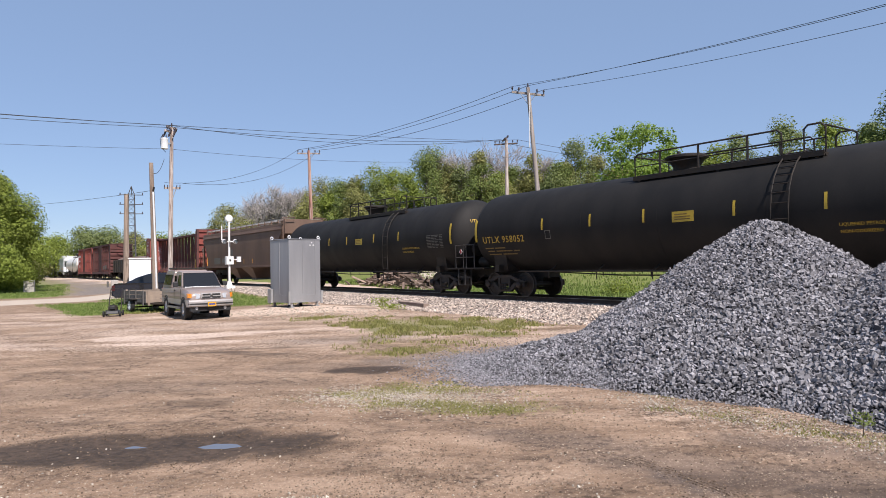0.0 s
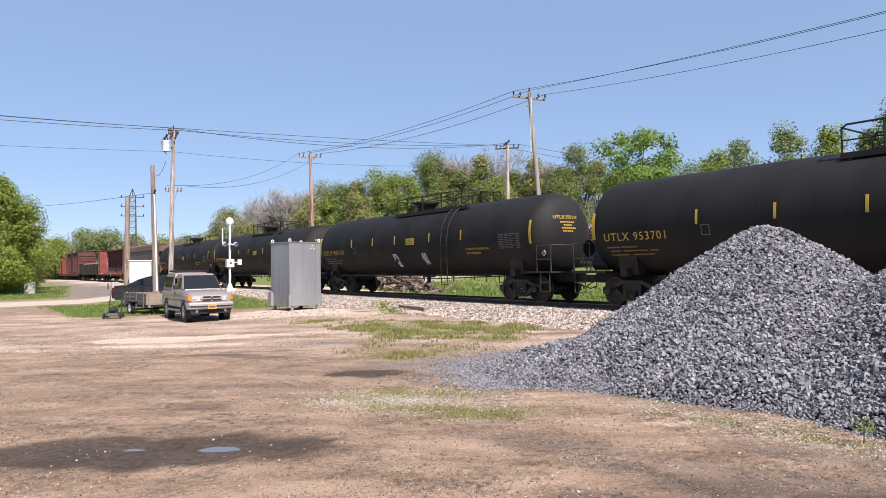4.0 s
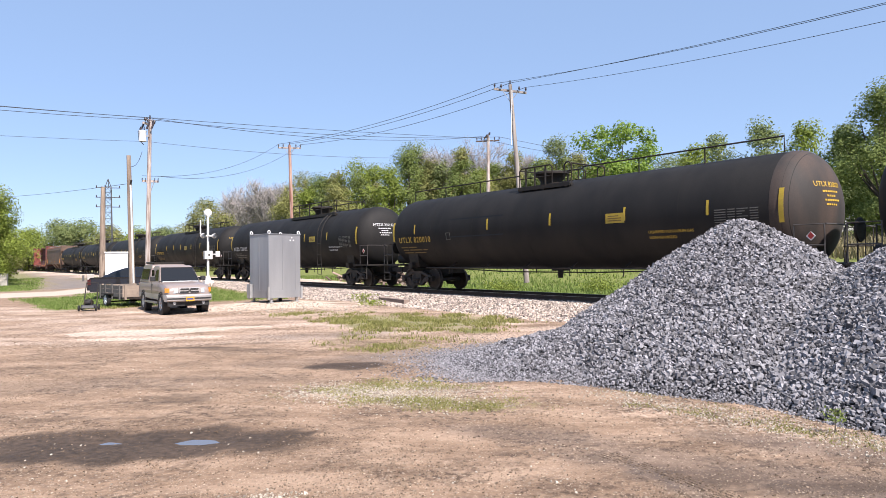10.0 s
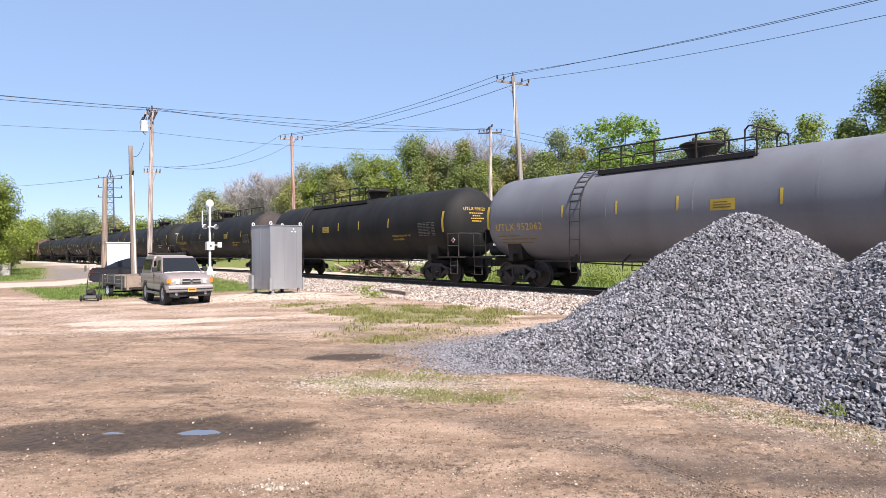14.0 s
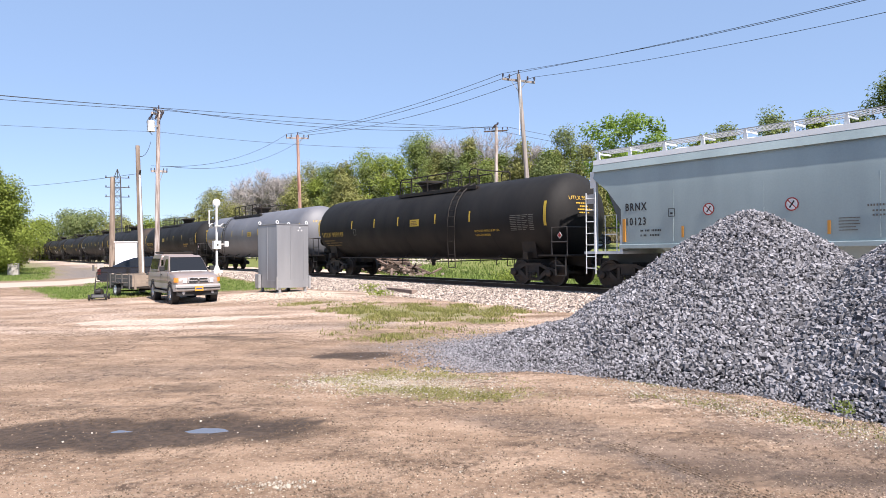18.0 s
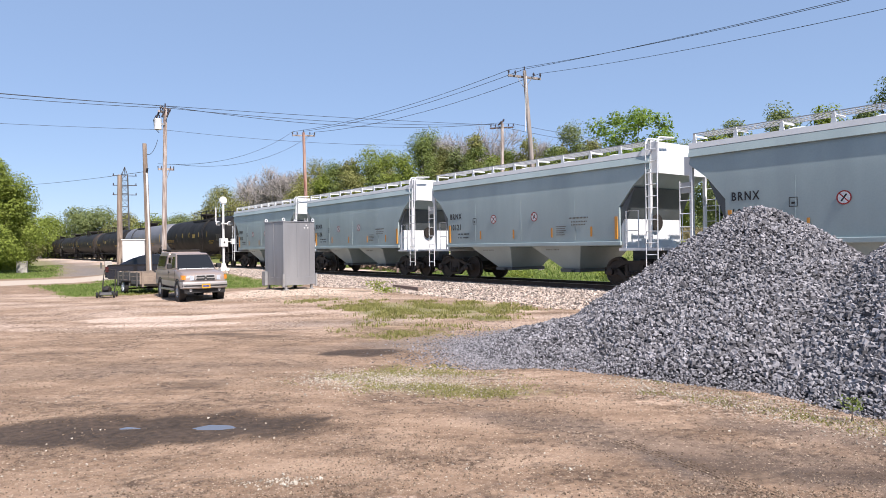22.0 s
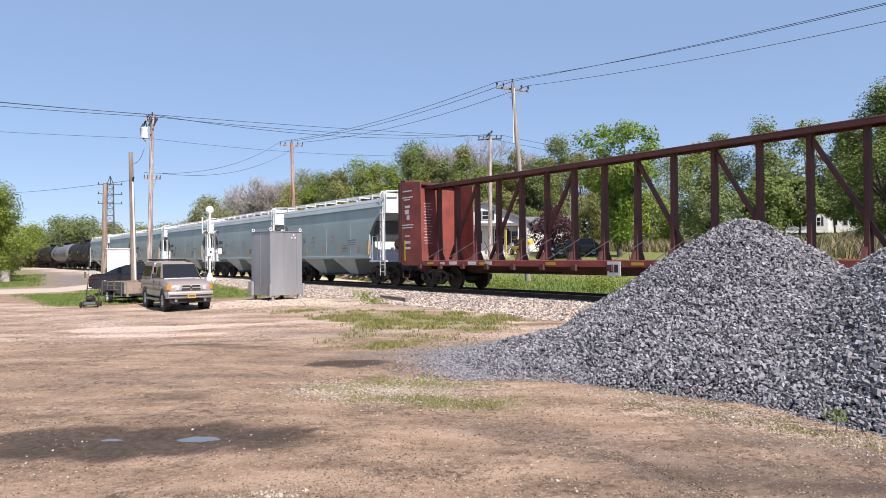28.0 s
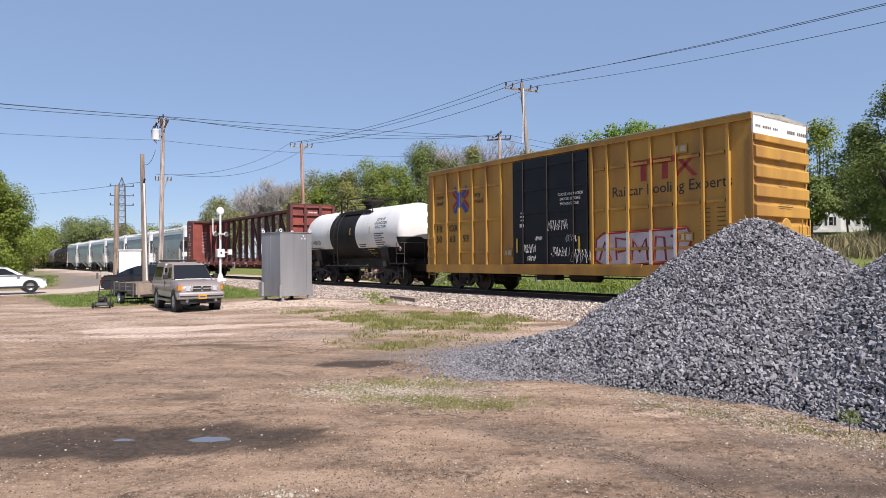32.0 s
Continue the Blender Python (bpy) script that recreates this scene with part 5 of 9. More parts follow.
    for row in [(0.12, 0, 0.72, 0.05), (0.06, -0.28, 0.85, 0.05), (0.2, -0.38, 0.5, 0.05), (0.3, -0.72, 0.35, 0.1), (0.28, -1.0, 0.3, 0.2), (0.42, -1.25, 0.22, 0.2), (0.02, -1.5, 0.92, 0.05), (0.06, -1.62, 0.8, 0.045), (0.3, -2.0, 0.35, 0.06), (0.3, -2.3, 0.4, 0.1), (0.28, -2.55, 0.42, 0.1)]:
        part("bulkhead_line", bars([row], M["mark_white"]), None, car, at=on_side(half - 0.03, 1.485, 4.25))
    for k in range(15):
        part("bulkhead_line", bars([(0.04 * (k % 3), -0.13 * k, 0.42 - 0.1 * (k % 2), 0.03)], M["mark_pink"]), None, car, at=on_rear(half - 0.165, 0.35, 3.8))
    part("deck_writing", bars([(-8.0, 0, 0.3, 0.1), (-7.4, 0, 0.5, 0.13), (-6.2, 0, 0.5, 0.13), (-5.2, 0, 0.4, 0.13), (3.1, 0.0, 0.4, 0.12)], M["mark_white"]), None, car, at=on_side(0, 1.485, 1.03))
    part("stencil_board", Shape().box(-1.1, -0.6, 1.47, 1.49, 0.72, 1.16), M["mark_white"], car, "black stencil on a white board")
    part("stencil", bars([(0.08, 0.1, 0.14, 0.24), (0.27, 0.1, 0.14, 0.24)], M["mark_black"]), None, car, at=on_side(-0.6, 1.495, 0.72))
    part("end_writing", bars([(0, 0, 0.35, 0.09), (0.4, 0, 0.2, 0.09), (0, -1.3, 0.4, 0.06), (0, -1.5, 0.45, 0.06)], M["mark_pink"]), None, car, at=on_rear(-half - 0.13, 0.3, 4.2))
    return car


def small_tank(name, label, half=5.35, r=1.35, zc=2.65):
    car = tank_car(name, M["white_paint"], half, label, walk_half=1.7, dome_x=-0.15, ladder_x=1.1, dome_off=-0.3, r=r, zc=zc, head=0.5, spots=(2.2, -0.3, -2.3))
    for x0, x1 in ((-0.84, 2.0),):
        part("black_band", Shape().lathe([(x0, r - 0.01), (x0, r + 0.006), (x1, r + 0.006), (x1, r - 0.01)], 56, "x", (0, 0, zc)), M["tank_black"], car, "black band round the middle", smooth=0.5)
    s = Shape()
    n = 24
    for i in range(n):
        a0, a1 = math.pi + 0.12 + (math.pi - 0.24) * i / n, math.pi + 0.12 + (math.pi - 0.24) * (i + 1) / n
        p = [(x, (r + 0.005) * math.cos(a), zc + (r + 0.005) * math.sin(a) * 1.0) for x in (-half + 0.5, half - 0.5) for a in (a0, a1)]
        if zc + r * math.sin((a0 + a1) / 2) < zc - 0.8:
            s.add(p, [(0, 1, 3, 2)])
    part("black_belly", s, M["tank_black"], car, "black lower part of the shell", smooth=0.5)
    for sgn in (-1, 1):
        h = Shape()
        prof = [(half - 0.5 + 0.5 * math.cos(k / 10 * math.pi / 2), (r + 0.006) * math.sin(k / 10 * math.pi / 2)) for k in range(1, 11)] + [(half - 0.6, r + 0.006)]
        for (xa, ra), (xb, rb) in zip(prof, prof[1:]):
            for i in range(24):
                low_a, low_b = (math.asin(0.3 / max(0.3, rr)) for rr in (ra, rb))
                a0, a1 = (math.pi + low_a + (math.pi - 2 * low_a) * j / 24 for j in (i, i + 1))
                b0, b1 = (math.pi + low_b + (math.pi - 2 * low_b) * j / 24 for j in (i, i + 1))
                q = [(sgn * (xa + 0.006), ra * math.cos(a0), zc + ra * math.sin(a0)), (sgn * (xa + 0.006), ra * math.cos(a1), zc + ra * math.sin(a1)), (sgn * (xb + 0.006), rb * math.cos(b1), zc + rb * math.sin(b1)), (sgn * (xb + 0.006), rb * math.cos(b0), zc + rb * math.sin(b0))]
                if ra > 0.3:
                    h.add(q, [(0, 1, 2, 3) if sgn < 0 else (3, 2, 1, 0)])
        part("black_head", h, M["tank_black"], car, "black lower part of the head", smooth=0.5)
    part("frame_sill", Shape().box(-half + 0.5, half - 0.5, -0.35, 0.35, 0.85, 1.35), M["steel_black"], car)
    part("car_number", wrap(letters("160028", 0.34, M["mark_black"]), r, zc, 4.25, zc - 0.5), None, car)
    part("reporting_mark", wrap(letters("TILX", 0.34, M["mark_black"]), r, zc, 4.95, zc - 0.5), None, car)
    part("side_print", wrap(bars([(0, -0.11 * k, 0.9 - 0.2 * (k % 2), 0.05) for k in range(8)], M["mark_faded"]), r, zc, -2.75, zc - 0.12), None, car)
    part("side_print", wrap(bars([(0.1, -0.12 * k, 0.7 - 0.15 * (k % 3), 0.05) for k in range(5)], M["mark_black"]), r, zc, -0.95, zc - 0.62), None, car)
    for k, word in enumerate(("SODIUM", "HYDROXIDE", "SOLUTION")):
        part("contents_line", wrap(letters(word, 0.2, M["mark_black"]), r, zc, -2.85 + 0.12 * (k == 1), zc + 0.55 - 0.19 * k), None, car)
    part("notice", wrap(bars([(0, 0, 0.7, 0.3)], M["yellow"]), r, zc, -1.65, zc - 1.05), None, car, "yellow notice sticker")
    part("small_print", wrap(bars([(0, 0, 0.5, 0.04), (0, -0.1, 1.4, 0.04), (0, -0.2, 1.3, 0.04)], M["mark_black"]), r, zc, 4.9, zc - 0.62), None, car)
    return car


def box_car(name, label, half=7.23, paint=None, plug=True):
    paint = paint or M["box_yellow"]
    car = thing(name, CARPOSE, label, "box car", "cars of the freight train")
    part("body", Shape().box(-half, half, -1.44, 1.44, 0.98, 4.96), paint, car, bevel=0.015)
    part("roof", Shape().prism([(-1.53, 4.94), (1.53, 4.94), (1.53, 5.02), (0, 5.09), (-1.53, 5.02)], -half - 0.04, half + 0.04, "x"), M["box_roof"] if plug else paint, car)
    for k in range(14):
        x = -half + 0.5 + k * (2 * half - 1) / 13
        part("roof_rib", Shape().prism([(-1.5, 5.02), (0, 5.09), (1.5, 5.02), (1.5, 5.05), (0, 5.12), (-1.5, 5.05)], x - 0.05, x + 0.05, "x"), M["box_roof"] if plug else paint, car)
    for y in (-1.5, 1.5):
        part("roof_edge", Shape().box(-half - 0.04, half + 0.04, y - 0.05, y + 0.05, 5.0, 5.03), M["box_roof"] if plug else paint, car)
        part("eave", Shape().box(-half - 0.04, half + 0.04, y - 0.04, y + 0.04, 4.84, 5.0), paint, car)
        part("side_sill", Shape().box(-half, half, y - 0.06, y + 0.06, 0.72, 1.06), paint, car)
    doors = (-1.78, 1.75) if plug else (-1.3, 1.3)
    ribs = [-6.6, -5.86, -4.99, -4.17, -3.35, -2.56, -1.95, 2.45, 3.31, 4.16, 5.02, 5.85, 6.8]
    for y in (-1, 1):
        for x in ribs:
            part("side_post", Shape().prism([(x - 0.05, y * 1.44), (x - 0.04, y * 1.53), (x + 0.04, y * 1.53), (x + 0.05, y * 1.44)], 1.06, 4.86, "z"), paint, car)
        for z in (1.55, 2.8, 4.1):
            for a, b in zip(ribs, ribs[1:]):
                if b - a < 2:
                    part("side_stiffener", Shape().box(a + 0.1, b - 0.1, min(y * 1.44, y * 1.495), max(y * 1.44, y * 1.495), z - 0.04, z + 0.04), paint, car)
        x0, x1 = doors
        dm = M["box_black"] if plug else paint
        part("door", Shape().box(x0, x1, min(y * 1.44, y * 1.54), max(y * 1.44, y * 1.54), 1.08, 4.8), dm, car, "black sliding plug door" if plug else "", bevel=0.02)
        for f in (0.16, 0.5, 0.84):
            part("door_post", Shape().rod((x0 + (x1 - x0) * f, y * 1.58, 1.1), (x0 + (x1 - x0) * f, y * 1.58, 4.75), 0.025, None, 6), M["steel_black"], car)
        for z in (1.3, 2.1, 2.9, 3.7, 4.5):
            part("door_rib", Shape().box(x0 + 0.08, x1 - 0.08, min(y * 1.54, y * 1.565), max(y * 1.54, y * 1.565), z - 0.04, z + 0.04), dm, car)
        part("door_rail", Shape().box(x0 - 2.1, x1 + 0.2, min(y * 1.5, y * 1.58), max(y * 1.5, y * 1.58), 0.98, 1.08), paint, car)
    for sgn in (-1, 1):
        x = sgn * half
        z = 1.15
        zs = (1.47, 1.98, 2.49, 3.0, 3.5, 4.01)
        for z in zs:
            part("end_corrugation", Shape().prism([(x, z - 0.17), (x + sgn * 0.12, z - 0.155), (x + sgn * 0.12, z + 0.13), (x, z + 0.2)], -1.43, 1.43), paint, car, bevel=0.02)
        part("end_top", Shape().box(*sorted((x, x + sgn * 0.04)), -1.44, 1.44, 4.49, 5.0), M["white_paint"] if plug else paint, car, "white painted top of the end" if plug else "")
        for y in (-1.42, 1.42):
            part("corner_post", Shape().box(*sorted((x - sgn * 0.05, x + sgn * 0.03)), y - 0.05, y + 0.035, 0.98, 4.49), paint, car)
            part("corner_ladder", ladder_shape(x - sgn * 0.15, x - sgn * 0.6, y * 1.08, 0.45, 2.35, 5), paint, car)
        part("end_ladder", Shape().path([(x + sgn * 0.2, -1.25, 0.6), (x + sgn * 0.2, -1.25, 2.3)], 0.02).path([(x + sgn * 0.2, -0.8, 0.6), (x + sgn * 0.2, -0.8, 2.3)], 0.02).rod((x + sgn * 0.2, -1.25, 1.3), (x + sgn * 0.2, -0.8, 1.3), 0.016).rod((x + sgn * 0.2, -1.25, 1.8), (x + sgn * 0.2, -0.8, 1.8), 0.016), paint, car)
        part("end_band", Shape().box(*sorted((x, x + sgn * 0.1)), -1.43, 1.43, 4.3, 4.47), paint, car, bevel=0.02)
        part("end_grab", Shape().rod((x + sgn * 0.2, -1.2, 1.85), (x + sgn * 0.2, 1.2, 1.85), 0.02), paint, car)
        part("end_platform", Shape().box(*sorted((x, x + sgn * 0.35)), -0.6, 0.6, 1.02, 1.08), paint, car)
        part("centre_sill", Shape().box(*sorted((x + sgn * 0.55, 0)), -0.25, 0.25, 0.66, 0.98), M["steel_black"], car)
        coupler(car, x + sgn * 0.5, sgn)
        truck(car, sgn * (half - 2.0))
    part("brake_wheel", Shape().lathe([(0, 0.24), (0.025, 0.26), (0.05, 0.24)], 18, "x", (-half - 0.25, 0.15, 2.05)).rod((-half - 0.22, -0.1, 2.05), (-half - 0.22, 0.4, 2.05), 0.014).rod((-half - 0.22, 0.15, 1.8), (-half - 0.22, 0.15, 2.3), 0.014), paint, car)
    part("underframe_gear", Shape().rod((-1.5, 0.6, 0.65), (-0.3, 0.6, 0.65), 0.2, None, 12).box(0.3, 1.2, 0.4, 0.9, 0.5, 0.8).rod((-4.5, 0.5, 0.6), (4.5, 0.5, 0.6), 0.03), M["steel_black"], car, smooth=0.5)
    return car


def box_marks(car, half=7.23):
    y = 1.545
    part("reporting_mark", letters("FB", 0.4, M["mark_black"]), None, car, at=on_side(6.6, y - 0.08, 2.41))
    part("reporting_mark", letters("OX", 0.4, M["mark_black"]), None, car, at=on_side(5.72, y - 0.08, 2.41))
    part("car_number", letters("50", 0.4, M["mark_black"]), None, car, at=on_side(6.62, y - 0.08, 1.97))
    part("car_number", letters("63", 0.4, M["mark_black"]), None, car, at=on_side(5.69, y - 0.08, 1.97))
    part("car_number", letters("93", 0.4, M["mark_black"]), None, car, at=on_side(4.82, y - 0.08, 1.97))
    for sx in (-1, 1):
        for sy in (-1, 1):
            for c, quad in (("mark_blue", ((0.04, 0.22), (0.34, 0.57), (0.52, 0.46), (0.14, 0.06))), ("mark_red", ((0.17, 0.05), (0.56, 0.42), (0.56, 0.2), (0.27, 0.0)))):
                pts = [(sx * p * 0.95, sy * q) for p, q in quad]
                part("emblem_arm", Shape().prism(pts if sx * sy > 0 else pts[::-1], 0, 0.003, "z"), M[c], car, "red and blue arm of a painted cross", at=on_side(4.95, 1.447, 3.68))
    part("emblem_centre", Shape().box(-0.06, 0.06, -0.3, 0.3, -0.075, 0.004), M["mark_blue"], car, at=on_side(5.02, 1.531, 3.68))
    part("emblem_words", letters("next", 0.28, M["mark_black"]), None, car, at=on_side(6.6, y - 0.08, 3.8))
    part("emblem_words", letters("load", 0.28, M["mark_black"]), None, car, at=on_side(6.6, y - 0.08, 3.54))
    part("emblem_words", letters("any", 0.28, M["mark_black"]), None, car, at=on_side(4.06, y - 0.08, 3.74))
    part("emblem_words", letters("road", 0.28, M["mark_black"]), None, car, at=on_side(4.06, y - 0.08, 3.48))
    logo = Shape().box(0, 0.84, 0.46, 0.64, 0, 0.003).box(0.3, 0.52, 0, 0.5, 0, 0.003).box(0.84, 1.64, 0.46, 0.64, 0, 0.003).box(1.1, 1.32, 0, 0.5, 0, 0.003)
    logo.add([(1.45, 0, 0.003), (1.62, 0, 0.003), (2.35, 0.62, 0.003), (2.18, 0.62, 0.003)], [(0, 1, 2, 3)]).add([(2.18, 0, 0.003), (2.35, 0, 0.003), (1.72, 0.62, 0.003), (1.55, 0.62, 0.003)], [(0, 1, 2, 3)])
    part("logo_shape", logo, M["mark_red"], car, "red block-shaped emblem", at=on_side(-3.52, 1.446, 3.56) @ Matrix.Diagonal((0.92, 1.0, 1, 1)))
    for px0 in (-4.17, -4.99):
        part("logo_shape", Shape().box(px0 - 0.041, px0 + 0.041, 1.5312, 1.534, 4.02, 4.2), M["mark_red"], car)
    part("slogan", letters("Railcar Pooling Experts", 0.44, M["mark_black"]), None, car, at=on_side(-2.71, 1.446, 3.17) @ Matrix.Diagonal((0.97, 1, 1, 1)))
    for k, line in enumerate(("CLOSE AND LOCK", "DOOR BEFORE", "MOVING CAR")):
        part("door_words", letters(line, 0.135, M["mark_white"]), None, car, at=on_side(-0.52 - (0.1 if k else 0), y + 0.025, 3.38 - k * 0.16))
    part("door_stickers", bars([(0, 0, 0.22, 0.12), (0.05, 0.22, 0.16, 0.05), (0.02, 0.35, 0.2, 0.05), (0.05, 0.48, 0.14, 0.05)], M["mark_white"]), None, car, at=on_side(1.35, y + 0.025, 2.4))
    for x in (1.5, -1.45):
        part("door_reflector", Shape().box(x - 0.04, x + 0.04, y + 0.02, y + 0.03, 1.5, 2.0), M["yellow"], car)
    rnd = random.Random(4)
    for gx, gz, n, hgt in ((-0.05, 2.4, 6, 0.22), (1.1, 1.62, 4, 0.2), (0.95, 1.28, 5, 0.12), (-0.25, 1.5, 6, 0.2), (-1.1, 1.35, 4, 0.3), (0.55, 1.98, 5, 0.09), (-0.9, 1.95, 4, 0.16)):
        hgt *= 0.78
        for k in range(n):
            pts, ph = [], rnd.uniform(0, 6)
            for i in range(12):
                f = i / 11
                pts.append((k * hgt * 0.9 + hgt * (0.7 * f + 0.35 * math.sin(f * 7 + ph)), hgt * math.sin(f * rnd.choice((6.0, 9.0)) + ph * 2), 0.0))
            part("graffiti_stroke", Shape().path(pts, 0.0048, 4), M["mark_white"], car, "white scribbled graffiti", at=on_side(gx, y + 0.03, gz))
    # large painted piece: pale bubble letters with maroon outlines
    fill = Shape()
    outline = [(0.0, 0.1), (0.05, 0.62), (0.3, 0.78), (2.9, 0.82), (3.05, 0.6), (2.85, 0.2), (2.3, 0.05), (1.6, 0.0), (0.8, -0.05), (0.3, -0.05)]
    fill.prism(outline, 0, 0.003, "z")
    part("graffiti_fill", fill, M["mark_pink"], car, "pale pink bubble-letter graffiti", at=on_side(-2.03, y - 0.09, 1.08) @ Matrix.Diagonal((1.14, 1.25, 1, 1)))
    for px0, z0, z1 in ((-2.56, 1.08, 2.03), (-3.35, 1.08, 2.06), (-4.17, 1.08, 2.08), (-4.99, 1.3, 2.08)):
        part("graffiti_fill", Shape().box(px0 - 0.041, px0 + 0.041, 1.531, 1.534, z0, z1), M["mark_white"], car, "white spray over a side post")
    def loop(pts, close=True):
        q = pts + pts[:1] if close else pts
        part("graffiti_outline", Shape().path([(*a, 0.004) for a in q], 0.032, 4), M["mark_red"], car, at=on_side(-2.03, y - 0.085, 1.08) @ Matrix.Diagonal((1.14, 1.25, 1, 1)))
    loop(outline)
    for pts in ([(0.15, 0.1), (0.35, 0.55), (0.55, 0.1)], [(0.75, 0.1), (0.72, 0.65), (1.1, 0.6), (1.1, 0.35), (0.8, 0.3)], [(1.25, 0.1), (1.3, 0.6), (1.5, 0.3), (1.7, 0.6), (1.75, 0.1)], [(1.95, 0.1), (2.0, 0.65), (2.25, 0.62), (2.3, 0.1)], [(2.45, 0.65), (2.9, 0.65), (2.65, 0.6), (2.6, 0.15)]):
        loop(pts, False)
    part("end_writing", bars([(0.1 + 0.09 * k, 0.06, 0.055, 0.06) for k in range(13) if k not in (3, 9)], M["mark_faded"]), None, car, at=on_rear(-half - 0.045, 1.42, 4.6))
    part("end_writing", bars([(0.1 + 0.11 * k, 0.02, 0.075, 0.09) for k in range(11) if k != 4], M["mark_faded"]), None, car, at=on_rear(-half - 0.045, -0.25, 4.62))
    for z, w in ((3.83, 0.5), (3.2, 0.55), (2.62, 0.8)):
        part("end_print", bars([(0.1, 0.04, w * 0.6, 0.014), (0, -0.01, w, 0.014), (0.05, -0.06, w * 0.8, 0.014)], M["box_print"]), None, car, at=on_rear(-half - 0.124, 0.35, z))
    part("panel_print", bars([(0, -0.12 * k, 0.3, 0.025) for k in range(8)] + [(0.5, -0.12 * k, 0.25, 0.025) for k in range(8)], M["box_print"]), None, car, at=on_side(-5.75, y - 0.09, 2.6))
    for lx, lz in ((-5.15, 4.35), (-5.3, 1.85), (2.1, 1.5)):
        latch = part("placard_bracket", Shape().box(lx - 0.24, lx + 0.24, 1.45, 1.49, lz - 0.13, lz + 0.13), M["box_yellow"], car, bevel=0.01)
        part("bracket_plate", Shape().box(lx - 0.2, lx - 0.02, 1.489, 1.496, lz - 0.08, lz + 0.08).box(lx + 0.05, lx + 0.12, 1.489, 1.496, lz - 0.08, lz + 0.08), M["box_roof"], latch)
    part("rear_marker", Shape().box(-half - 0.75, -half - 0.55, -0.14, 0.14, 0.95, 1.3), M["mark_red"], car, "red end-of-train marker")


def gondola(name, label, half=9.4):
    car = thing(name, CARPOSE, label, "gondola car", "cars of the freight train")
    part("body", Shape().box(-half, half, -1.45, 1.45, 1.0, 2.6), M["steel_black"], car)
    for k in range(13):
        x = -half + 0.4 + k * (2 * half - 0.8) / 12
        for y in (-1.5, 1.5):
            part("side_post", Shape().box(x - 0.08, x + 0.08, y - 0.06, y + 0.06, 0.95, 2.65), M["steel_black"], car)
    part("load", Shape().prism([(-1.3, 2.55), (-0.6, 3.0), (0.5, 2.95), (1.3, 2.55)], -half + 0.3, half - 0.3, "x"), M["scrap"], car)
    for sgn in (-1, 1):
        coupler(car, sgn * (half + 0.4), sgn)
        truck(car, sgn * (half - 1.9))
    return car


def place_car(car, s):
    CARS.append((car, s))
    car.matrix_basis = CARPOSE @ pose(s - 278.236, 0, 0)
    return car


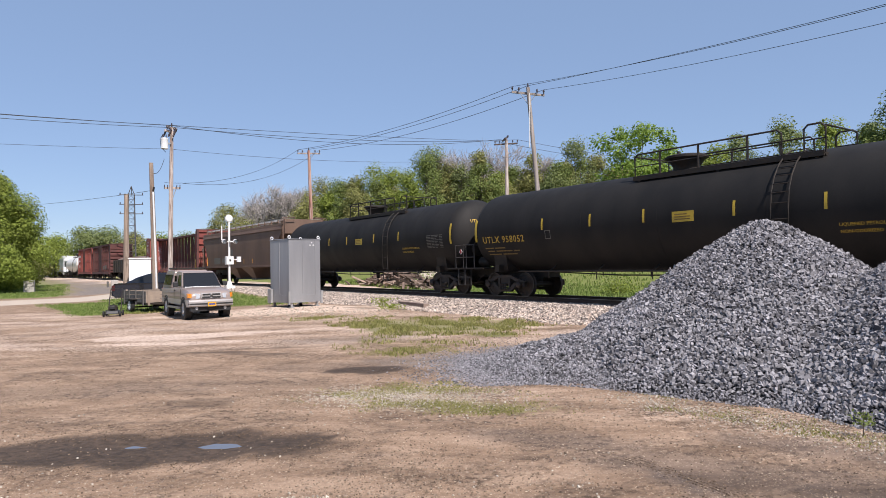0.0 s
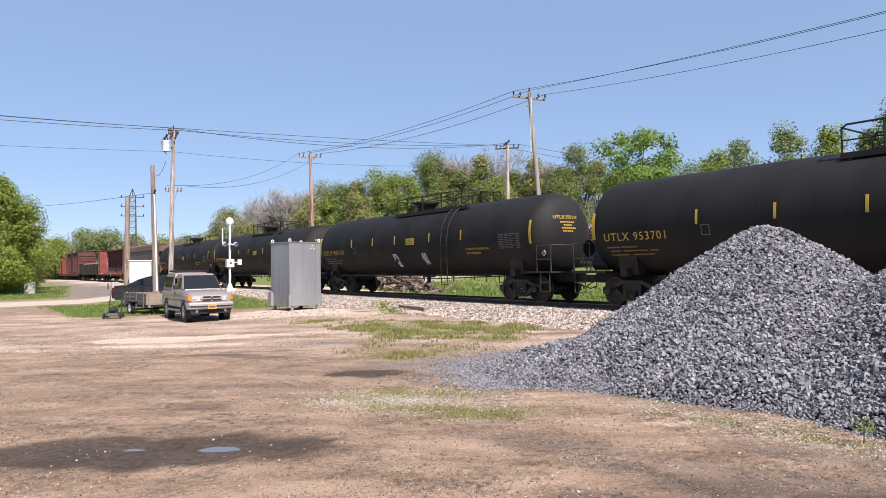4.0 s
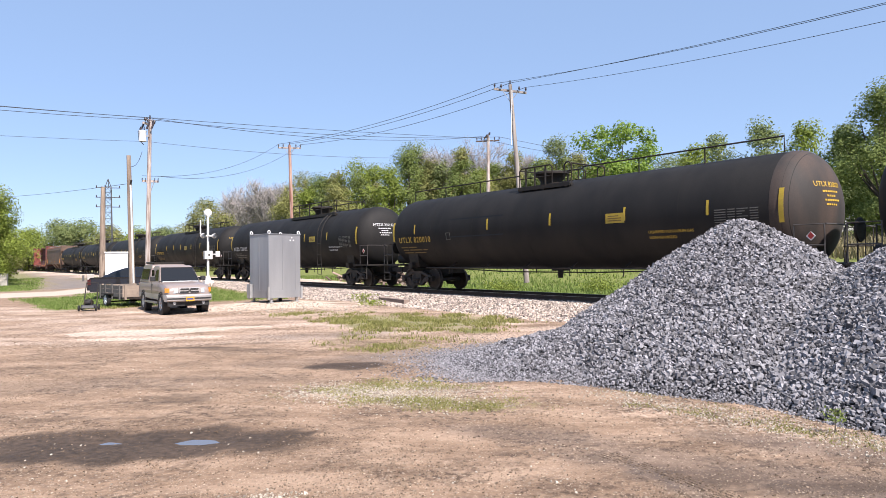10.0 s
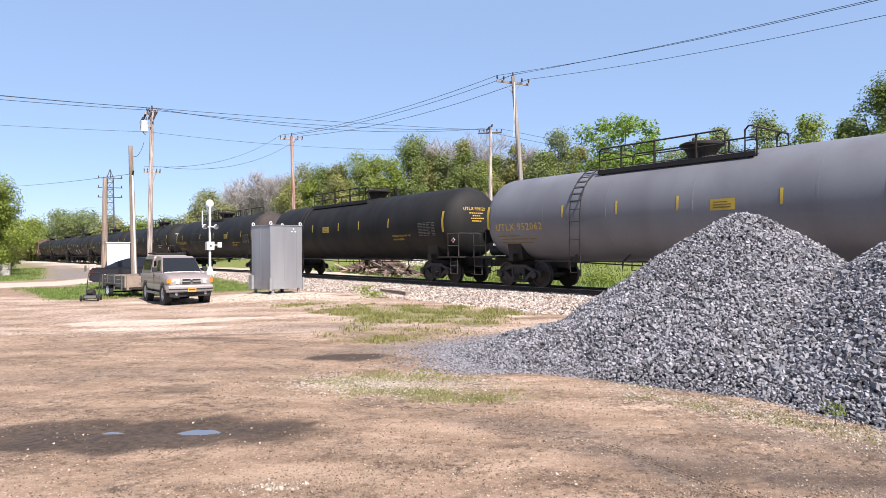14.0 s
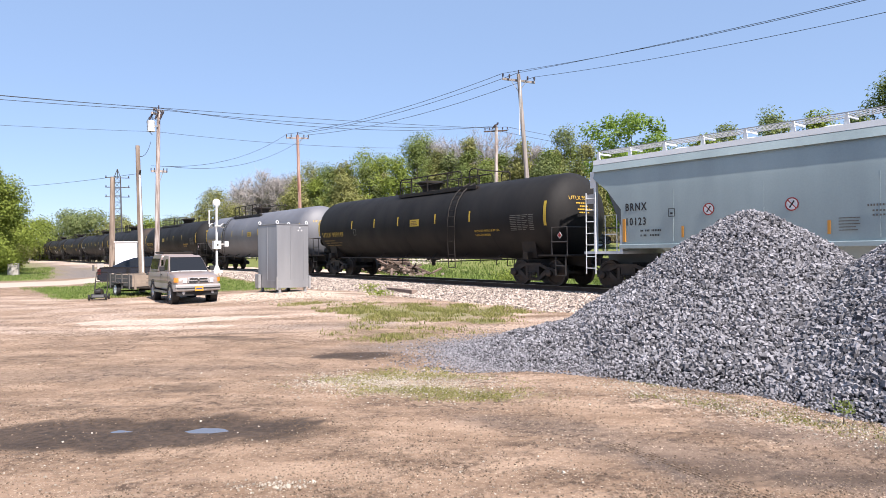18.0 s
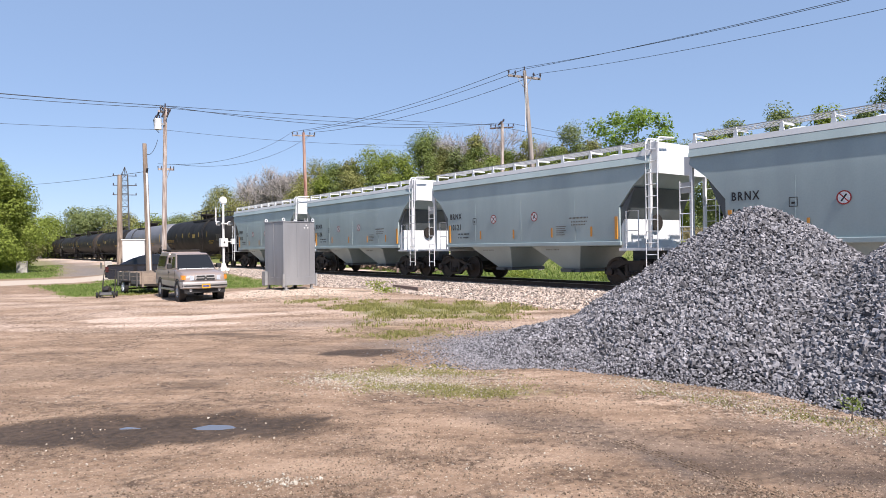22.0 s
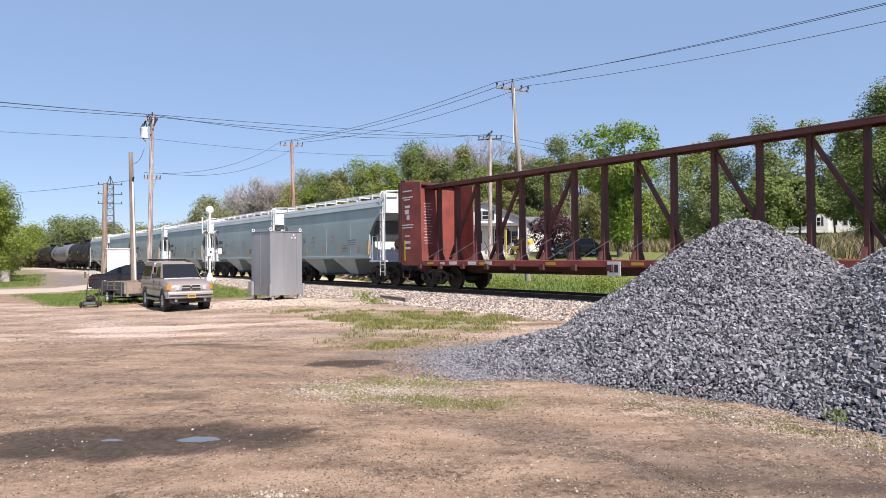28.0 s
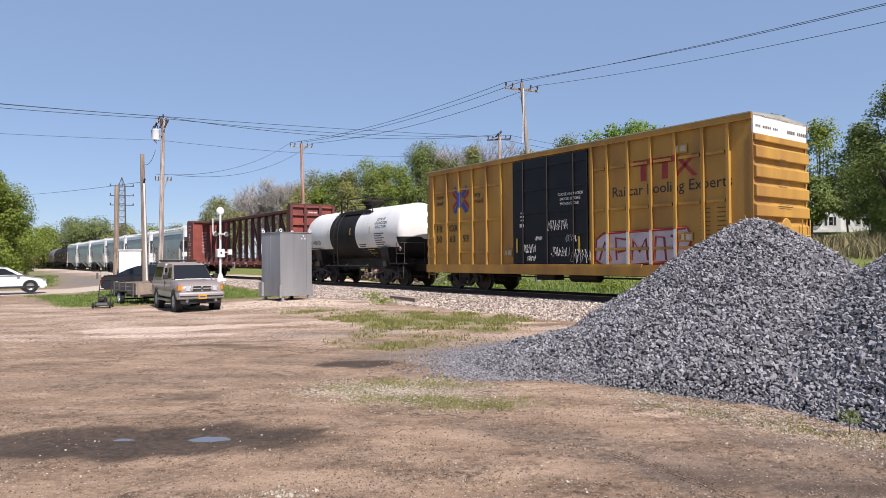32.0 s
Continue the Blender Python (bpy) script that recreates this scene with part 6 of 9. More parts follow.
def build_train():
    place_car(box_car("box_car", "yellow ribbed box car with a black door and graffiti"), 7.27)
    box_marks(CARS[-1][0])
    place_car(small_tank("tank_car", "short white tank car with a black middle band"), 22.1)
    place_car(centre_beam("centre_beam_car", "empty maroon centre-beam lumber car with red bulkheads"), 40.1)
    first = covered_hopper("hopper_car", "clean light grey two-bay covered hopper car")
    for k, num in enumerate(("10166", "10165", "10168", "10121", "10126", "10123")):
        car = first if k == 0 else copy_thing(first, first.matrix_basis)
        HOPPERS.append((car, num))
        place_car(car, 58.15 + 12.76 * k)
    for car, num in HOPPERS:
        hopper_marks(car, num)
        if num == "10126":
            for z0, z1, key in ((1.75, 1.95, "yellow"), (1.96, 2.04, "mark_black"), (2.05, 2.28, "yellow"), (2.29, 2.37, "mark_white"), (2.38, 2.58, "yellow")):
                part("marker_tag", Shape().box(4.66, 4.80, 1.46, 1.52, z0, z1), M[key], car, bevel=0.02)
    black = tank_car("tank_car", M["tank_black"], 9.3, "long black pressure tank car with yellow marks")
    rows = [(138.5, "UTLX", "959149", "mark_yellow", 0), (178.75, "UTLX", "959120", "mark_yellow", 0), (199.6, "UTLX", "820010", "mark_yellow", 0), (220.35, "MTZX", "330132", "mark_white", 0),
            (240.6, "UTLX", "953701", "mark_yellow", 0), (261.1, "UTLX", "959119", "mark_yellow", 1), (281.2, "UTLX", "958052", "mark_yellow", 0), (300.3, "UTLX", "955714", "mark_yellow", 0)]
    made = []
    for k, (s, owner, num, ink, g) in enumerate(rows):
        if num == "820010":
            car = tank_car("tank_car", M["tank_black"], 9.3, "long black tank car with a small valve platform on top", walk_half=1.25, dome_x=-0.1, dome_off=0.5, ladder=False, spots=(7.0, 2.25, -0.95, -4.0, -6.7))
        elif num == "959120":
            car = tank_car("tank_car", M["tank_black"], 9.3, "long black tank car with its ladder near the leading end", dome_x=1.3, dome_off=-2.5, walk_half=3.0, ladder_x=4.45, spots=(5.13, 3.2, 0.24, -1.83, -4.53))
        elif num == "330132":
            car = tank_car("tank_car", M["tank_black"], 9.3, "long black pressure tank car with white lettering", walk_half=2.75, dome_x=-2.75, dome_off=0.65, ladder_x=-4.9, spots=(4.93, 2.4, -0.2, -2.9, -5.6))
        else:
            car = black if k == 0 else copy_thing(black, black.matrix_basis)
        made.append((car, owner, num, ink, g))
        place_car(car, s)
    for car, owner, num, ink, g in made:
        tank_marks(car, 9.3, owner, num, M[ink], graffiti=bool(g))
        if num == "820010":
            for x0, x1 in ((-8.3, -1.6), (1.5, 8.3)):
                part("running_rail", Shape().path([(x0, 0.55, 4.0), (x0, 0.55, 4.42), (x1, 0.55, 4.42), (x1, 0.55, 4.0)], 0.025, 6), M["steel_black"], car)
                for k in (1, 2):
                    part("rail_post", Shape().rod((x0 + (x1 - x0) * k / 3, 0.55, 3.95), (x0 + (x1 - x0) * k / 3, 0.55, 4.42), 0.022, None, 6), M["steel_black"], car)
            part("patch", wrap(bars([(0, 0, 3.2, 0.75)], M["box_black"]), 1.555, 2.505, 4.6, 2.2), None, car, "darker repainted patch on the shell")
    grey = tank_car("tank_car", M["tank_grey"], 9.3, "long grey pressure tank car with a near-side ladder", ladder_x=4.3, walk_half=2.6, dome_x=1.3, dome_off=-0.5)
    place_car(grey, 158.5)
    tank_marks(grey, 9.3, "UTLX", "952062", M["mark_yellow"])
    # far cars at the head of the train
    brown = covered_hopper("hopper_car", "long weathered brown covered hopper car", half=8.7, paint=M["brown_hopper"], white=M["brown_hopper"])
    part("graffiti", bars([(0, 0, 1.6, 0.5), (2.0, 0.1, 1.2, 0.35), (4.2, 0.6, 0.4, 0.5)], M["mark_faded"]), None, brown, at=on_side(5.5, 1.545, 1.6))
    place_car(brown, 318.6)
    cb = centre_beam("centre_beam_car", "maroon centre-beam car far down the track", half=9.9)
    place_car(cb, 339.3)
    place_car(gondola("gondola_car", "low black gondola car with a scrap load"), 360.8)
    b1 = box_car("box_car", "weathered dark red box car with ribbed ends", half=7.9, paint=M["maroon"], plug=False)
    part("graffiti", bars([(0, 0, 1.2, 0.5), (1.6, 0.0, 1.4, 0.6)], M["mark_faded"]), None, b1, at=on_side(-2.5, 1.56, 1.4))
    place_car(b1, 380.8)
    b2 = box_car("box_car", "bright oxide-red box car with white lettering", half=7.9, paint=M["oxide_red"], plug=False)
    part("side_writing", bars([(0, 0, 1.6, 0.35), (0, -0.8, 1.2, 0.3), (0.2, -1.8, 0.8, 0.5)], M["mark_white"]), None, b2, at=on_side(5.8, 1.56, 3.6))
    place_car(b2, 397.6)
    w = tank_car("tank_car", M["white_paint"], 8.2, "white tank car far down the track")
    place_car(w, 415.6)
    for k in range(4):
        place_car(copy_thing(first, first.matrix_basis), 433.0 + 13.2 * k)


HOPPERS = []
build_train()


# ---- things beside the track ----
def at_ground(x, y, rz=0.0, lift=0.0):
    return pose(x, y, ground_z(x, y) + lift, 0, 0, rz)


def place_uv(u, n):
    p = on_track(u, n)
    return p.x, p.y


def build_cabinet():
    """Tall galvanised signal cabinet on short legs, turned a little from the track."""
    x, y = -6.25, 25.0
    c = thing("signal_cabinet", at_ground(x, y, TRACK_DEG + 8.5), "tall plain galvanised steel equipment cabinet on short legs", "cabinet")
    hx, hy, z0, z1 = 0.67, 0.68, 0.16, 2.5
    part("body", Shape().box(-hx, hx, -hy, hy, z0, z1), M["galv"], c, bevel=0.015)
    part("lid", Shape().box(-hx - 0.02, hx + 0.02, -hy - 0.02, hy + 0.02, z1, z1 + 0.03), M["galv"], c)
    part("bottom_skirt", Shape().box(-hx - 0.015, hx + 0.015, -hy - 0.015, hy + 0.015, z0, z0 + 0.28), M["galv"], c)
    for k in (-0.45, 0.1):
        part("panel_fold", Shape().box(-hx - 0.012, -hx, k - 0.012, k + 0.012, z0 + 0.3, z1 - 0.03), M["galv"], c)
    part("panel_fold", Shape().box(-0.012, 0.012, hy, hy + 0.012, z0 + 0.3, z1 - 0.03), M["galv"], c)
    for sx in (-1, 1):
        for sy in (-1, 1):
            part("leg", Shape().box(sx * 0.6 - 0.04, sx * 0.6 + 0.04, sy * 0.55 - 0.04, sy * 0.55 + 0.04, -0.1, z0).box(sx * 0.6 - 0.08, sx * 0.6 + 0.08, sy * 0.55 - 0.08, sy * 0.55 + 0.08, -0.02, 0.02), M["galv_plain"], c)
            s = Shape()
            for i in range(12):
                a, b = i * math.pi / 6, (i + 1) * math.pi / 6
                s.rod((sx * (hx - 0.05), sy * (hy - 0.05) + 0.05 * math.cos(a), z1 + 0.08 + 0.055 * math.sin(a)), (sx * (hx - 0.05), sy * (hy - 0.05) + 0.05 * math.cos(b), z1 + 0.08 + 0.055 * math.sin(b)), 0.018, None, 6)
            part("lifting_eye", s, M["hopper_white"], c, "pale lifting ring")
            part("corner_bracket", Shape().box(sx * (hx + 0.02) - 0.035, sx * (hx + 0.02) + 0.035, sy * (hy + 0.02) - 0.035, sy * (hy + 0.02) + 0.035, z0 - 0.06, z0 + 0.42), M["galv_plain"], c)
    for dy, dz in ((0.0, 0.06), (-0.07, -0.04), (0.07, -0.04)):
        part("mark_dot", Shape().lathe([(0, 0.03), (0.006, 0.03)], 14, "x"), M["mark_white"], c, at=pose(-hx - 0.008, -0.3 + dy, 2.33 + dz))
    part("earth_box", Shape().box(hx - 0.25, hx - 0.02, hy + 0.03, hy + 0.14, z0 - 0.02, z0 + 0.5), M["galv_plain"], c)
    for cx, cy in ((0.1, 0.2), (-0.2, -0.1)):
        part("conduit", Shape().path([(cx, cy, z0), (cx, cy, -0.1)], 0.06, 10), M["steel_black"], c)


def build_crossing_signal():
    x, y = place_uv(34.8, -3.9)
    m = thing("crossing_signal", at_ground(x, y, TRACK_DEG), "white crossing signal mast with lamp arms and box", "crossing signal")
    part("base", Shape().box(-0.28, 0.28, -0.28, 0.28, -0.1, 0.18).lathe([(0.18, 0.2), (0.5, 0.11)], 16, "z"), M["white_paint"], m)
    part("mast", Shape().rod((0, 0, 0.1), (0, 0, 4.45), 0.075, 0.07, 14), M["white_paint"], m, smooth=0.6)
    part("bell", Shape().lathe([(-0.09, 0.0), (-0.09, 0.2), (-0.02, 0.26), (0.05, 0.2), (0.09, 0.0)], 22, "x", (0, 0, 4.62)), M["white_paint"], m, "round white bell on the mast top", smooth=0.6)
    part("lamp_arm", Shape().rod((0, -0.5, 3.1), (0, 0.5, 3.1), 0.04, None, 8).rod((-0.35, 0, 3.1), (0.35, 0, 3.1), 0.04, None, 8), M["white_paint"], m)
    for y0 in (-0.36, 0.36):
        part("lamp_background", Shape().lathe([(0.0, 0.16), (0.03, 0.16)], 22, "x", (-0.16, y0, 3.1)), M["white_paint"], m)
        part("lamp_housing", Shape().rod((-0.14, y0, 3.1), (0.16, y0, 3.1), 0.12, 0.09, 14), M["white_paint"], m)
        part("lamp_hood", Shape().rod((-0.16, y0, 3.1), (-0.38, y0, 3.1), 0.13, 0.12, 14, False), M["galv_plain"], m)
        part("lamp_lens", Shape().lathe([(-0.2, 0.0), (-0.19, 0.11), (-0.17, 0.11)], 18, "x", (0, y0, 3.1)), M["lens"], m, "pale unlit lens")
    part("sign_blade", Shape().box(0.07, 0.09, 0.42, 0.49, 3.2, 4.15), M["white_paint"], m, "narrow white blade seen edge on")
    part("junction_box", Shape().box(-0.19, 0.19, -0.24, 0.24, 1.58, 2.12), M["white_paint"], m, "white metal box", bevel=0.02)
    part("box_latch", Shape().box(-0.21, -0.19, -0.05, 0.05, 1.8, 1.92), M["steel_black"], m)
    part("side_box", Shape().box(-0.1, 0.1, -0.75, -0.5, 1.75, 2.1).box(-0.03, 0.03, -0.52, -0.25, 1.88, 1.94), M["white_paint"], m)
    part("cable", Shape().path([(0.1, 0.05, 1.6), (0.12, 0.06, 0.3)], 0.03), M["wire"], m)


POLES = {}


def build_pole(name, key, foot, top, r, material, label, arms=()):
    """arms: (height below the top, half length, direction and droop in degrees)."""
    foot, top = Vector(foot), Vector(top)
    p = thing(name, Matrix.Translation(foot), label, "utility pole", "utility poles")
    d = top - foot
    part("shaft", Shape().rod((0, 0, -0.3), d * 0.5, r * 1.25, r * 1.05, 14).rod(d * 0.5, d, r * 1.05, r * 0.8, 14), material, p, smooth=0.6)
    ends = []
    for drop, half, deg, tilt in arms:
        v = Vector((math.cos(radians(deg)), math.sin(radians(deg)), 0))
        c = d - Vector((0, 0, drop))
        fit = 0.5 if drop > 1 else 1.0
        v = (v * math.cos(radians(tilt)) - Vector((0, 0, math.sin(radians(tilt))))).normalized()
        m = Matrix.Translation(c) @ pose(0, 0, 0, 0, 0, deg) @ pose(0, 0, 0, 0, tilt, 0)
        part("crossarm", Shape().box(-half, half, -0.05 + r, 0.06 + r, -0.06, 0.06, m), M["scrap"] if key == "mid" else M["pole_pale"] if key == "far" else material, p)
        for sg in (-1, 1):
            part("arm_brace", Shape().rod(c + v * sg * half * 0.5, c - Vector((0, 0, 0.7)), 0.02, None, 5), M["galv_plain"], p)
            for f in (0.95, 0.55):
                q = c + v * sg * half * f + Vector((0, 0, 0.06))
                part("insulator", Shape().rod(q, q + Vector((0, 0, 0.12 * fit)), 0.03, 0.05 * fit, 8).rod(q + Vector((0, 0, 0.12 * fit)), q + Vector((0, 0, 0.24 * fit)), 0.07 * fit, 0.04 * fit, 8), M["insulator"], p)
            ends.append(foot + c + v * sg * half * 0.95 + Vector((0, 0, 0.3)))
    ends.append(foot + d + Vector((0, 0, 0.1)))
    if arms:
        part("top_insulator", Shape().rod(d, d + Vector((0, 0, 0.25)), 0.05, 0.04, 8), M["insulator"], p)
    POLES[key] = (ends, p, d)
    return p


def build_poles():
    build_pole("utility_pole", "big", (5.2, 39.7, 0.6), (4.35, 39.76, 12.3), 0.135, M["pole_grey"], "tall weathered utility pole with one wooden crossarm", ((0.35, 1.0, -6, 9),))
    p = POLES["big"][1]
    part("ground_wire_guard", Shape().rod((-0.85, -0.25, 8.0), (-0.78, -0.22, 11.3), 0.028, 0.028, 6), M["white_paint"], p, "pale cable guard strapped to the pole")
    build_pole("utility_pole", "far", (-13.0, 58.5, 0.3), (-13.28, 58.51, 12.1), 0.15, M["pole_red"], "reddish-brown utility pole with a pale crossarm", ((0.25, 1.0, 12, 0),))
    build_pole("utility_pole", "T", (-17.05, 38.45, 0.1), (-16.87, 38.47, 10.1), 0.12, M["pole_pale"], "weathered pale utility pole carrying a white transformer", ((0.25, 0.42, 75, 0), (3.6, 0.45, 20, 0)))
    p, d = POLES["T"][1], POLES["T"][2]
    part("transformer", Shape().lathe([(-0.02, 0.18), (0.0, 0.21), (0.06, 0.205), (0.52, 0.205), (0.56, 0.22), (0.6, 0.22), (0.64, 0.14), (0.66, 0.0)], 18, "z", d + Vector((-0.36, -0.18, -1.3))), M["hopper_white"], p, "white can transformer", smooth=0.6)
    for k in (-0.1, 0.1):
        part("bushing", Shape().rod(d + Vector((-0.36 + k, -0.18, -0.68)), d + Vector((-0.36 + k, -0.18, -0.44)), 0.04, 0.02, 8), M["insulator"], p)
    part("mount_bracket", Shape().box(-0.2, 0.02, -0.2, -0.14, -0.05, 0.05, Matrix.Translation(d + Vector((0, 0, -1.0)))), M["galv_plain"], p)
    part("drop_lead", Shape().path([d + Vector((-0.46, -0.18, -0.45)), d + Vector((-0.62, -0.18, -0.75)), d + Vector((-0.58, -0.18, -1.2)), d + Vector((-0.3, -0.18, -1.5))], 0.02, 5), M["wire"], p)
    for k in (-0.28, 0.02, 0.3):
        part("cutout", Shape().rod(d + Vector((k, -0.1, -0.15)), d + Vector((k - 0.14, -0.2, -0.6)), 0.06, 0.05, 8), M["insulator"], p)
    build_pole("utility_pole", "short", (-13.08, 28.12, 0.0), (-13.21, 28.04, 6.3), 0.105, M["pole_wood"], "short leaning weathered brown service pole", ())
    p, d = POLES["short"][1], POLES["short"][2]
    part("conduit", Shape().path([(0.1, -0.12, 0.5), Vector((0.1, -0.12, 0)) + d * 0.8], 0.038, 8), M["white_paint"], p, "pale conduit up the pole")
    part("weather_head", Shape().path([Vector((0.1, -0.12, 0)) + d * 0.8, Vector((0.16, -0.15, 0)) + d * 0.83], 0.04, 8), M["steel_black"], p)
    build_pole("utility_pole", "mid", (4.42, 59.84, 1.5), (4.48, 59.83, 12.9), 0.17, M["pole_pale"], "pale utility pole with two crowded crossarms", ((0.35, 1.1, 10, -4), (0.0, 0.7, 100, 0)))
    build_pole("utility_pole", "tower", (-21.85, 42.74, 0.2), (-21.81, 42.76, 6.7), 0.16, M["pole_wood"], "plain grey wooden pole beside the road", ())
    build_pole("utility_pole", "right", (31.0, -1.0, 0.0), (31.0, -1.0, 9.1), 0.16, M["pole_wood"], "wooden utility pole at the edge of the lot", ((-0.1, 0.8, 39, 0),))
    build_pole("utility_pole", "left", (-34.0, 22.0, 0.0), (-34.0, 22.0, 9.2), 0.16, M["pole_wood"], "wooden utility pole by the road", ((0.25, 0.8, 75, 0),))
    build_pole("utility_pole", "left_far", (-54.0, 71.5, 0.2), (-54.0, 71.5, 10.5), 0.16, M["pole_wood"], "wooden utility pole far down the road", ())


def build_tower():
    t = thing("lattice_tower", pose(-44.9, 89.4, 0.2, 0, 0, 20), "slender grey steel lattice tower with crossarms", "lattice tower")
    def half(z):
        return 0.55 - 0.2 * z / 13.0
    for sx, sy in ((-1, -1), (1, -1), (1, 1), (-1, 1)):
        part("corner_leg", Shape().rod((sx * half(0), sy * half(0), 0), (sx * half(11.8), sy * half(11.8), 11.8), 0.055, 0.045, 6), M["tower_steel"], t)
    z = 0.4
    while z < 11.5:
        h, g = half(z), half(z + 0.9)
        ring = [(-h, -h, z), (h, -h, z), (h, h, z), (-h, h, z)]
        up = [(-g, -g, z + 0.9), (g, -g, z + 0.9), (g, g, z + 0.9), (-g, g, z + 0.9)]
        for i in range(4):
            part("bracing", Shape().rod(ring[i], up[(i + 1) % 4], 0.025, None, 4), M["tower_steel"], t)
            part("bracing", Shape().rod(ring[i], ring[(i + 1) % 4], 0.025, None, 4), M["tower_steel"], t)
        z += 0.9
    part("peak", Shape().rod((-0.4, 0, 11.8), (0, 0, 13.0), 0.05).rod((0.4, 0, 11.8), (0, 0, 13.0), 0.05).rod((0, 0.4, 11.8), (0, 0, 13.0), 0.05), M["tower_steel"], t)
    for z in (11.8, 10.5, 9.2):
        part("crossarm", Shape().rod((-1.5, 0, z), (1.5, 0, z), 0.06, None, 6), M["tower_steel"], t)
        for x in (-1.4, 1.4):
            part("insulator", Shape().rod((x, 0, z), (x, 0, z + 0.3), 0.08, 0.05, 6), M["insulator"], t)


def wire(a, b, sag, r=0.016):
    a, b = Vector(a), Vector(b)
    s = Shape()
    pts = []
    for k in range(25):
        f = k / 24
        p = a.lerp(b, f)
        p.z -= sag * 4 * f * (1 - f)
        pts.append(p)
    s.path(pts, r, 5)
    ob = part("overhead_wire", s, M["wire"], None)
    tagged(ob, "thin dark overhead wire strung between poles", "wire", "overhead wires")


def build_wires():
    big, far, T, mid, right, left, short = (POLES[k][0] for k in ("big", "far", "T", "mid", "right", "left", "short"))
    wire(big[2], (31.0, -1.0, 9.2), 0.6, 0.012)
    wire(big[1], (31.5, -0.6, 9.8), 1.15, 0.012)
    wire(big[0], (30.4, -1.5, 9.5), 1.0, 0.012)
    wire(big[0], far[0], 0.5)
    wire(big[2], far[2], 0.5)
    wire(big[1], far[1], 0.6)
    wire(left[0], T[0], 0.25, 0.017)
    wire(left[1], T[1], 0.3, 0.015)
    wire(left[2], T[4], 0.2, 0.015)
    wire(T[0], mid[0], 0.1, 0.015)
    wire(T[1], mid[1], 0.45, 0.015)
    wire(T[4], mid[4], 0.8, 0.016)
    wire(T[2], far[0], 0.9, 0.012)
    wire(T[3], far[1], 1.1, 0.012)
    lo = Vector((-17.0, 38.4, 8.8))
    wire(left[2] - Vector((0, 0, 1.75)), lo, 0.2, 0.009)
    wire(lo, POLES["mid"][0][2] - Vector((0, 0, 2.0)), 0.6, 0.010)
    wire(T[2] + Vector((0, 0, 1.4)), short[-1] - Vector((0, 0, 0.5)), 0.35, 0.014)
    wire(POLES["left_far"][0][-1] - Vector((0, 0, 1.3)), short[-1] - Vector((0, 0, 1.3)), 0.4, 0.010)
    wire(mid[1], (44.0, 73.0, 11.0), 1.0, 0.017)
    wire(mid[0], (44.0, 75.0, 10.6), 1.0, 0.017)


def wheel_part(parent, x, y, r, w, rim="alloy", out=1):
    t = part("wheel", Shape().lathe([(-w / 2, r * 0.62), (-w / 2, r * 0.93), (-w / 2 + 0.03, r), (w / 2 - 0.03, r), (w / 2, r * 0.93), (w / 2, r * 0.62), (-w / 2, r * 0.62)], 28, "y", caps=False), M["tyre"], parent, "black rubber tyre", smooth=0.6, at=pose(x, y, r))
    s = Shape().lathe([(out * w * 0.30, 0.0), (out * w * 0.36, r * 0.18), (out * w * 0.2, r * 0.3), (out * w * 0.28, r * 0.52), (out * w * 0.48, r * 0.64), (-out * w * 0.3, r * 0.64)], 24, "y", caps=False)
    part("rim", s, M[rim], t, smooth=0.6)
    for k in range(5):
        a = k * 2 * math.pi / 5
        part("spoke", Shape().rod((r * 0.15 * math.sin(a), out * w * 0.38, r * 0.15 * math.cos(a)), (r * 0.56 * math.sin(a), out * w * 0.40, r * 0.56 * math.cos(a)), r * 0.075, r * 0.06, 5), M[rim], t)
    return t


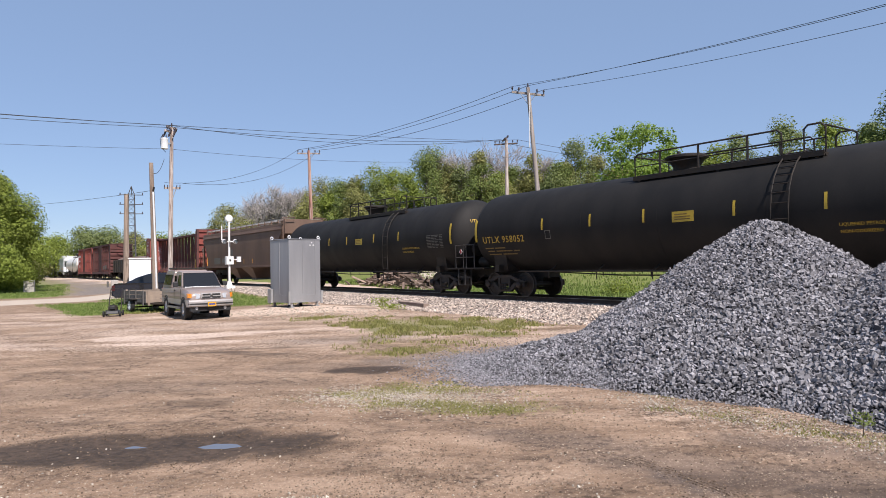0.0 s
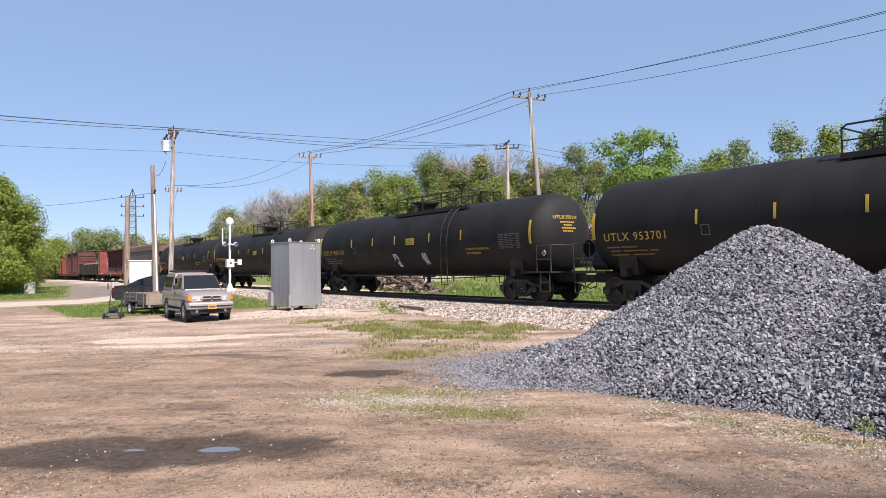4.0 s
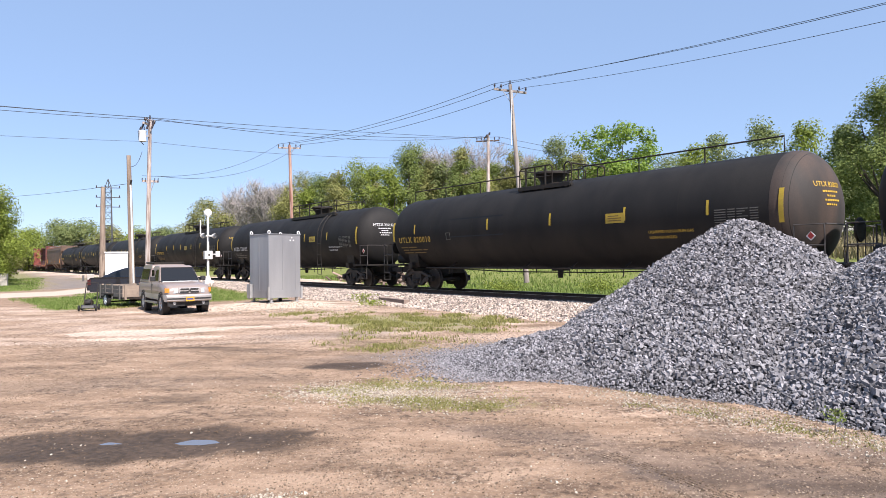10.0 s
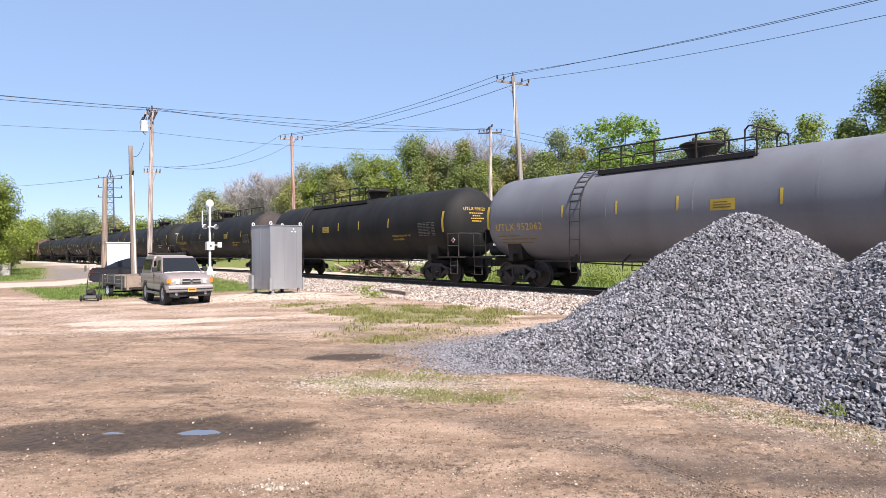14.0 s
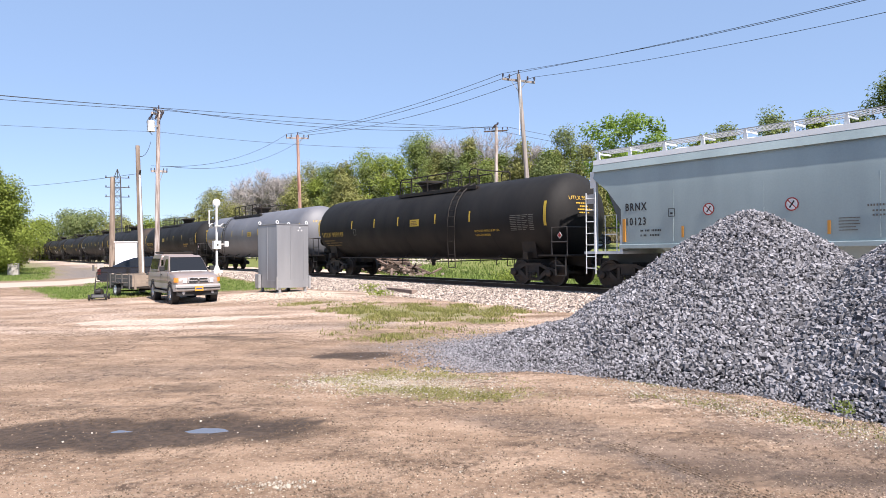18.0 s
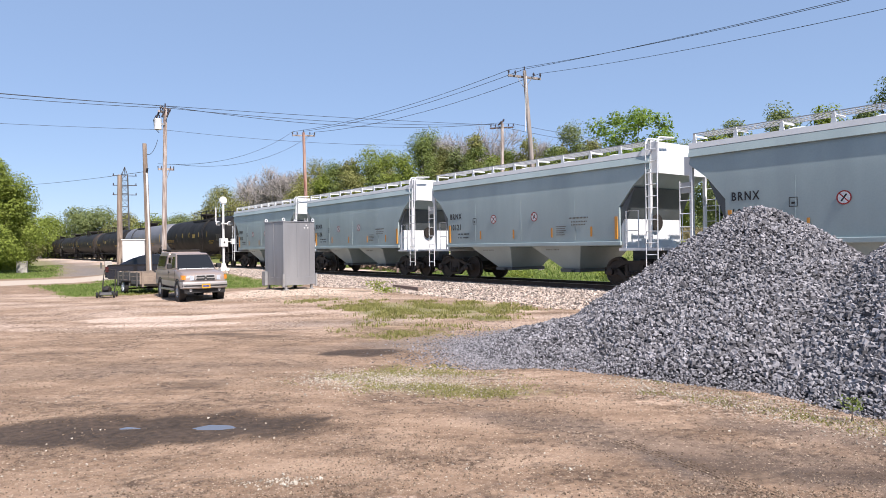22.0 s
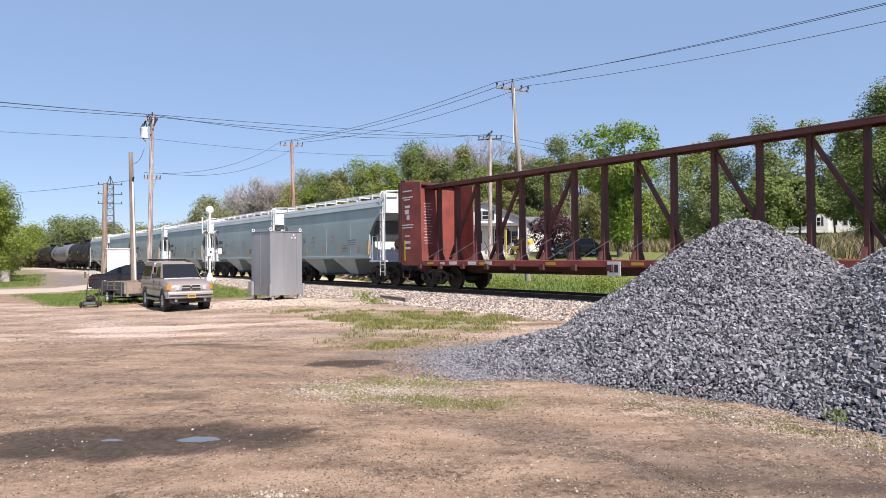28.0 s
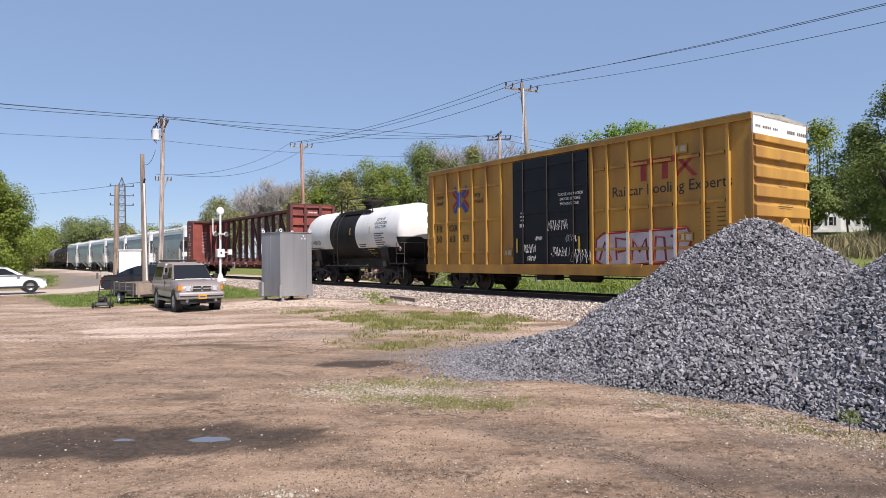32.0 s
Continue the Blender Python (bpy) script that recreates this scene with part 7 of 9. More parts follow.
def build_pickup():
    x, y = place_uv(15.35, -11.3)
    c = thing("pickup_truck", at_ground(x - 0.10, y + 0.03, TRACK_DEG + 179.5) @ Matrix.Diagonal((0.84, 0.84, 0.975, 1.0)), "faded tan pickup truck with a matching bed cap", "pickup truck")
    P = M["truck_paint"]
    hw = 0.86

    def girth(x, w, top, low):
        half = [(w * 0.95, low), (w, low + 0.1), (w, top - 0.2), (w * 0.985, top - 0.09), (w * 0.93, top - 0.025), (w * 0.8, top), (w * 0.4, top + 0.018)]
        return [(x, -y, z) for y, z in half] + [(x, y, z) for y, z in half[::-1]]
    part("body", Shape().loft([girth(*k) for k in ((-2.32, 0.80, 1.04, 0.52), (-2.27, 0.86, 1.08, 0.48), (-0.62, hw, 1.09, 0.48), (0.75, hw, 1.10, 0.48), (1.05, hw, 1.09, 0.48), (1.5, hw, 1.055, 0.48), (1.85, 0.85, 1.01, 0.49), (2.08, 0.835, 0.955, 0.5), (2.19, 0.80, 0.89, 0.54), (2.23, 0.76, 0.82, 0.58))]), P, c, smooth=0.7)
    for sd in (-0.42, 0.42):
        part("hood_crease", Shape().prism([(1.0, 1.10), (2.0, 0.985), (2.0, 1.0), (1.0, 1.12)], sd - 0.015, sd + 0.015), P, c)
    part("cab", Shape().loft([[(-0.62, q * 0.80, 1.06), (1.02, q * 0.80, 1.06), (0.46, q * 0.67, 1.58), (0.25, q * 0.62, 1.655), (-0.5, q * 0.62, 1.66), (-0.62, q * 0.66, 1.58)] for q in (-1, -0.93, 0.93, 1)]), P, c, smooth=0.6, bevel=0.03)
    part("bed_cap", Shape().loft([[(-2.28, q * 0.82, 1.06), (-0.62, q * 0.82, 1.06), (-0.64, q * 0.70, 1.62), (-0.75, q * 0.64, 1.70), (-2.1, q * 0.64, 1.70), (-2.2, q * 0.68, 1.6)] for q in (-1, 1)]), P, c, "tan fibreglass bed cap", smooth=0.4, bevel=0.03)
    part("windscreen", Shape().loft([[(1.00 + d, -0.735, 1.10), (1.00 + d, 0.735, 1.10), (0.485 + d, 0.61, 1.565), (0.485 + d, -0.61, 1.565)] for d in (-0.01, 0.012)]), M["glass_dark"], c, "dark sloping windscreen")
    part("windscreen_frame", Shape().path([(1.02, -0.745, 1.085), (0.49, -0.625, 1.585), (0.49, 0.625, 1.585), (1.02, 0.745, 1.085), (1.02, -0.745, 1.085)], 0.014, 5), M["plastic"], c)
    part("cowl", Shape().path([(1.04, -0.70, 1.098), (1.075, -0.3, 1.108), (1.075, 0.3, 1.108), (1.04, 0.70, 1.098)], 0.014, 6), M["hopper_white"], c, "pale cowl strip under the windscreen")
    for s in (-1, 1):
        def side(z):
            return s * (0.80 + (0.66 - 0.80) * (z - 1.06) / 0.5 + 0.004)
        part("side_window", Shape().add([(0.72, side(1.13), 1.13), (0.02, side(1.13), 1.13), (0.02, side(1.52), 1.52), (0.40, side(1.52), 1.52)], [(0, 1, 2, 3)]).add([(0.72, side(1.13) - s * 0.012, 1.13), (0.02, side(1.13) - s * 0.012, 1.13), (0.02, side(1.52) - s * 0.012, 1.52), (0.40, side(1.52) - s * 0.012, 1.52)], [(3, 2, 1, 0)]), M["glass_dark"], c)
        part("rear_quarter_window", Shape().box(-0.5, -0.12, min(side(1.3), side(1.3) - s * 0.05), max(side(1.3), side(1.3) + s * 0.02), 1.14, 1.5), M["glass_dark"], c)
        part("cap_window", Shape().loft([[(-2.0, s * 0.80, 1.16), (-0.8, s * 0.80, 1.16), (-0.8, s * 0.716, 1.54), (-2.0, s * 0.716, 1.54)], [(-2.0, s * 0.83, 1.16), (-0.8, s * 0.83, 1.16), (-0.8, s * 0.746, 1.54), (-2.0, s * 0.746, 1.54)]]), M["glass_dark"], c, "dark side window of the cap")
        part("lower_panel", Shape().box(-2.25, 2.1, min(s * hw, s * (hw + 0.012)), max(s * hw, s * (hw + 0.012)), 0.52, 0.68), M["truck_lower"], c, "greyer lower two-tone paint")
        part("running_board", Shape().box(-0.75, 0.85, min(s * 0.82, s * 0.98), max(s * 0.82, s * 0.98), 0.36, 0.42), M["alloy"], c)
        part("mirror", Shape().box(0.62, 0.78, min(s * 0.9, s * 1.08), max(s * 0.9, s * 1.08), 1.12, 1.28), M["plastic"], c, bevel=0.02)
        part("door_handle", Shape().box(-0.02, 0.14, min(s * 0.86, s * 0.885), max(s * 0.86, s * 0.885), 0.96, 1.0), M["plastic"], c)
        part("door_seam", Shape().box(-0.06, -0.05, min(s * 0.855, s * 0.864), max(s * 0.855, s * 0.864), 0.6, 1.08).box(0.98, 0.99, min(s * 0.855, s * 0.864), max(s * 0.855, s * 0.864), 0.6, 1.05), M["plastic"], c)
        part("headlight", Shape().loft([[(2.10, q * s, z0), (2.10, q * s, z1), (2.235 - 0.10 * (q > 0.6), q * s, z1 - 0.02), (2.25 - 0.08 * (q > 0.6), q * s, z0)] for q, z0, z1 in ((0.44, 0.74, 0.90), (0.56, 0.73, 0.915), (0.70, 0.73, 0.92))]), M["lens"], c, "clear headlight")
        part("turn_signal", Shape().loft([[(1.95, q * s, 0.755), (1.95, q * s, 0.91), (2.235 - k, q * s, 0.90), (2.245 - k, q * s, 0.755)] for q, k in ((0.75, 0.015), (0.80, 0.04), (0.875, 0.12))]), M["amber"], c, "amber corner lamp")
        part("tail_light", Shape().box(-2.32, -2.28, min(s * 0.66, s * 0.84), max(s * 0.66, s * 0.84), 0.72, 1.02), M["mark_red"], c)
        for wx in (-1.42, 1.42):
            part("wheel_arch", Shape().lathe([(s * (hw - 0.25), 0.41), (s * (hw + 0.018), 0.41), (s * (hw + 0.018), 0.37), (s * (hw - 0.25), 0.37)], 28, "y", (wx, 0, 0.37), caps=False), M["plastic"], c)
            wheel_part(c, wx, s * 0.77, 0.36, 0.22, "alloy", s)
    part("grille", Shape().loft([[(2.16, -y, z) for y, z in ((0.43, 0.72), (0.45, 0.80), (0.40, 0.92))] + [(2.16, y, z) for y, z in ((0.40, 0.92), (0.45, 0.80), (0.43, 0.72))], [(2.265, -y, z) for y, z in ((0.41, 0.73), (0.43, 0.80), (0.38, 0.905))] + [(2.265, y, z) for y, z in ((0.38, 0.905), (0.43, 0.80), (0.41, 0.73))]]), M["truck_lower"], c, "bright silver grille surround", bevel=0.012)
    for z, wd in ((0.765, 0.37), (0.86, 0.35)):
        for q in (-1, 1):
            part("grille_slot", Shape().prism([(q * 0.035, z - 0.03), (q * (wd - 0.03), z - 0.03), (q * wd, z), (q * (wd - 0.03), z + 0.03), (q * 0.035, z + 0.03)], 2.262, 2.27, "x"), M["plastic"], c, "dark grille slot")
    part("grille_badge", Shape().lathe([(2.264, 0.05), (2.285, 0.04)], 18, "x", (0, 0, 0.815)), M["chrome"], c)
    part("front_bumper", Shape().loft([[(2.02, -0.9, z), (2.26 + k, -0.85, z), (2.34 + k, -0.5, z), (2.35 + k, 0, z), (2.34 + k, 0.5, z), (2.26 + k, 0.85, z), (2.02, 0.9, z)] for z, k in ((0.45, -0.04), (0.49, 0.0), (0.63, 0.0), (0.68, -0.05))]), M["truck_lower"], c, "dull silver bumper", smooth=0.6)
    part("bumper_strip", Shape().loft([[(2.20, -0.87, z), (2.285, -0.83, z), (2.362, -0.5, z), (2.372, 0, z), (2.362, 0.5, z), (2.285, 0.83, z), (2.20, 0.87, z), (2.2, 0, z)] for z in (0.535, 0.575)]), M["plastic"], c, "black rubbing strip")
    part("air_dam", Shape().box(2.0, 2.2, -0.78, 0.78, 0.3, 0.46), M["plastic"], c)
    for q in (-0.55, 0.55):
        part("fog_lamp", Shape().lathe([(2.16, 0.0), (2.16, 0.06), (2.21, 0.055), (2.215, 0.0)], 12, "x", (0, q, 0.4)), M["lens"], c)
    part("front_plate", Shape().box(2.372, 2.382, -0.17, 0.15, 0.46, 0.61), M["plate"], c, "orange and blue number plate")
    part("plate_bars", Shape().box(2.383, 2.386, -0.13, 0.11, 0.51, 0.56), M["mark_blue"], c)
    part("rear_bumper", Shape().box(-2.42, -2.28, -0.82, 0.82, 0.45, 0.6), M["chrome"], c, bevel=0.02)
    for k in (-0.5, 0.5):
        part("wiper", Shape().rod((0.97, k - 0.3, 1.11), (0.86, k + 0.28, 1.19), 0.012, None, 5), M["plastic"], c)
    part("underbody", Shape().box(-2.0, 1.9, -0.6, 0.6, 0.28, 0.56), M["plastic"], c)
    part("roof_rack", Shape().rod((-2.0, -0.6, 1.76), (-0.7, -0.6, 1.76), 0.03).rod((-2.0, 0.6, 1.76), (-0.7, 0.6, 1.76), 0.03).box(-1.95, -1.85, -0.6, 0.6, 1.72, 1.78).box(-0.95, -0.85, -0.6, 0.6, 1.72, 1.78), M["steel_black"], c)


def build_trailer():
    x, y = place_uv(20.0, -11.8)
    t = thing("utility_trailer", at_ground(x, y, TRACK_DEG + 8, -0.1), "small wooden utility trailer, side boards coloured dark as if shaded", "trailer")
    hx, hy = 1.2, 0.72
    part("bed_frame", Shape().box(-hx, hx, -hy, hy, 0.42, 0.5), M["steel_black"], t)
    # dark side boards and pale end boards: shaded and lit faces by colour
    for k in range(3):
        z = 0.5 + k * 0.15
        for y0 in (-hy, hy):
            part("side_board", Shape().box(-hx, hx, y0 - 0.015, y0 + 0.015, z + 0.006, z + 0.146), M["board_grey_shade"], t)
        for x0 in (-hx, hx):
            part("end_board", Shape().box(x0 - 0.015, x0 + 0.015, -hy, hy, z + 0.006, z + 0.146), M["board"], t)
    for y0 in (-hy - 0.04, hy + 0.04):
        for x0 in (-1.0, -0.2, 0.55, 1.12):
            part("stake", Shape().box(x0 - 0.04, x0 + 0.04, y0 - 0.02, y0 + 0.02, 0.4, 0.98), M["board_grey_shade"], t)
    for x0 in (-hx - 0.04, hx + 0.04):
        for y0 in (-0.62, 0.62):
            part("stake", Shape().box(x0 - 0.02, x0 + 0.02, y0 - 0.04, y0 + 0.04, 0.4, 0.98), M["board"], t)
    for s in (-1, 1):
        wheel_part(t, 0.1, s * (hy + 0.12), 0.28, 0.14, "hopper_white", s).matrix_basis.translation.z += 0.1
        part("mudguard", Shape().box(-0.3, 0.5, s * (hy + 0.12) - 0.1, s * (hy + 0.12) + 0.1, 0.6, 0.63), M["steel_black"], t)
    part("axle", Shape().rod((0.1, -hy, 0.3), (0.1, hy, 0.3), 0.03), M["steel_black"], t)
    part("drawbar", Shape().rod((-hx, -0.4, 0.44), (-hx - 0.75, 0, 0.44), 0.035).rod((-hx, 0.4, 0.44), (-hx - 0.75, 0, 0.44), 0.035), M["steel_black"], t)
    part("jack_stand", Shape().rod((-hx - 0.6, 0, 0.45), (-hx - 0.6, 0, 0.1), 0.03), M["steel_black"], t)


def passenger_car(name, m, label, paint, roofline, length, hw, wheel_r, category="car"):
    """roofline: side outline of the glass house (x, z) from rear to front; lower body follows length."""
    c = thing(name, m, label, category)
    L = length / 2
    belt = roofline[0][1]
    low = [(-L, 0.45), (-L - 0.02, belt - 0.25), (-L + 0.1, belt - 0.02), (roofline[0][0], belt), (roofline[-1][0], belt), (L - 0.35, belt - 0.16), (L - 0.04, belt - 0.3), (L, 0.5), (L - 0.12, 0.28), (-L + 0.15, 0.28)]
    part("body", Shape().loft([[(p[0], s * hw * k, p[1]) for p in low] for s, k in ((-1, 0.93), (-1, 1.0), (1, 1.0), (1, 0.93))]), paint, c, smooth=0.5)
    part("cabin", Shape().loft([[(p[0], s * hw * (0.96 - 0.16 * (p[1] - belt) / 0.5), p[1]) for p in roofline] for s in (-1, 1)]), paint, c, smooth=0.5)
    def inset(f, lift):
        cx = sum(p[0] for p in roofline) / len(roofline)
        cz = belt + 0.27
        return [(cx + (p[0] - cx) * f, cz + (p[1] - cz) * f + lift) for p in roofline]
    for s in (-1, 1):
        q = inset(0.84, -0.01)
        part("side_glass", Shape().loft([[(p[0], s * hw * (0.96 - 0.16 * (p[1] - belt) / 0.5) + s * d, p[1]) for p in q] for d in (-0.02, 0.006)]), M["glass_dark"], c)
        mid = (roofline[0][0] + roofline[-1][0]) / 2
        part("door_pillar", Shape().rod((mid, s * hw * 0.965, belt), (mid - 0.05, s * hw * 0.82, belt + 0.46), 0.03, None, 6), paint, c)
        part("door_handle", Shape().box(mid - 0.35, mid - 0.18, min(s * hw, s * (hw + 0.02)), max(s * hw, s * (hw + 0.02)), belt - 0.16, belt - 0.12), paint, c)
        part("mirror", Shape().box(roofline[-1][0] - 0.35, roofline[-1][0] - 0.18, min(s * hw * 0.98, s * (hw + 0.16)), max(s * hw * 0.98, s * (hw + 0.16)), belt + 0.02, belt + 0.15), paint, c, bevel=0.02)
        part("headlight", Shape().box(L - 0.22, L + 0.0, min(s * hw * 0.55, s * hw * 0.94), max(s * hw * 0.55, s * hw * 0.94), belt - 0.42, belt - 0.25), M["lens"], c, bevel=0.02)
        part("tail_light", Shape().box(-L - 0.02, -L + 0.12, min(s * hw * 0.6, s * hw * 0.97), max(s * hw * 0.6, s * hw * 0.97), belt - 0.35, belt - 0.1), M["tail_red"], c)
        part("sill_trim", Shape().box(-L + 0.4, L - 0.4, min(s * hw * 0.99, s * (hw + 0.012)), max(s * hw * 0.99, s * (hw + 0.012)), 0.3, 0.42), M["plastic"], c)
        for wx in (-L * 0.60, L * 0.62):
            part("wheel_arch", Shape().lathe([(s * (hw - 0.25), wheel_r * 1.16), (s * (hw + 0.012), wheel_r * 1.16), (s * (hw + 0.012), wheel_r * 1.03), (s * (hw - 0.25), wheel_r * 1.03)], 28, "y", (wx, 0, wheel_r), caps=False), M["plastic"], c)
            wheel_part(c, wx, s * (hw - 0.1), wheel_r, 0.22, "alloy", s)
    a, b = roofline[-1], roofline[-2]
    part("windscreen", Shape().loft([[(a[0] - 0.03 + d, -hw * 0.82, a[1] + 0.05), (a[0] - 0.03 + d, hw * 0.82, a[1] + 0.05), (b[0] + 0.05 + d, hw * 0.7, b[1] - 0.05), (b[0] + 0.05 + d, -hw * 0.7, b[1] - 0.05)] for d in (0.0, 0.025)]), M["glass_dark"], c)
    a, b = roofline[0], roofline[1]
    part("rear_window", Shape().loft([[(a[0] + 0.03 - d, -hw * 0.78, a[1] + 0.06), (a[0] + 0.03 - d, hw * 0.78, a[1] + 0.06), (b[0] - 0.03 - d, hw * 0.68, b[1] - 0.06), (b[0] - 0.03 - d, -hw * 0.68, b[1] - 0.06)] for d in (0.0, 0.025)]), M["glass_dark"], c)
    part("grille", Shape().box(L - 0.04, L + 0.015, -hw * 0.5, hw * 0.5, belt - 0.42, belt - 0.28), M["plastic"], c)
    part("front_bumper", Shape().box(L - 0.12, L + 0.05, -hw * 0.9, hw * 0.9, 0.34, 0.54), paint, c, bevel=0.03)
    part("rear_bumper", Shape().box(-L - 0.06, -L + 0.12, -hw * 0.9, hw * 0.9, 0.36, 0.58), paint, c, bevel=0.03)
    return c


def build_cars():
    x, y = -14.45, 32.3
    passenger_car("sedan_car", at_ground(x, y, 12, 0.06), "dark navy blue sedan parked behind the trailer", M["navy_paint"], [(-1.7, 0.98), (-1.2, 1.24), (-0.72, 1.40), (-0.2, 1.45), (0.3, 1.43), (0.65, 1.30), (1.25, 0.97)], 4.6, 0.88, 0.33)
    global SUV
    SUV = passenger_car("suv_car", pose(*on_track(33.6, -20.0, 0.12), 0, 0, TRACK_DEG - 90) @ Matrix.Scale(0.81, 4), "white sport utility vehicle with alloy wheels", M["suv_white"], [(-2.3, 1.12), (-2.05, 1.60), (-1.4, 1.68), (0.25, 1.64), (1.1, 1.14)], 4.85, 0.93, 0.38)
    for k in (-0.62, 0.62):
        part("roof_rail", Shape().path([(-1.7, k, 1.66), (-1.6, k, 1.73), (0.0, k, 1.70), (0.1, k, 1.63)], 0.025), M["plastic"], SUV)
    x, y = 11.0, 54.0
    passenger_car("hatchback_car", at_ground(x, y, 178), "dark teal car parked on the lawn by the house", M["navy_paint"], [(-1.7, 0.92), (-1.2, 1.42), (0.3, 1.45), (1.2, 0.93)], 4.3, 0.87, 0.33)


def build_mower():
    x, y = -12.7, 23.9
    m = thing("lawn_mower", at_ground(x, y, -72) @ Matrix.Scale(0.86, 4), "black push lawn mower with a tubular handle", "lawn mower")
    part("deck", Shape().loft([[(-0.34, -0.26, 0.1), (0.36, -0.26, 0.1), (0.36, 0.26, 0.1), (-0.34, 0.26, 0.1)], [(-0.3, -0.22, 0.24), (0.3, -0.22, 0.24), (0.3, 0.22, 0.24), (-0.3, 0.22, 0.24)]]), M["mower_red"], m, bevel=0.03)
    part("engine", Shape().box(-0.17, 0.17, -0.15, 0.15, 0.24, 0.38).lathe([(0.38, 0.15), (0.46, 0.13), (0.48, 0.0)], 18, "z"), M["steel_black"], m, smooth=0.5)
    part("air_filter", Shape().box(0.12, 0.26, -0.1, 0.1, 0.3, 0.42), M["plastic"], m, bevel=0.02)
    for wx in (-0.3, 0.3):
        for s in (-1, 1):
            w = part("wheel", Shape().lathe([(-0.03, 0.06), (-0.03, 0.12), (0.03, 0.12), (0.03, 0.06)], 20, "y"), M["tyre"], m, at=pose(wx, s * 0.32, 0.12))
            part("hub", Shape().lathe([(-0.025, 0.0), (-0.028, 0.07), (0.028, 0.07), (0.025, 0.0)], 16, "y"), M["hopper_white"], w, "pale wheel hub")
    part("handle", Shape().path([(-0.3, -0.24, 0.22), (-0.58, -0.24, 0.75), (-0.76, -0.22, 1.14), (-0.76, 0.22, 1.14), (-0.58, 0.24, 0.75), (-0.3, 0.24, 0.22)], 0.024, 8).rod((-0.58, -0.24, 0.75), (-0.58, 0.24, 0.75), 0.014), M["steel_black"], m)
    part("control_cable", Shape().path([(-0.84, 0.2, 1.0), (-0.6, 0.2, 0.66), (-0.2, 0.1, 0.36)], 0.008, 5), M["plastic"], m)


def build_small_items():
    x, y = -20.25, 41.4
    b = thing("signal_bungalow", at_ground(x, y, 24) @ Matrix.Scale(0.82, 4), "small plain white metal equipment shed by the crossing", "shed")
    part("body", Shape().box(-0.76, 0.76, -0.8, 0.8, 0.1, 2.6), M["white_paint"], b, bevel=0.015)
    part("roof", Shape().box(-0.82, 0.82, -0.87, 0.87, 2.6, 2.67), M["white_paint"], b)
    part("door", Shape().box(-0.45, 0.4, -0.815, -0.8, 0.2, 2.3), M["white_paint"], b)
    part("vent", Shape().box(-0.2, 0.1, -0.825, -0.815, 1.6, 1.8), M["hopper_white"], b)
    part("door_handle", Shape().box(0.24, 0.28, -0.84, -0.815, 1.0, 1.18), M["steel_black"], b)
    part("skid", Shape().box(-0.9, 0.9, -0.7, -0.55, -0.1, 0.1).box(-0.9, 0.9, 0.55, 0.7, -0.1, 0.1), M["board_grey_shade"], b)
    x, y = -35.3, 53.3
    c = thing("concrete_block_stack", at_ground(x, y, 25), "two stacked weathered concrete blocks in the grass", "concrete block")
    part("block", Shape().box(-0.38, 0.38, -0.3, 0.3, -0.05, 0.5), M["concrete"], c, bevel=0.03)
    part("block", Shape().box(-0.36, 0.38, -0.3, 0.28, 0.51, 1.0), M["concrete"], c, bevel=0.03)
    x, y = -30.9, 58.0
    c = thing("concrete_block_stack", at_ground(x, y, 30), "rough concrete block and short wooden post beside the gravel lane", "concrete block")
    part("block", Shape().box(-0.1, 0.48, -0.28, 0.28, -0.05, 0.6), M["concrete"], c, bevel=0.04)
    part("post", Shape().box(-0.45, -0.28, -0.09, 0.09, -0.1, 0.5), M["board_grey_shade"], c)
    # loose boards on the dirt beside the cabinet
    for k, (bx, by, turn, ln) in enumerate(((-3.9, 24.9, 12, 1.5), (-3.0, 26.0, -18, 1.2), (-2.4, 24.6, 35, 0.9), (-4.5, 26.1, 5, 1.0))):
        bd = part("plank", Shape().box(-ln / 2, ln / 2, -0.09, 0.09, 0.0, 0.035), M["board"], None, at=at_ground(bx, by, turn, 0.005), bevel=0.006)
        tagged(bd, "weathered loose board lying flat on pale gravel", "plank", "loose boards beside the cabinet")
    tie = part("old_railway_tie", Shape().box(-1.2, 1.2, -0.11, 0.11, 0.0, 0.16), M["scrap_pale"], None, at=at_ground(-1.9, 26.6, TRACK_DEG - 8, -0.02), bevel=0.012)
    tagged(tie, "old grey wooden tie dropped beside the ballast", "railway tie")
    # rubble and scrap timber beyond the rails
    rnd = random.Random(21)
    heap = thing("scrap_pile", pose(0, 0, 0), "heap of broken timber and rusty scrap in the grass", "scrap pile")
    for k in range(190):
        u, n = rnd.gauss(30.2, 2.6), rnd.gauss(6.4, 0.8)
        if not 25.0 < u < 34.6:
            continue
        p = on_track(u, n)
        h = 1.15 * math.exp(-((u - 30.2) / 3.8) ** 2 - ((n - 6.4) / 1.3) ** 2) + 0.05
        z = ground_z(p.x, p.y) + rnd.uniform(0.02, h)
        w, t, l = rnd.uniform(0.06, 0.2), rnd.uniform(0.05, 0.16), rnd.uniform(0.4, 1.7)
        part("scrap_piece", Shape().box(-l / 2, l / 2, -w / 2, w / 2, -t / 2, t / 2), M["scrap_pale"] if k % 3 == 0 else M["scrap"], heap, at=pose(p.x, p.y, z, rnd.uniform(-25, 25), rnd.uniform(-25, 25), rnd.uniform(0, 360)))


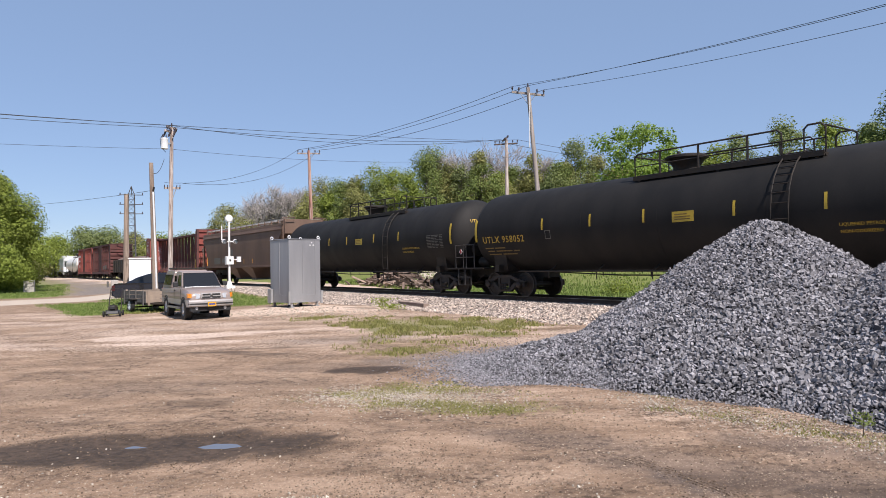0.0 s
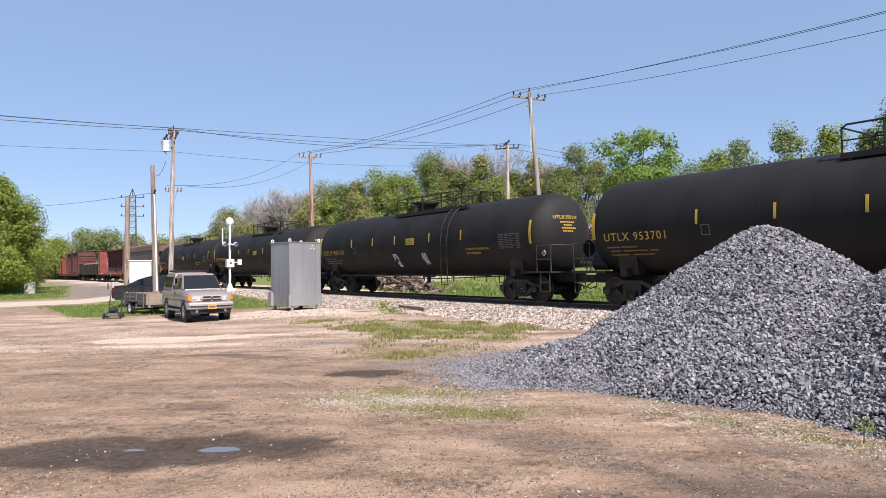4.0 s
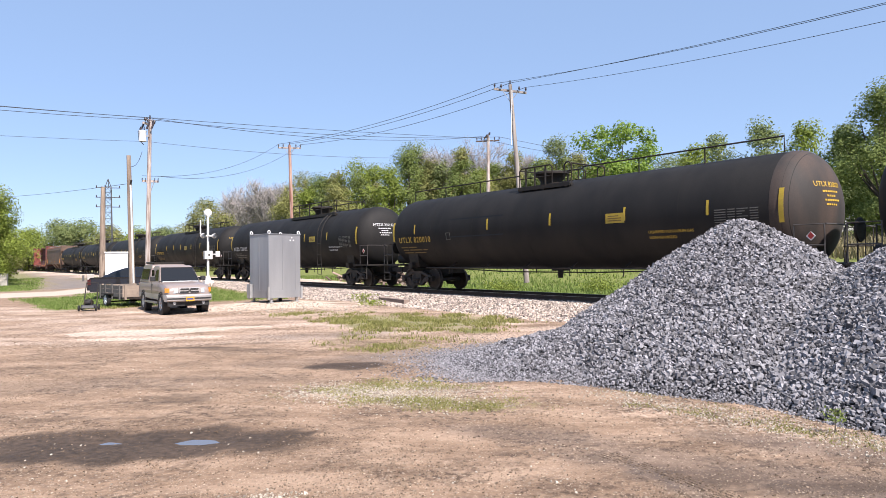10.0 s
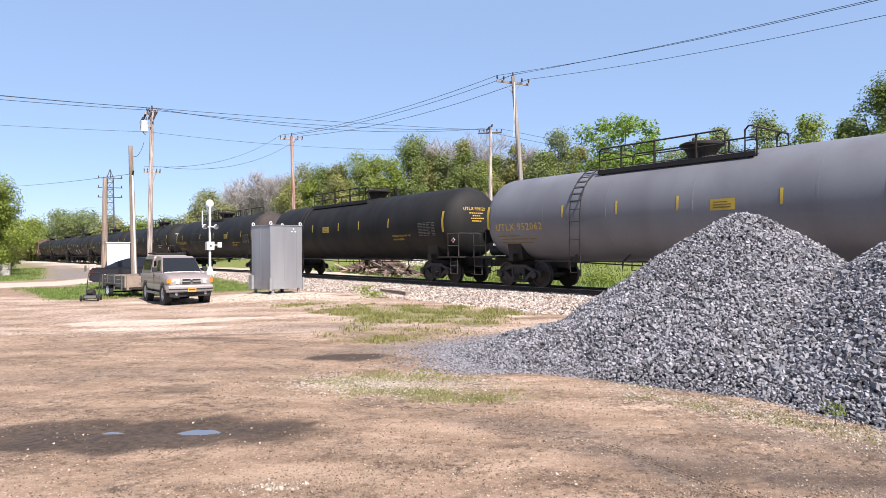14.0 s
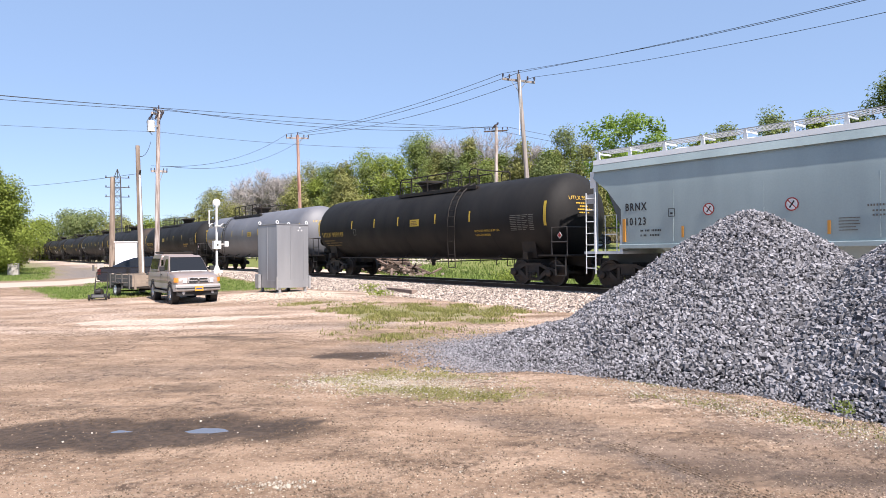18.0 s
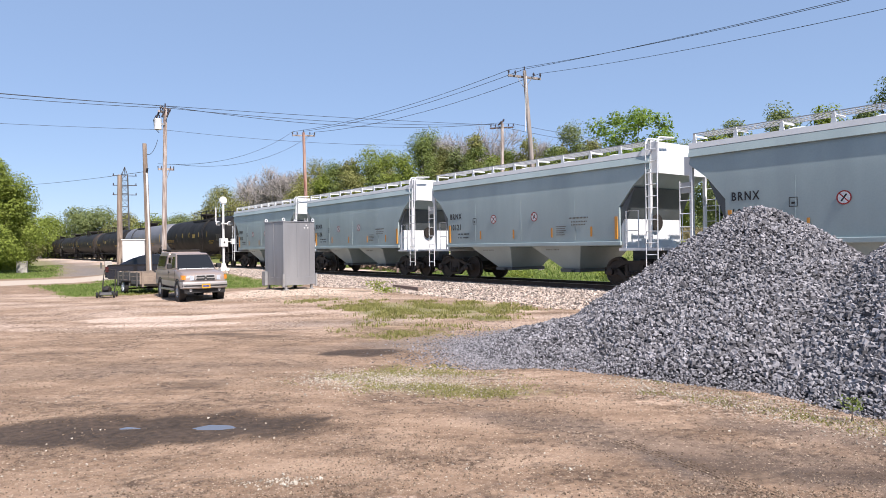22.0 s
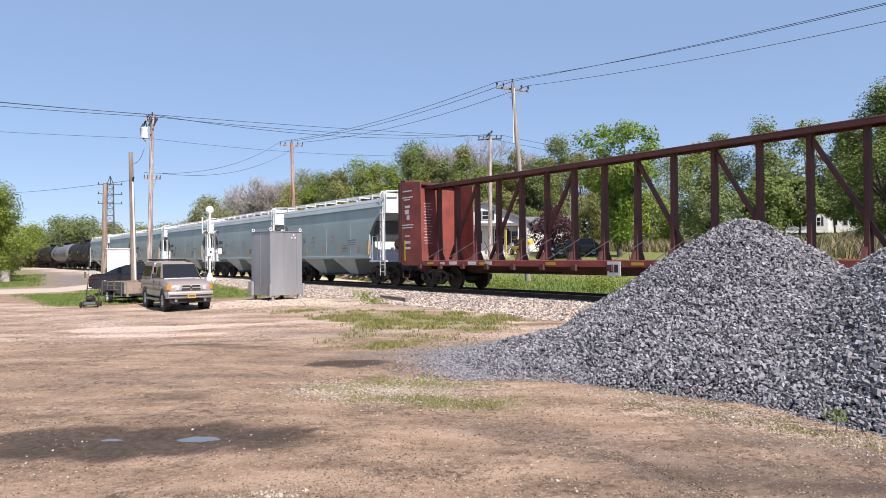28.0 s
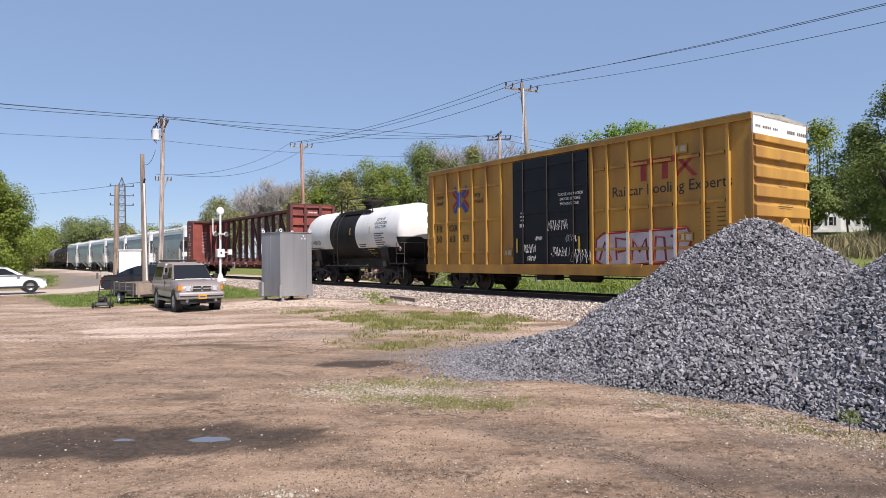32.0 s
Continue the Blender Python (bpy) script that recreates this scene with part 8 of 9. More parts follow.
def build_house(m, label, w, d, h, rise, roof_mat, windows, wing=None, shutters=False, gable_front=True):
    hs = thing("house", m, label, "house")
    wall = part("wall", Shape().prism([(-w / 2, -0.5), (w / 2, -0.5), (w / 2, h), (0, h + rise), (-w / 2, h)], -d / 2, d / 2) if gable_front else Shape().prism([(-d / 2, -0.5), (d / 2, -0.5), (d / 2, h), (0, h + rise), (-d / 2, h)], -w / 2, w / 2, "x"), M["siding"], hs)
    for k in range(int(h / 0.25)):
        part("siding_board", shared("sid%.1f%.1f" % (w, d), lambda: Shape().box(-w / 2 - 0.015, w / 2 + 0.015, -d / 2 - 0.02, -d / 2, 0, 0.235).mesh("siding_board", M["siding"])), None, hs, at=pose(0, 0, 0.1 + k * 0.25, 0.6))
    o = 0.35
    if gable_front:
        for s in (-1, 1):
            sl = rise / (w / 2)
            part("roof", Shape().prism([(0, h + rise + 0.1), (s * (w / 2 + o), h - o * sl + 0.1), (s * (w / 2 + o), h - o * sl - 0.06), (0, h + rise - 0.06)], -d / 2 - o, d / 2 + o), roof_mat, hs)
    else:
        for s in (-1, 1):
            sl = rise / (d / 2)
            part("roof", Shape().prism([(0, h + rise + 0.1), (s * (d / 2 + o), h - o * sl + 0.1), (s * (d / 2 + o), h - o * sl - 0.06), (0, h + rise - 0.06)], -w / 2 - o, w / 2 + o, "x"), roof_mat, hs)
    for x, z, ww, hh in windows:
        wd = part("window", Shape().box(x - ww / 2 - 0.08, x + ww / 2 + 0.08, -d / 2 - 0.05, -d / 2 + 0.02, z - 0.08, z + hh + 0.08), M["white_paint"], hs, "white window frame")
        part("pane", Shape().box(x - ww / 2, x + ww / 2, -d / 2 - 0.06, -d / 2 - 0.045, z, z + hh / 2 - 0.03), M["glass_dark"], wd)
        part("pane", Shape().box(x - ww / 2, x + ww / 2, -d / 2 - 0.06, -d / 2 - 0.045, z + hh / 2 + 0.03, z + hh), M["glass_dark"], wd)
        if shutters:
            for s in (-1, 1):
                part("shutter", Shape().box(x + s * (ww / 2 + 0.28) - 0.18, x + s * (ww / 2 + 0.28) + 0.18, -d / 2 - 0.06, -d / 2, z - 0.05, z + hh + 0.05), M["shutter"], hs)
    return hs


def build_houses():
    h = build_house(pose(4.9, 69.0, 2.3, 0, 0, -8), "white clapboard house with a low grey gable roof", 8.6, 9.0, 2.9, 2.0, M["roof_grey"], [(-2.9, 0.9, 0.9, 1.1), (-1.2, 0.9, 0.9, 1.1), (1.4, 0.7, 0.9, 1.5), (3.0, 0.9, 0.8, 1.1), (0.1, 3.2, 0.7, 0.8)], shutters=True)
    part("attached_garage", Shape().box(3.8, 8.6, -3.2, 4.0, -0.5, 2.5), M["siding"], h)
    part("garage_roof", Shape().prism([(-3.6, 2.45), (4.4, 2.45), (0.4, 3.7)], 3.7, 8.9, "x"), M["roof_grey"], h)
    part("garage_door", Shape().box(4.4, 7.0, -3.24, -3.2, -0.2, 2.0), M["white_paint"], h)
    part("chimney", Shape().box(-0.3, 0.3, 0.8, 1.4, 4.2, 5.6), M["brick"], h)
    part("porch_roof", Shape().prism([(-1.0, 2.45), (3.6, 2.45), (3.4, 2.75), (-0.8, 2.75)], -6.0, -4.4), M["roof_grey"], h)
    for px0 in (-0.8, 1.2, 3.3):
        part("porch_post", Shape().box(px0 - 0.07, px0 + 0.07, -5.9, -5.76, -0.4, 2.45), M["white_paint"], h)
    h = build_house(pose(42.9, 77.5, 4.7, 0, 0, -27) @ Matrix.Scale(0.66, 4), "tall white farmhouse with dark window shutters", 6.4, 8.0, 5.0, 2.0, M["roof_grey"], [(-1.7, 0.7, 0.75, 1.4), (1.7, 0.7, 0.75, 1.4), (-1.7, 3.1, 0.75, 1.3), (1.7, 3.1, 0.75, 1.3)], shutters=True)
    part("rear_wing", Shape().box(3.2, 7.6, -2.2, 3.4, -0.5, 2.9), M["siding"], h)
    part("wing_roof", Shape().prism([(-2.6, 2.85), (3.8, 2.85), (0.6, 4.4)], 3.1, 7.9, "x"), M["roof_grey"], h)
    for x in (4.4, 5.9, 7.0):
        w = part("window", Shape().box(x - 0.4, x + 0.4, -2.26, -2.2, 0.7, 2.0), M["white_paint"], h)
        part("pane", Shape().box(x - 0.3, x + 0.3, -2.28, -2.26, 0.8, 1.9), M["glass_dark"], w)
    part("porch", Shape().box(-3.2, 1.5, -5.4, -4.0, 2.35, 2.5).box(-3.1, -2.95, -5.3, -5.15, -0.3, 2.4).box(1.3, 1.45, -5.3, -5.15, -0.3, 2.4).box(-3.2, 1.5, -5.4, -4.0, -0.5, -0.1), M["white_paint"], h)
    g = thing("garden_shed", at_ground(50.5, 69.5, -25), "small white shed among the trees", "shed")
    part("body", Shape().prism([(-1.6, -0.3), (1.6, -0.3), (1.6, 2.2), (0, 3.2), (-1.6, 2.2)], -1.6, 1.6), M["siding"], g)
    part("roof", Shape().prism([(-1.9, 2.1), (0, 3.35), (1.9, 2.1), (1.9, 2.0), (0, 3.22), (-1.9, 2.0)], -1.8, 1.8), M["roof_grey"], g)
    part("door", Shape().box(-0.5, 0.5, -1.66, -1.6, -0.2, 1.8), M["shutter"], g)
    # yellow machine by the white house
    x, y = 7.0, 59.5
    e = thing("yellow_loader", at_ground(x, y, -60), "small yellow loader parked by the white house", "loader")
    e.matrix_basis = e.matrix_basis @ Matrix.Scale(0.62, 4)
    part("body", Shape().loft([[(-1.2, -0.6, 0.5), (1.2, -0.6, 0.5), (1.2, 0.6, 0.5), (-1.2, 0.6, 0.5)], [(-1.1, -0.55, 1.3), (0.9, -0.55, 1.1), (0.9, 0.55, 1.1), (-1.1, 0.55, 1.3)]]), M["machine_yellow"], e, bevel=0.04)
    part("cab", Shape().box(-0.7, 0.2, -0.5, 0.5, 1.15, 2.2), M["glass_dark"], e, bevel=0.04)
    part("cab_roof", Shape().box(-0.8, 0.3, -0.58, 0.58, 2.2, 2.32), M["machine_yellow"], e)
    part("boom", Shape().rod((0.6, 0.5, 1.2), (1.9, 0.5, 1.9), 0.1).rod((0.6, -0.5, 1.2), (1.9, -0.5, 1.9), 0.1), M["machine_yellow"], e)
    part("bucket", Shape().prism([(1.7, 1.4), (2.5, 1.4), (2.4, 2.1), (1.8, 2.2)], -0.7, 0.7), M["machine_yellow"], e)
    for wx in (-0.8, 0.8):
        for s in (-1, 1):
            wheel_part(e, wx, s * 0.66, 0.42, 0.3, "machine_yellow", s)
    post = thing("marker_post", at_ground(5.6, 57.2), "yellow marker post in the lawn", "post")
    part("shaft", Shape().rod((0, 0, -0.1), (0, 0, 2.4), 0.06, 0.06, 10), M["machine_yellow"], post)
    part("cap", Shape().lathe([(2.4, 0.07), (2.48, 0.05), (2.5, 0.0)], 10, "z"), M["machine_yellow"], post)


build_cabinet()
build_crossing_signal()
build_poles()
build_tower()
build_wires()
build_pickup()
build_trailer()
build_cars()
build_mower()
build_small_items()
build_houses()


# ---- trees and grass ----
def joined_quads(name, centres, sizes, material, seed, flat=0.35, out=None):
    """Many small leaves as one mesh: bent quads of two triangles each. out: the way each leaf faces."""
    rng = np.random.default_rng(seed)
    n = len(centres)
    if out is None:
        out = rng.normal(size=(n, 3))
    a = np.cross(out, rng.normal(size=(n, 3)))
    a[:, 2] *= flat if flat < 0.3 else 1.0
    a /= np.linalg.norm(a, axis=1)[:, None] + 1e-9
    b = np.cross(out, a)
    b /= np.linalg.norm(b, axis=1)[:, None] + 1e-9
    s = np.asarray(sizes)[:, None]
    c = np.asarray(centres)
    up = np.cross(a, b) * s * 0.25
    V = np.stack([c - a * s, c - b * s * 0.6 + up, c + a * s, c + b * s * 0.6 + up], 1).reshape(-1, 3)
    base = np.arange(n) * 4
    F = np.stack([base, base + 1, base + 2, base, base + 2, base + 3], 1).reshape(-1, 3)
    me = bpy.data.meshes.new(name)
    me.vertices.add(len(V))
    me.vertices.foreach_set("co", V.astype(np.float32).ravel())
    me.loops.add(F.size)
    me.loops.foreach_set("vertex_index", F.astype(np.int32).ravel())
    me.polygons.add(len(F))
    me.polygons.foreach_set("loop_start", np.arange(0, F.size, 3, dtype=np.int32))
    me.update(calc_edges=True)
    me.materials.append(material)
    return me


def branch(s, a, d, length, r, depth, rnd, tips, split=3):
    b = a + d * length
    s.rod(a, b, max(r, 0.035), max(r * 0.6, 0.025), 5 if depth > 2 else 3, False)
    if depth == 0:
        tips.append(b)
        return
    for k in range(split):
        v = (d + Vector((rnd.gauss(0, 0.45), rnd.gauss(0, 0.45), rnd.gauss(0.12, 0.3)))).normalized()
        branch(s, a.lerp(b, rnd.uniform(0.55, 1.0)), v, length * rnd.uniform(0.55, 0.8), r * 0.55, depth - 1, rnd, tips, split)


def tree(x, y, top, width, leaf, label, seed, leaves=3200, size=0.26, low=0.25, bare=False, clump=1.0, crest=0.75):
    rnd = random.Random(seed)
    rng = np.random.default_rng(seed)
    z0 = ground_z(x, y)
    h = top - z0
    t = thing("tree", pose(x, y, z0), label, "tree")
    s, tips = Shape(), []
    r = 0.035 * h * 0.5
    s.rod((0, 0, -0.3), (rnd.uniform(-0.2, 0.2), 0, h * 0.3), r * 1.2, r * 0.9, 9, False)
    a = Vector((rnd.uniform(-0.2, 0.2), 0, h * 0.28))
    if bare:
        for k in range(5):
            d = Vector((rnd.gauss(0, 0.35), rnd.gauss(0, 0.35), 1)).normalized()
            branch(s, a - Vector((0, 0, rnd.uniform(0, h * 0.15))), d, h * 0.26, r * 0.6, 5, rnd, tips, 3)
        part("trunk", s, M["twig"], t)
        pts = [tips[rnd.randrange(len(tips))] + Vector((rnd.gauss(0, 0.3), rnd.gauss(0, 0.3), rnd.gauss(0, 0.3))) for _ in range(leaves)]
        part("crown", joined_quads("crown", [tuple(p) for p in pts], [size * rnd.uniform(0.5, 1) for _ in pts], leaf, seed), None, t)
        tw = Shape()
        for k in range(4200 if x > -5 else 1600):
            q = tips[rnd.randrange(len(tips))]
            tw.rod(q, q + Vector((rnd.gauss(0, 0.5), rnd.gauss(0, 0.5), rnd.gauss(0.6, 0.4))), 0.017, 0.010, 3, False)
        part("twig_crown", tw, M["twig"], t, "fine bare grey twigs")
        return t
    blobs = []
    n = int(60 * clump ** -1.5)
    for k in range(n):
        f = rnd.uniform(low, 1.0)
        prof = math.sin(math.pi * min(1, max(0.06, (f - low) / (1.04 - low))) ** crest)
        rad = width / 2 * prof * math.sqrt(rnd.uniform(0.15, 1.0)) * rnd.uniform(0.85, 1.08)
        an = rnd.uniform(0, 2 * math.pi)
        blobs.append((Vector((rad * math.cos(an), rad * math.sin(an), h * f * 0.985)), clump * width * rnd.uniform(0.085, 0.18)))
    blobs.append((Vector((rnd.uniform(-0.06, 0.06) * width, 0, h * 0.92)), clump * width * 0.12))
    for c, q in blobs[:16]:
        m = a.lerp(c, 0.5) + Vector((0, 0, -0.05 * h))
        s.rod(a, m, r * 0.5, r * 0.3, 5, False)
        s.rod(m, c, r * 0.3, r * 0.08, 5, False)
    part("trunk", s, M["bark"], t)
    total = sum(q * q for c, q in blobs)
    P, O = [], []
    heart = np.array((0, 0, h * (0.35 + 0.4 * low)))
    for c, q in blobs:
        per = max(20, int(leaves * q * q / total))
        v = rng.normal(size=(per, 3))
        v /= np.linalg.norm(v, axis=1)[:, None]
        rad = q * rng.uniform(0.25, 1.3, size=(per, 1)) ** 0.6
        pts = np.array(c) + v * rad * (1, 1, 0.85)
        far = pts - heart
        far /= np.linalg.norm(far, axis=1)[:, None] + 1e-6
        P.append(pts)
        O.append(v * 0.55 + far * 0.6 + rng.normal(size=(per, 3)) * 0.45 + (0, 0, 0.15))
    P, O = np.concatenate(P), np.concatenate(O)
    part("crown", joined_quads("crown", P, size * rng.uniform(0.55, 1.25, len(P)), leaf, seed, out=O), None, t)
    return t


def build_trees():
    spring, olive, deep, pale, plum = M["leaf_spring"], M["leaf_olive"], M["leaf_deep"], M["leaf_pale"], M["leaf_plum"]
    L = "leafing roadside tree with dense olive-green foliage"
    for i, (x, y, top, w) in enumerate(((-37.7, 52.6, 9.6, 8.6), (-43.0, 55.0, 10.4, 8.0), (-42.6, 61.5, 7.6, 5.9), (-45.8, 67.8, 6.0, 5.4), (-49, 55, 9.5, 9))):
        tree(x, y, top, w, (spring, olive)[i % 2], L, 100 + i, 34000 if i == 0 else 16000, 0.105 if i == 0 else 0.13, 0.0, clump=0.85)
    L = "distant green tree behind the far end of the train"
    for i, (x, y, top, w) in enumerate(((-92, 148, 9.0, 11), (-86.5, 150, 10.5, 11), (-81, 150, 10.8, 11), (-76, 152, 9.8, 10), (-70, 154, 9.0, 10), (-63, 152, 9.0, 10), (-56, 150, 8.0, 10), (-98, 140, 10, 11), (-105, 130, 10, 12))):
        tree(x, y, top, w * 1.35, (spring, pale, pale, olive)[i % 4], L, 130 + i, 9000, 0.24, 0.0)
    L = "budding olive-green tree in the wooded belt"
    rows = [(-33.8, 96.0, 10.4, 8, olive, 0), (-31.2, 112.5, 17.2, 9, olive, 1), (-28.6, 110.5, 17.0, 8, olive, 1), (-26.0, 112.0, 17.8, 8, olive, 1), (-33.5, 111, 16.0, 8, olive, 1), (-29, 128, 9.5, 8, olive, 0), (-43, 113, 8.5, 8, olive, 0), (-36.7, 124.7, 14.5, 9, olive, 1), (-30.5, 121.2, 16.2, 9, olive, 1), (-24.5, 115, 14.5, 8, olive, 1), (-0.5, 97, 18.0, 8, olive, 1), (-41, 128, 13, 8, olive, 1),
            (-20.5, 98.2, 14.6, 9, olive, 0), (-17.2, 95, 13.5, 8, deep, 0), (-14.6, 94, 14.0, 7, olive, 0), (-11.5, 92.3, 15.6, 8.5, spring, 0), (-9.0, 93, 15.0, 8, spring, 0), (-3.4, 94.9, 18.0, 11.5, deep, 0), (-1.2, 93, 16.0, 7.5, olive, 0),
            (2.3, 96, 20.6, 10, olive, 1), (6.2, 99, 19.0, 9, olive, 1), (3.1, 85, 14.8, 6.5, deep, 0), (5.8, 88, 14.0, 6, olive, 0), (7.5, 99.7, 15.6, 8, olive, 0), (10.8, 94.4, 17.6, 8.5, olive, 1), (10.0, 90, 14.2, 6.5, olive, 0), (13.0, 87, 15.0, 6.0, deep, 0),
            (16.2, 90.0, 17.8, 8.5, pale, 0), (19.4, 91, 15.8, 7, olive, 0), (22.0, 92, 14.6, 7.0, olive, 0), (24.5, 96, 15.5, 9, olive, 0), (30, 100, 16.5, 10, pale, 0), (36, 104, 17.5, 10, pale, 0)]
    for i, (x, y, top, w, leaf, bare) in enumerate(rows):
        if bare:
            tree(x, y, top, w, M["leaf_olive"], "tall grey tree still nearly bare of leaves", 200 + i, 300, 0.14, bare=True)
        else:
            tree(x, y, top, w * 1.12, leaf, L, 200 + i, 11000, 0.145, 0.02)
    L = "low budding tree filling the wooded belt"
    for i in range(17):
        x = -20.5 + 2.35 * i
        top = 10.5 + 4.6 * smoothstep(-20, 0, x) + 1.3 * math.sin(i * 2.1)
        tree(x, 89.0 + 3.0 * math.sin(i * 1.7), top, 6.6, (olive, spring, deep, olive, pale)[i % 5], L, 260 + i, 7000, 0.155, 0.0)
    L = "pale green tree on the rise behind the houses"
    for i, (x, y, top, w) in enumerate(((42, 108, 20.5, 10), (46.5, 110.6, 22.2, 11), (51, 104, 23.0, 11), (56, 100.5, 22.0, 11), (58, 94, 20.0, 9), (62, 90, 20.5, 10), (67, 86, 19, 10), (48, 96, 17, 8), (54, 86, 15, 7.5), (60, 80, 15, 8))):
        tree(x, y, top, w, pale if i % 3 else spring, L, 300 + i, 8500, 0.22, 0.03)
    tree(13.8, 51.0, 12.7, 6.8, M["leaf_maple"], "bright spring-green maple on the lawn", 411, 15000, 0.125, 0.13, clump=0.8, crest=1.7)
    tree(31.6, 46.5, 13.6, 7.2, deep, "deep green leafy tree at the field edge", 402, 20000, 0.11, 0.08)
    tree(36.5, 51.0, 13.0, 8.0, deep, "deep green leafy tree at the field edge", 403, 13000, 0.13, 0.08)
    tree(10.3, 60.6, 6.1, 4.8, plum, "dark plum-leaved ornamental tree beside the house", 404, 5200, 0.11, 0.08)
    tree(37.5, 69.0, 9.6, 5.0, deep, "leafy green tree before the farmhouse", 409, 3600, 0.18, 0.3)
    tree(41.0, 68.5, 9.2, 4.6, pale, "pale green young tree before the farmhouse", 410, 3400, 0.18, 0.34)
    tree(26.0, 64.0, 9.4, 6.5, pale, "pale green young tree in the yard", 405, 5200, 0.16, 0.1)
    tree(33.5, 68.0, 10.2, 6.0, deep, "leafy green tree in the yard", 406, 5400, 0.2, 0.1)
    tree(47.0, 66.0, 10.5, 6.5, pale, "pale green tree beside the farmhouse", 407, 3800, 0.2, 0.12)
    tree(22.0, 70.0, 8.5, 6.5, spring, "spring-green tree in the yard", 408, 5000, 0.16, 0.05)


def blades(name, places, material, seed, h=(0.08, 0.2), w=0.012):
    """Grass: a bent blade of two triangles at every place."""
    rng = np.random.default_rng(seed)
    P = np.array(places)
    n = len(P)
    an = rng.uniform(0, 2 * np.pi, n)
    hh = rng.uniform(h[0], h[1], n)
    side = np.stack([np.cos(an), np.sin(an), 0 * an], 1) * (w * rng.uniform(0.7, 1.6, n))[:, None]
    lean = rng.normal(0, 0.35, (n, 2)) * hh[:, None]
    tip = P + np.stack([lean[:, 0], lean[:, 1], hh], 1)
    midp = P + np.stack([lean[:, 0] * 0.3, lean[:, 1] * 0.3, hh * 0.55], 1)
    V = np.stack([P - side, P + side, midp + side * 0.7, midp - side * 0.7, tip], 1).reshape(-1, 3)
    b = np.arange(n) * 5
    F = np.stack([b, b + 1, b + 2, b, b + 2, b + 3, b + 3, b + 2, b + 4], 1).reshape(-1, 3)
    me = bpy.data.meshes.new(name)
    me.vertices.add(len(V))
    me.vertices.foreach_set("co", V.astype(np.float32).ravel())
    me.loops.add(F.size)
    me.loops.foreach_set("vertex_index", F.astype(np.int32).ravel())
    me.polygons.add(len(F))
    me.polygons.foreach_set("loop_start", np.arange(0, F.size, 3, dtype=np.int32))
    me.update(calc_edges=True)
    me.materials.append(material)
    return me


def build_grass():
    rnd = random.Random(77)
    def fill(count, box, chance, bunch=1, spread=0.1):
        out, tries = [], 0
        while len(out) < count and tries < count * 30:
            tries += 1
            u, n = rnd.uniform(box[0], box[1]), rnd.uniform(box[2], box[3])
            p = on_track(u, n)
            if rnd.random() > chance(p.x, p.y, u, n):
                continue
            for k in range(bunch):
                x, y = p.x + rnd.gauss(0, spread), p.y + rnd.gauss(0, spread)
                out.append((x, y, ground_z(x, y) - 0.01))
        return out
    strip = fill(13000, (0, 19, -14, -4.2), lambda x, y, u, n: ground_masks(x, y)[0] * (y > 11) * max(0.03, 0.12 + 1.7 * noise.noise((x * 0.9, y * 0.9, 3))), 6, 0.06)
    ob = new("grass_strip", blades("grass_strip", strip, M["grass"], 1, (0.02, 0.105), 0.010))
    tagged(ob, "patchy dry and green grass along the ballast", "grass", kind="stuff")
    patch = fill(16000, (-8, 3, -15.5, -10), lambda x, y, u, n: ground_masks(x, y)[0] * max(0.02, 0.3 + 1.5 * noise.noise((x * 1.6, y * 1.6, 3))), 5, 0.04)
    ob = new("weed_patch", blades("weed_patch", patch, M["grass"], 2, (0.012, 0.035), 0.006))
    tagged(ob, "thin trampled weeds on the dirt lot", "grass", kind="stuff")
    verge = fill(16000, (19, 34, -15.4, -4.6), lambda x, y, u, n: ground_masks(x, y)[0], 4, 0.08)
    ob = new("verge_grass", blades("verge_grass", verge, M["grass_green"], 3, (0.03, 0.11), 0.014))
    tagged(ob, "green grass around the parked truck", "grass", kind="stuff")
    far = fill(26000, (-10, 45, 4.6, 20), lambda x, y, u, n: 1.0 if n < 13 else 0.4, 3, 0.1)
    ob = new("field_grass", blades("field_grass", far, M["grass_green"], 4, (0.08, 0.28), 0.022))
    tagged(ob, "long green grass beyond the rails", "grass", kind="stuff")
    lot = fill(12000, (42, 80, -20, -5), lambda x, y, u, n: ground_masks(x, y)[0], 3, 0.12)
    ob = new("roadside_grass", blades("roadside_grass", lot, M["grass_green"], 5, (0.06, 0.16), 0.025))
    tagged(ob, "green roadside grass by the gravel lane", "grass", kind="stuff")
    brush = fill(15000, (-14, 14, 22, 52), lambda x, y, u, n: 0.5 + 0.5 * noise.noise((x * 0.3, y * 0.3, 9)), 5, 0.25)
    ob = new("field_brush", blades("field_brush", brush, M["dry_brush"], 6, (0.4, 1.3), 0.04))
    tagged(ob, "tall dry brush on the rising field", "brush", kind="stuff")
    hedge = fill(9000, (14, 34, 30, 36), lambda x, y, u, n: 0.5 + 0.5 * noise.noise((x * 0.4, y * 0.4, 9)), 5, 0.2)
    ob = new("hedge_brush", blades("hedge_brush", hedge, M["dry_brush"], 7, (0.4, 1.2), 0.04))
    tagged(ob, "brown brush at the edge of the lawn", "brush", kind="stuff")
    # the small weed in the heap's toe
    w = thing("weed_plant", pose(3.75, 6.3, 0.12), "small bright green weed at the foot of the heap", "plant")
    pts = [(rnd.gauss(0, 0.05), rnd.gauss(0, 0.045), rnd.uniform(0.0, 0.13)) for _ in range(110)]
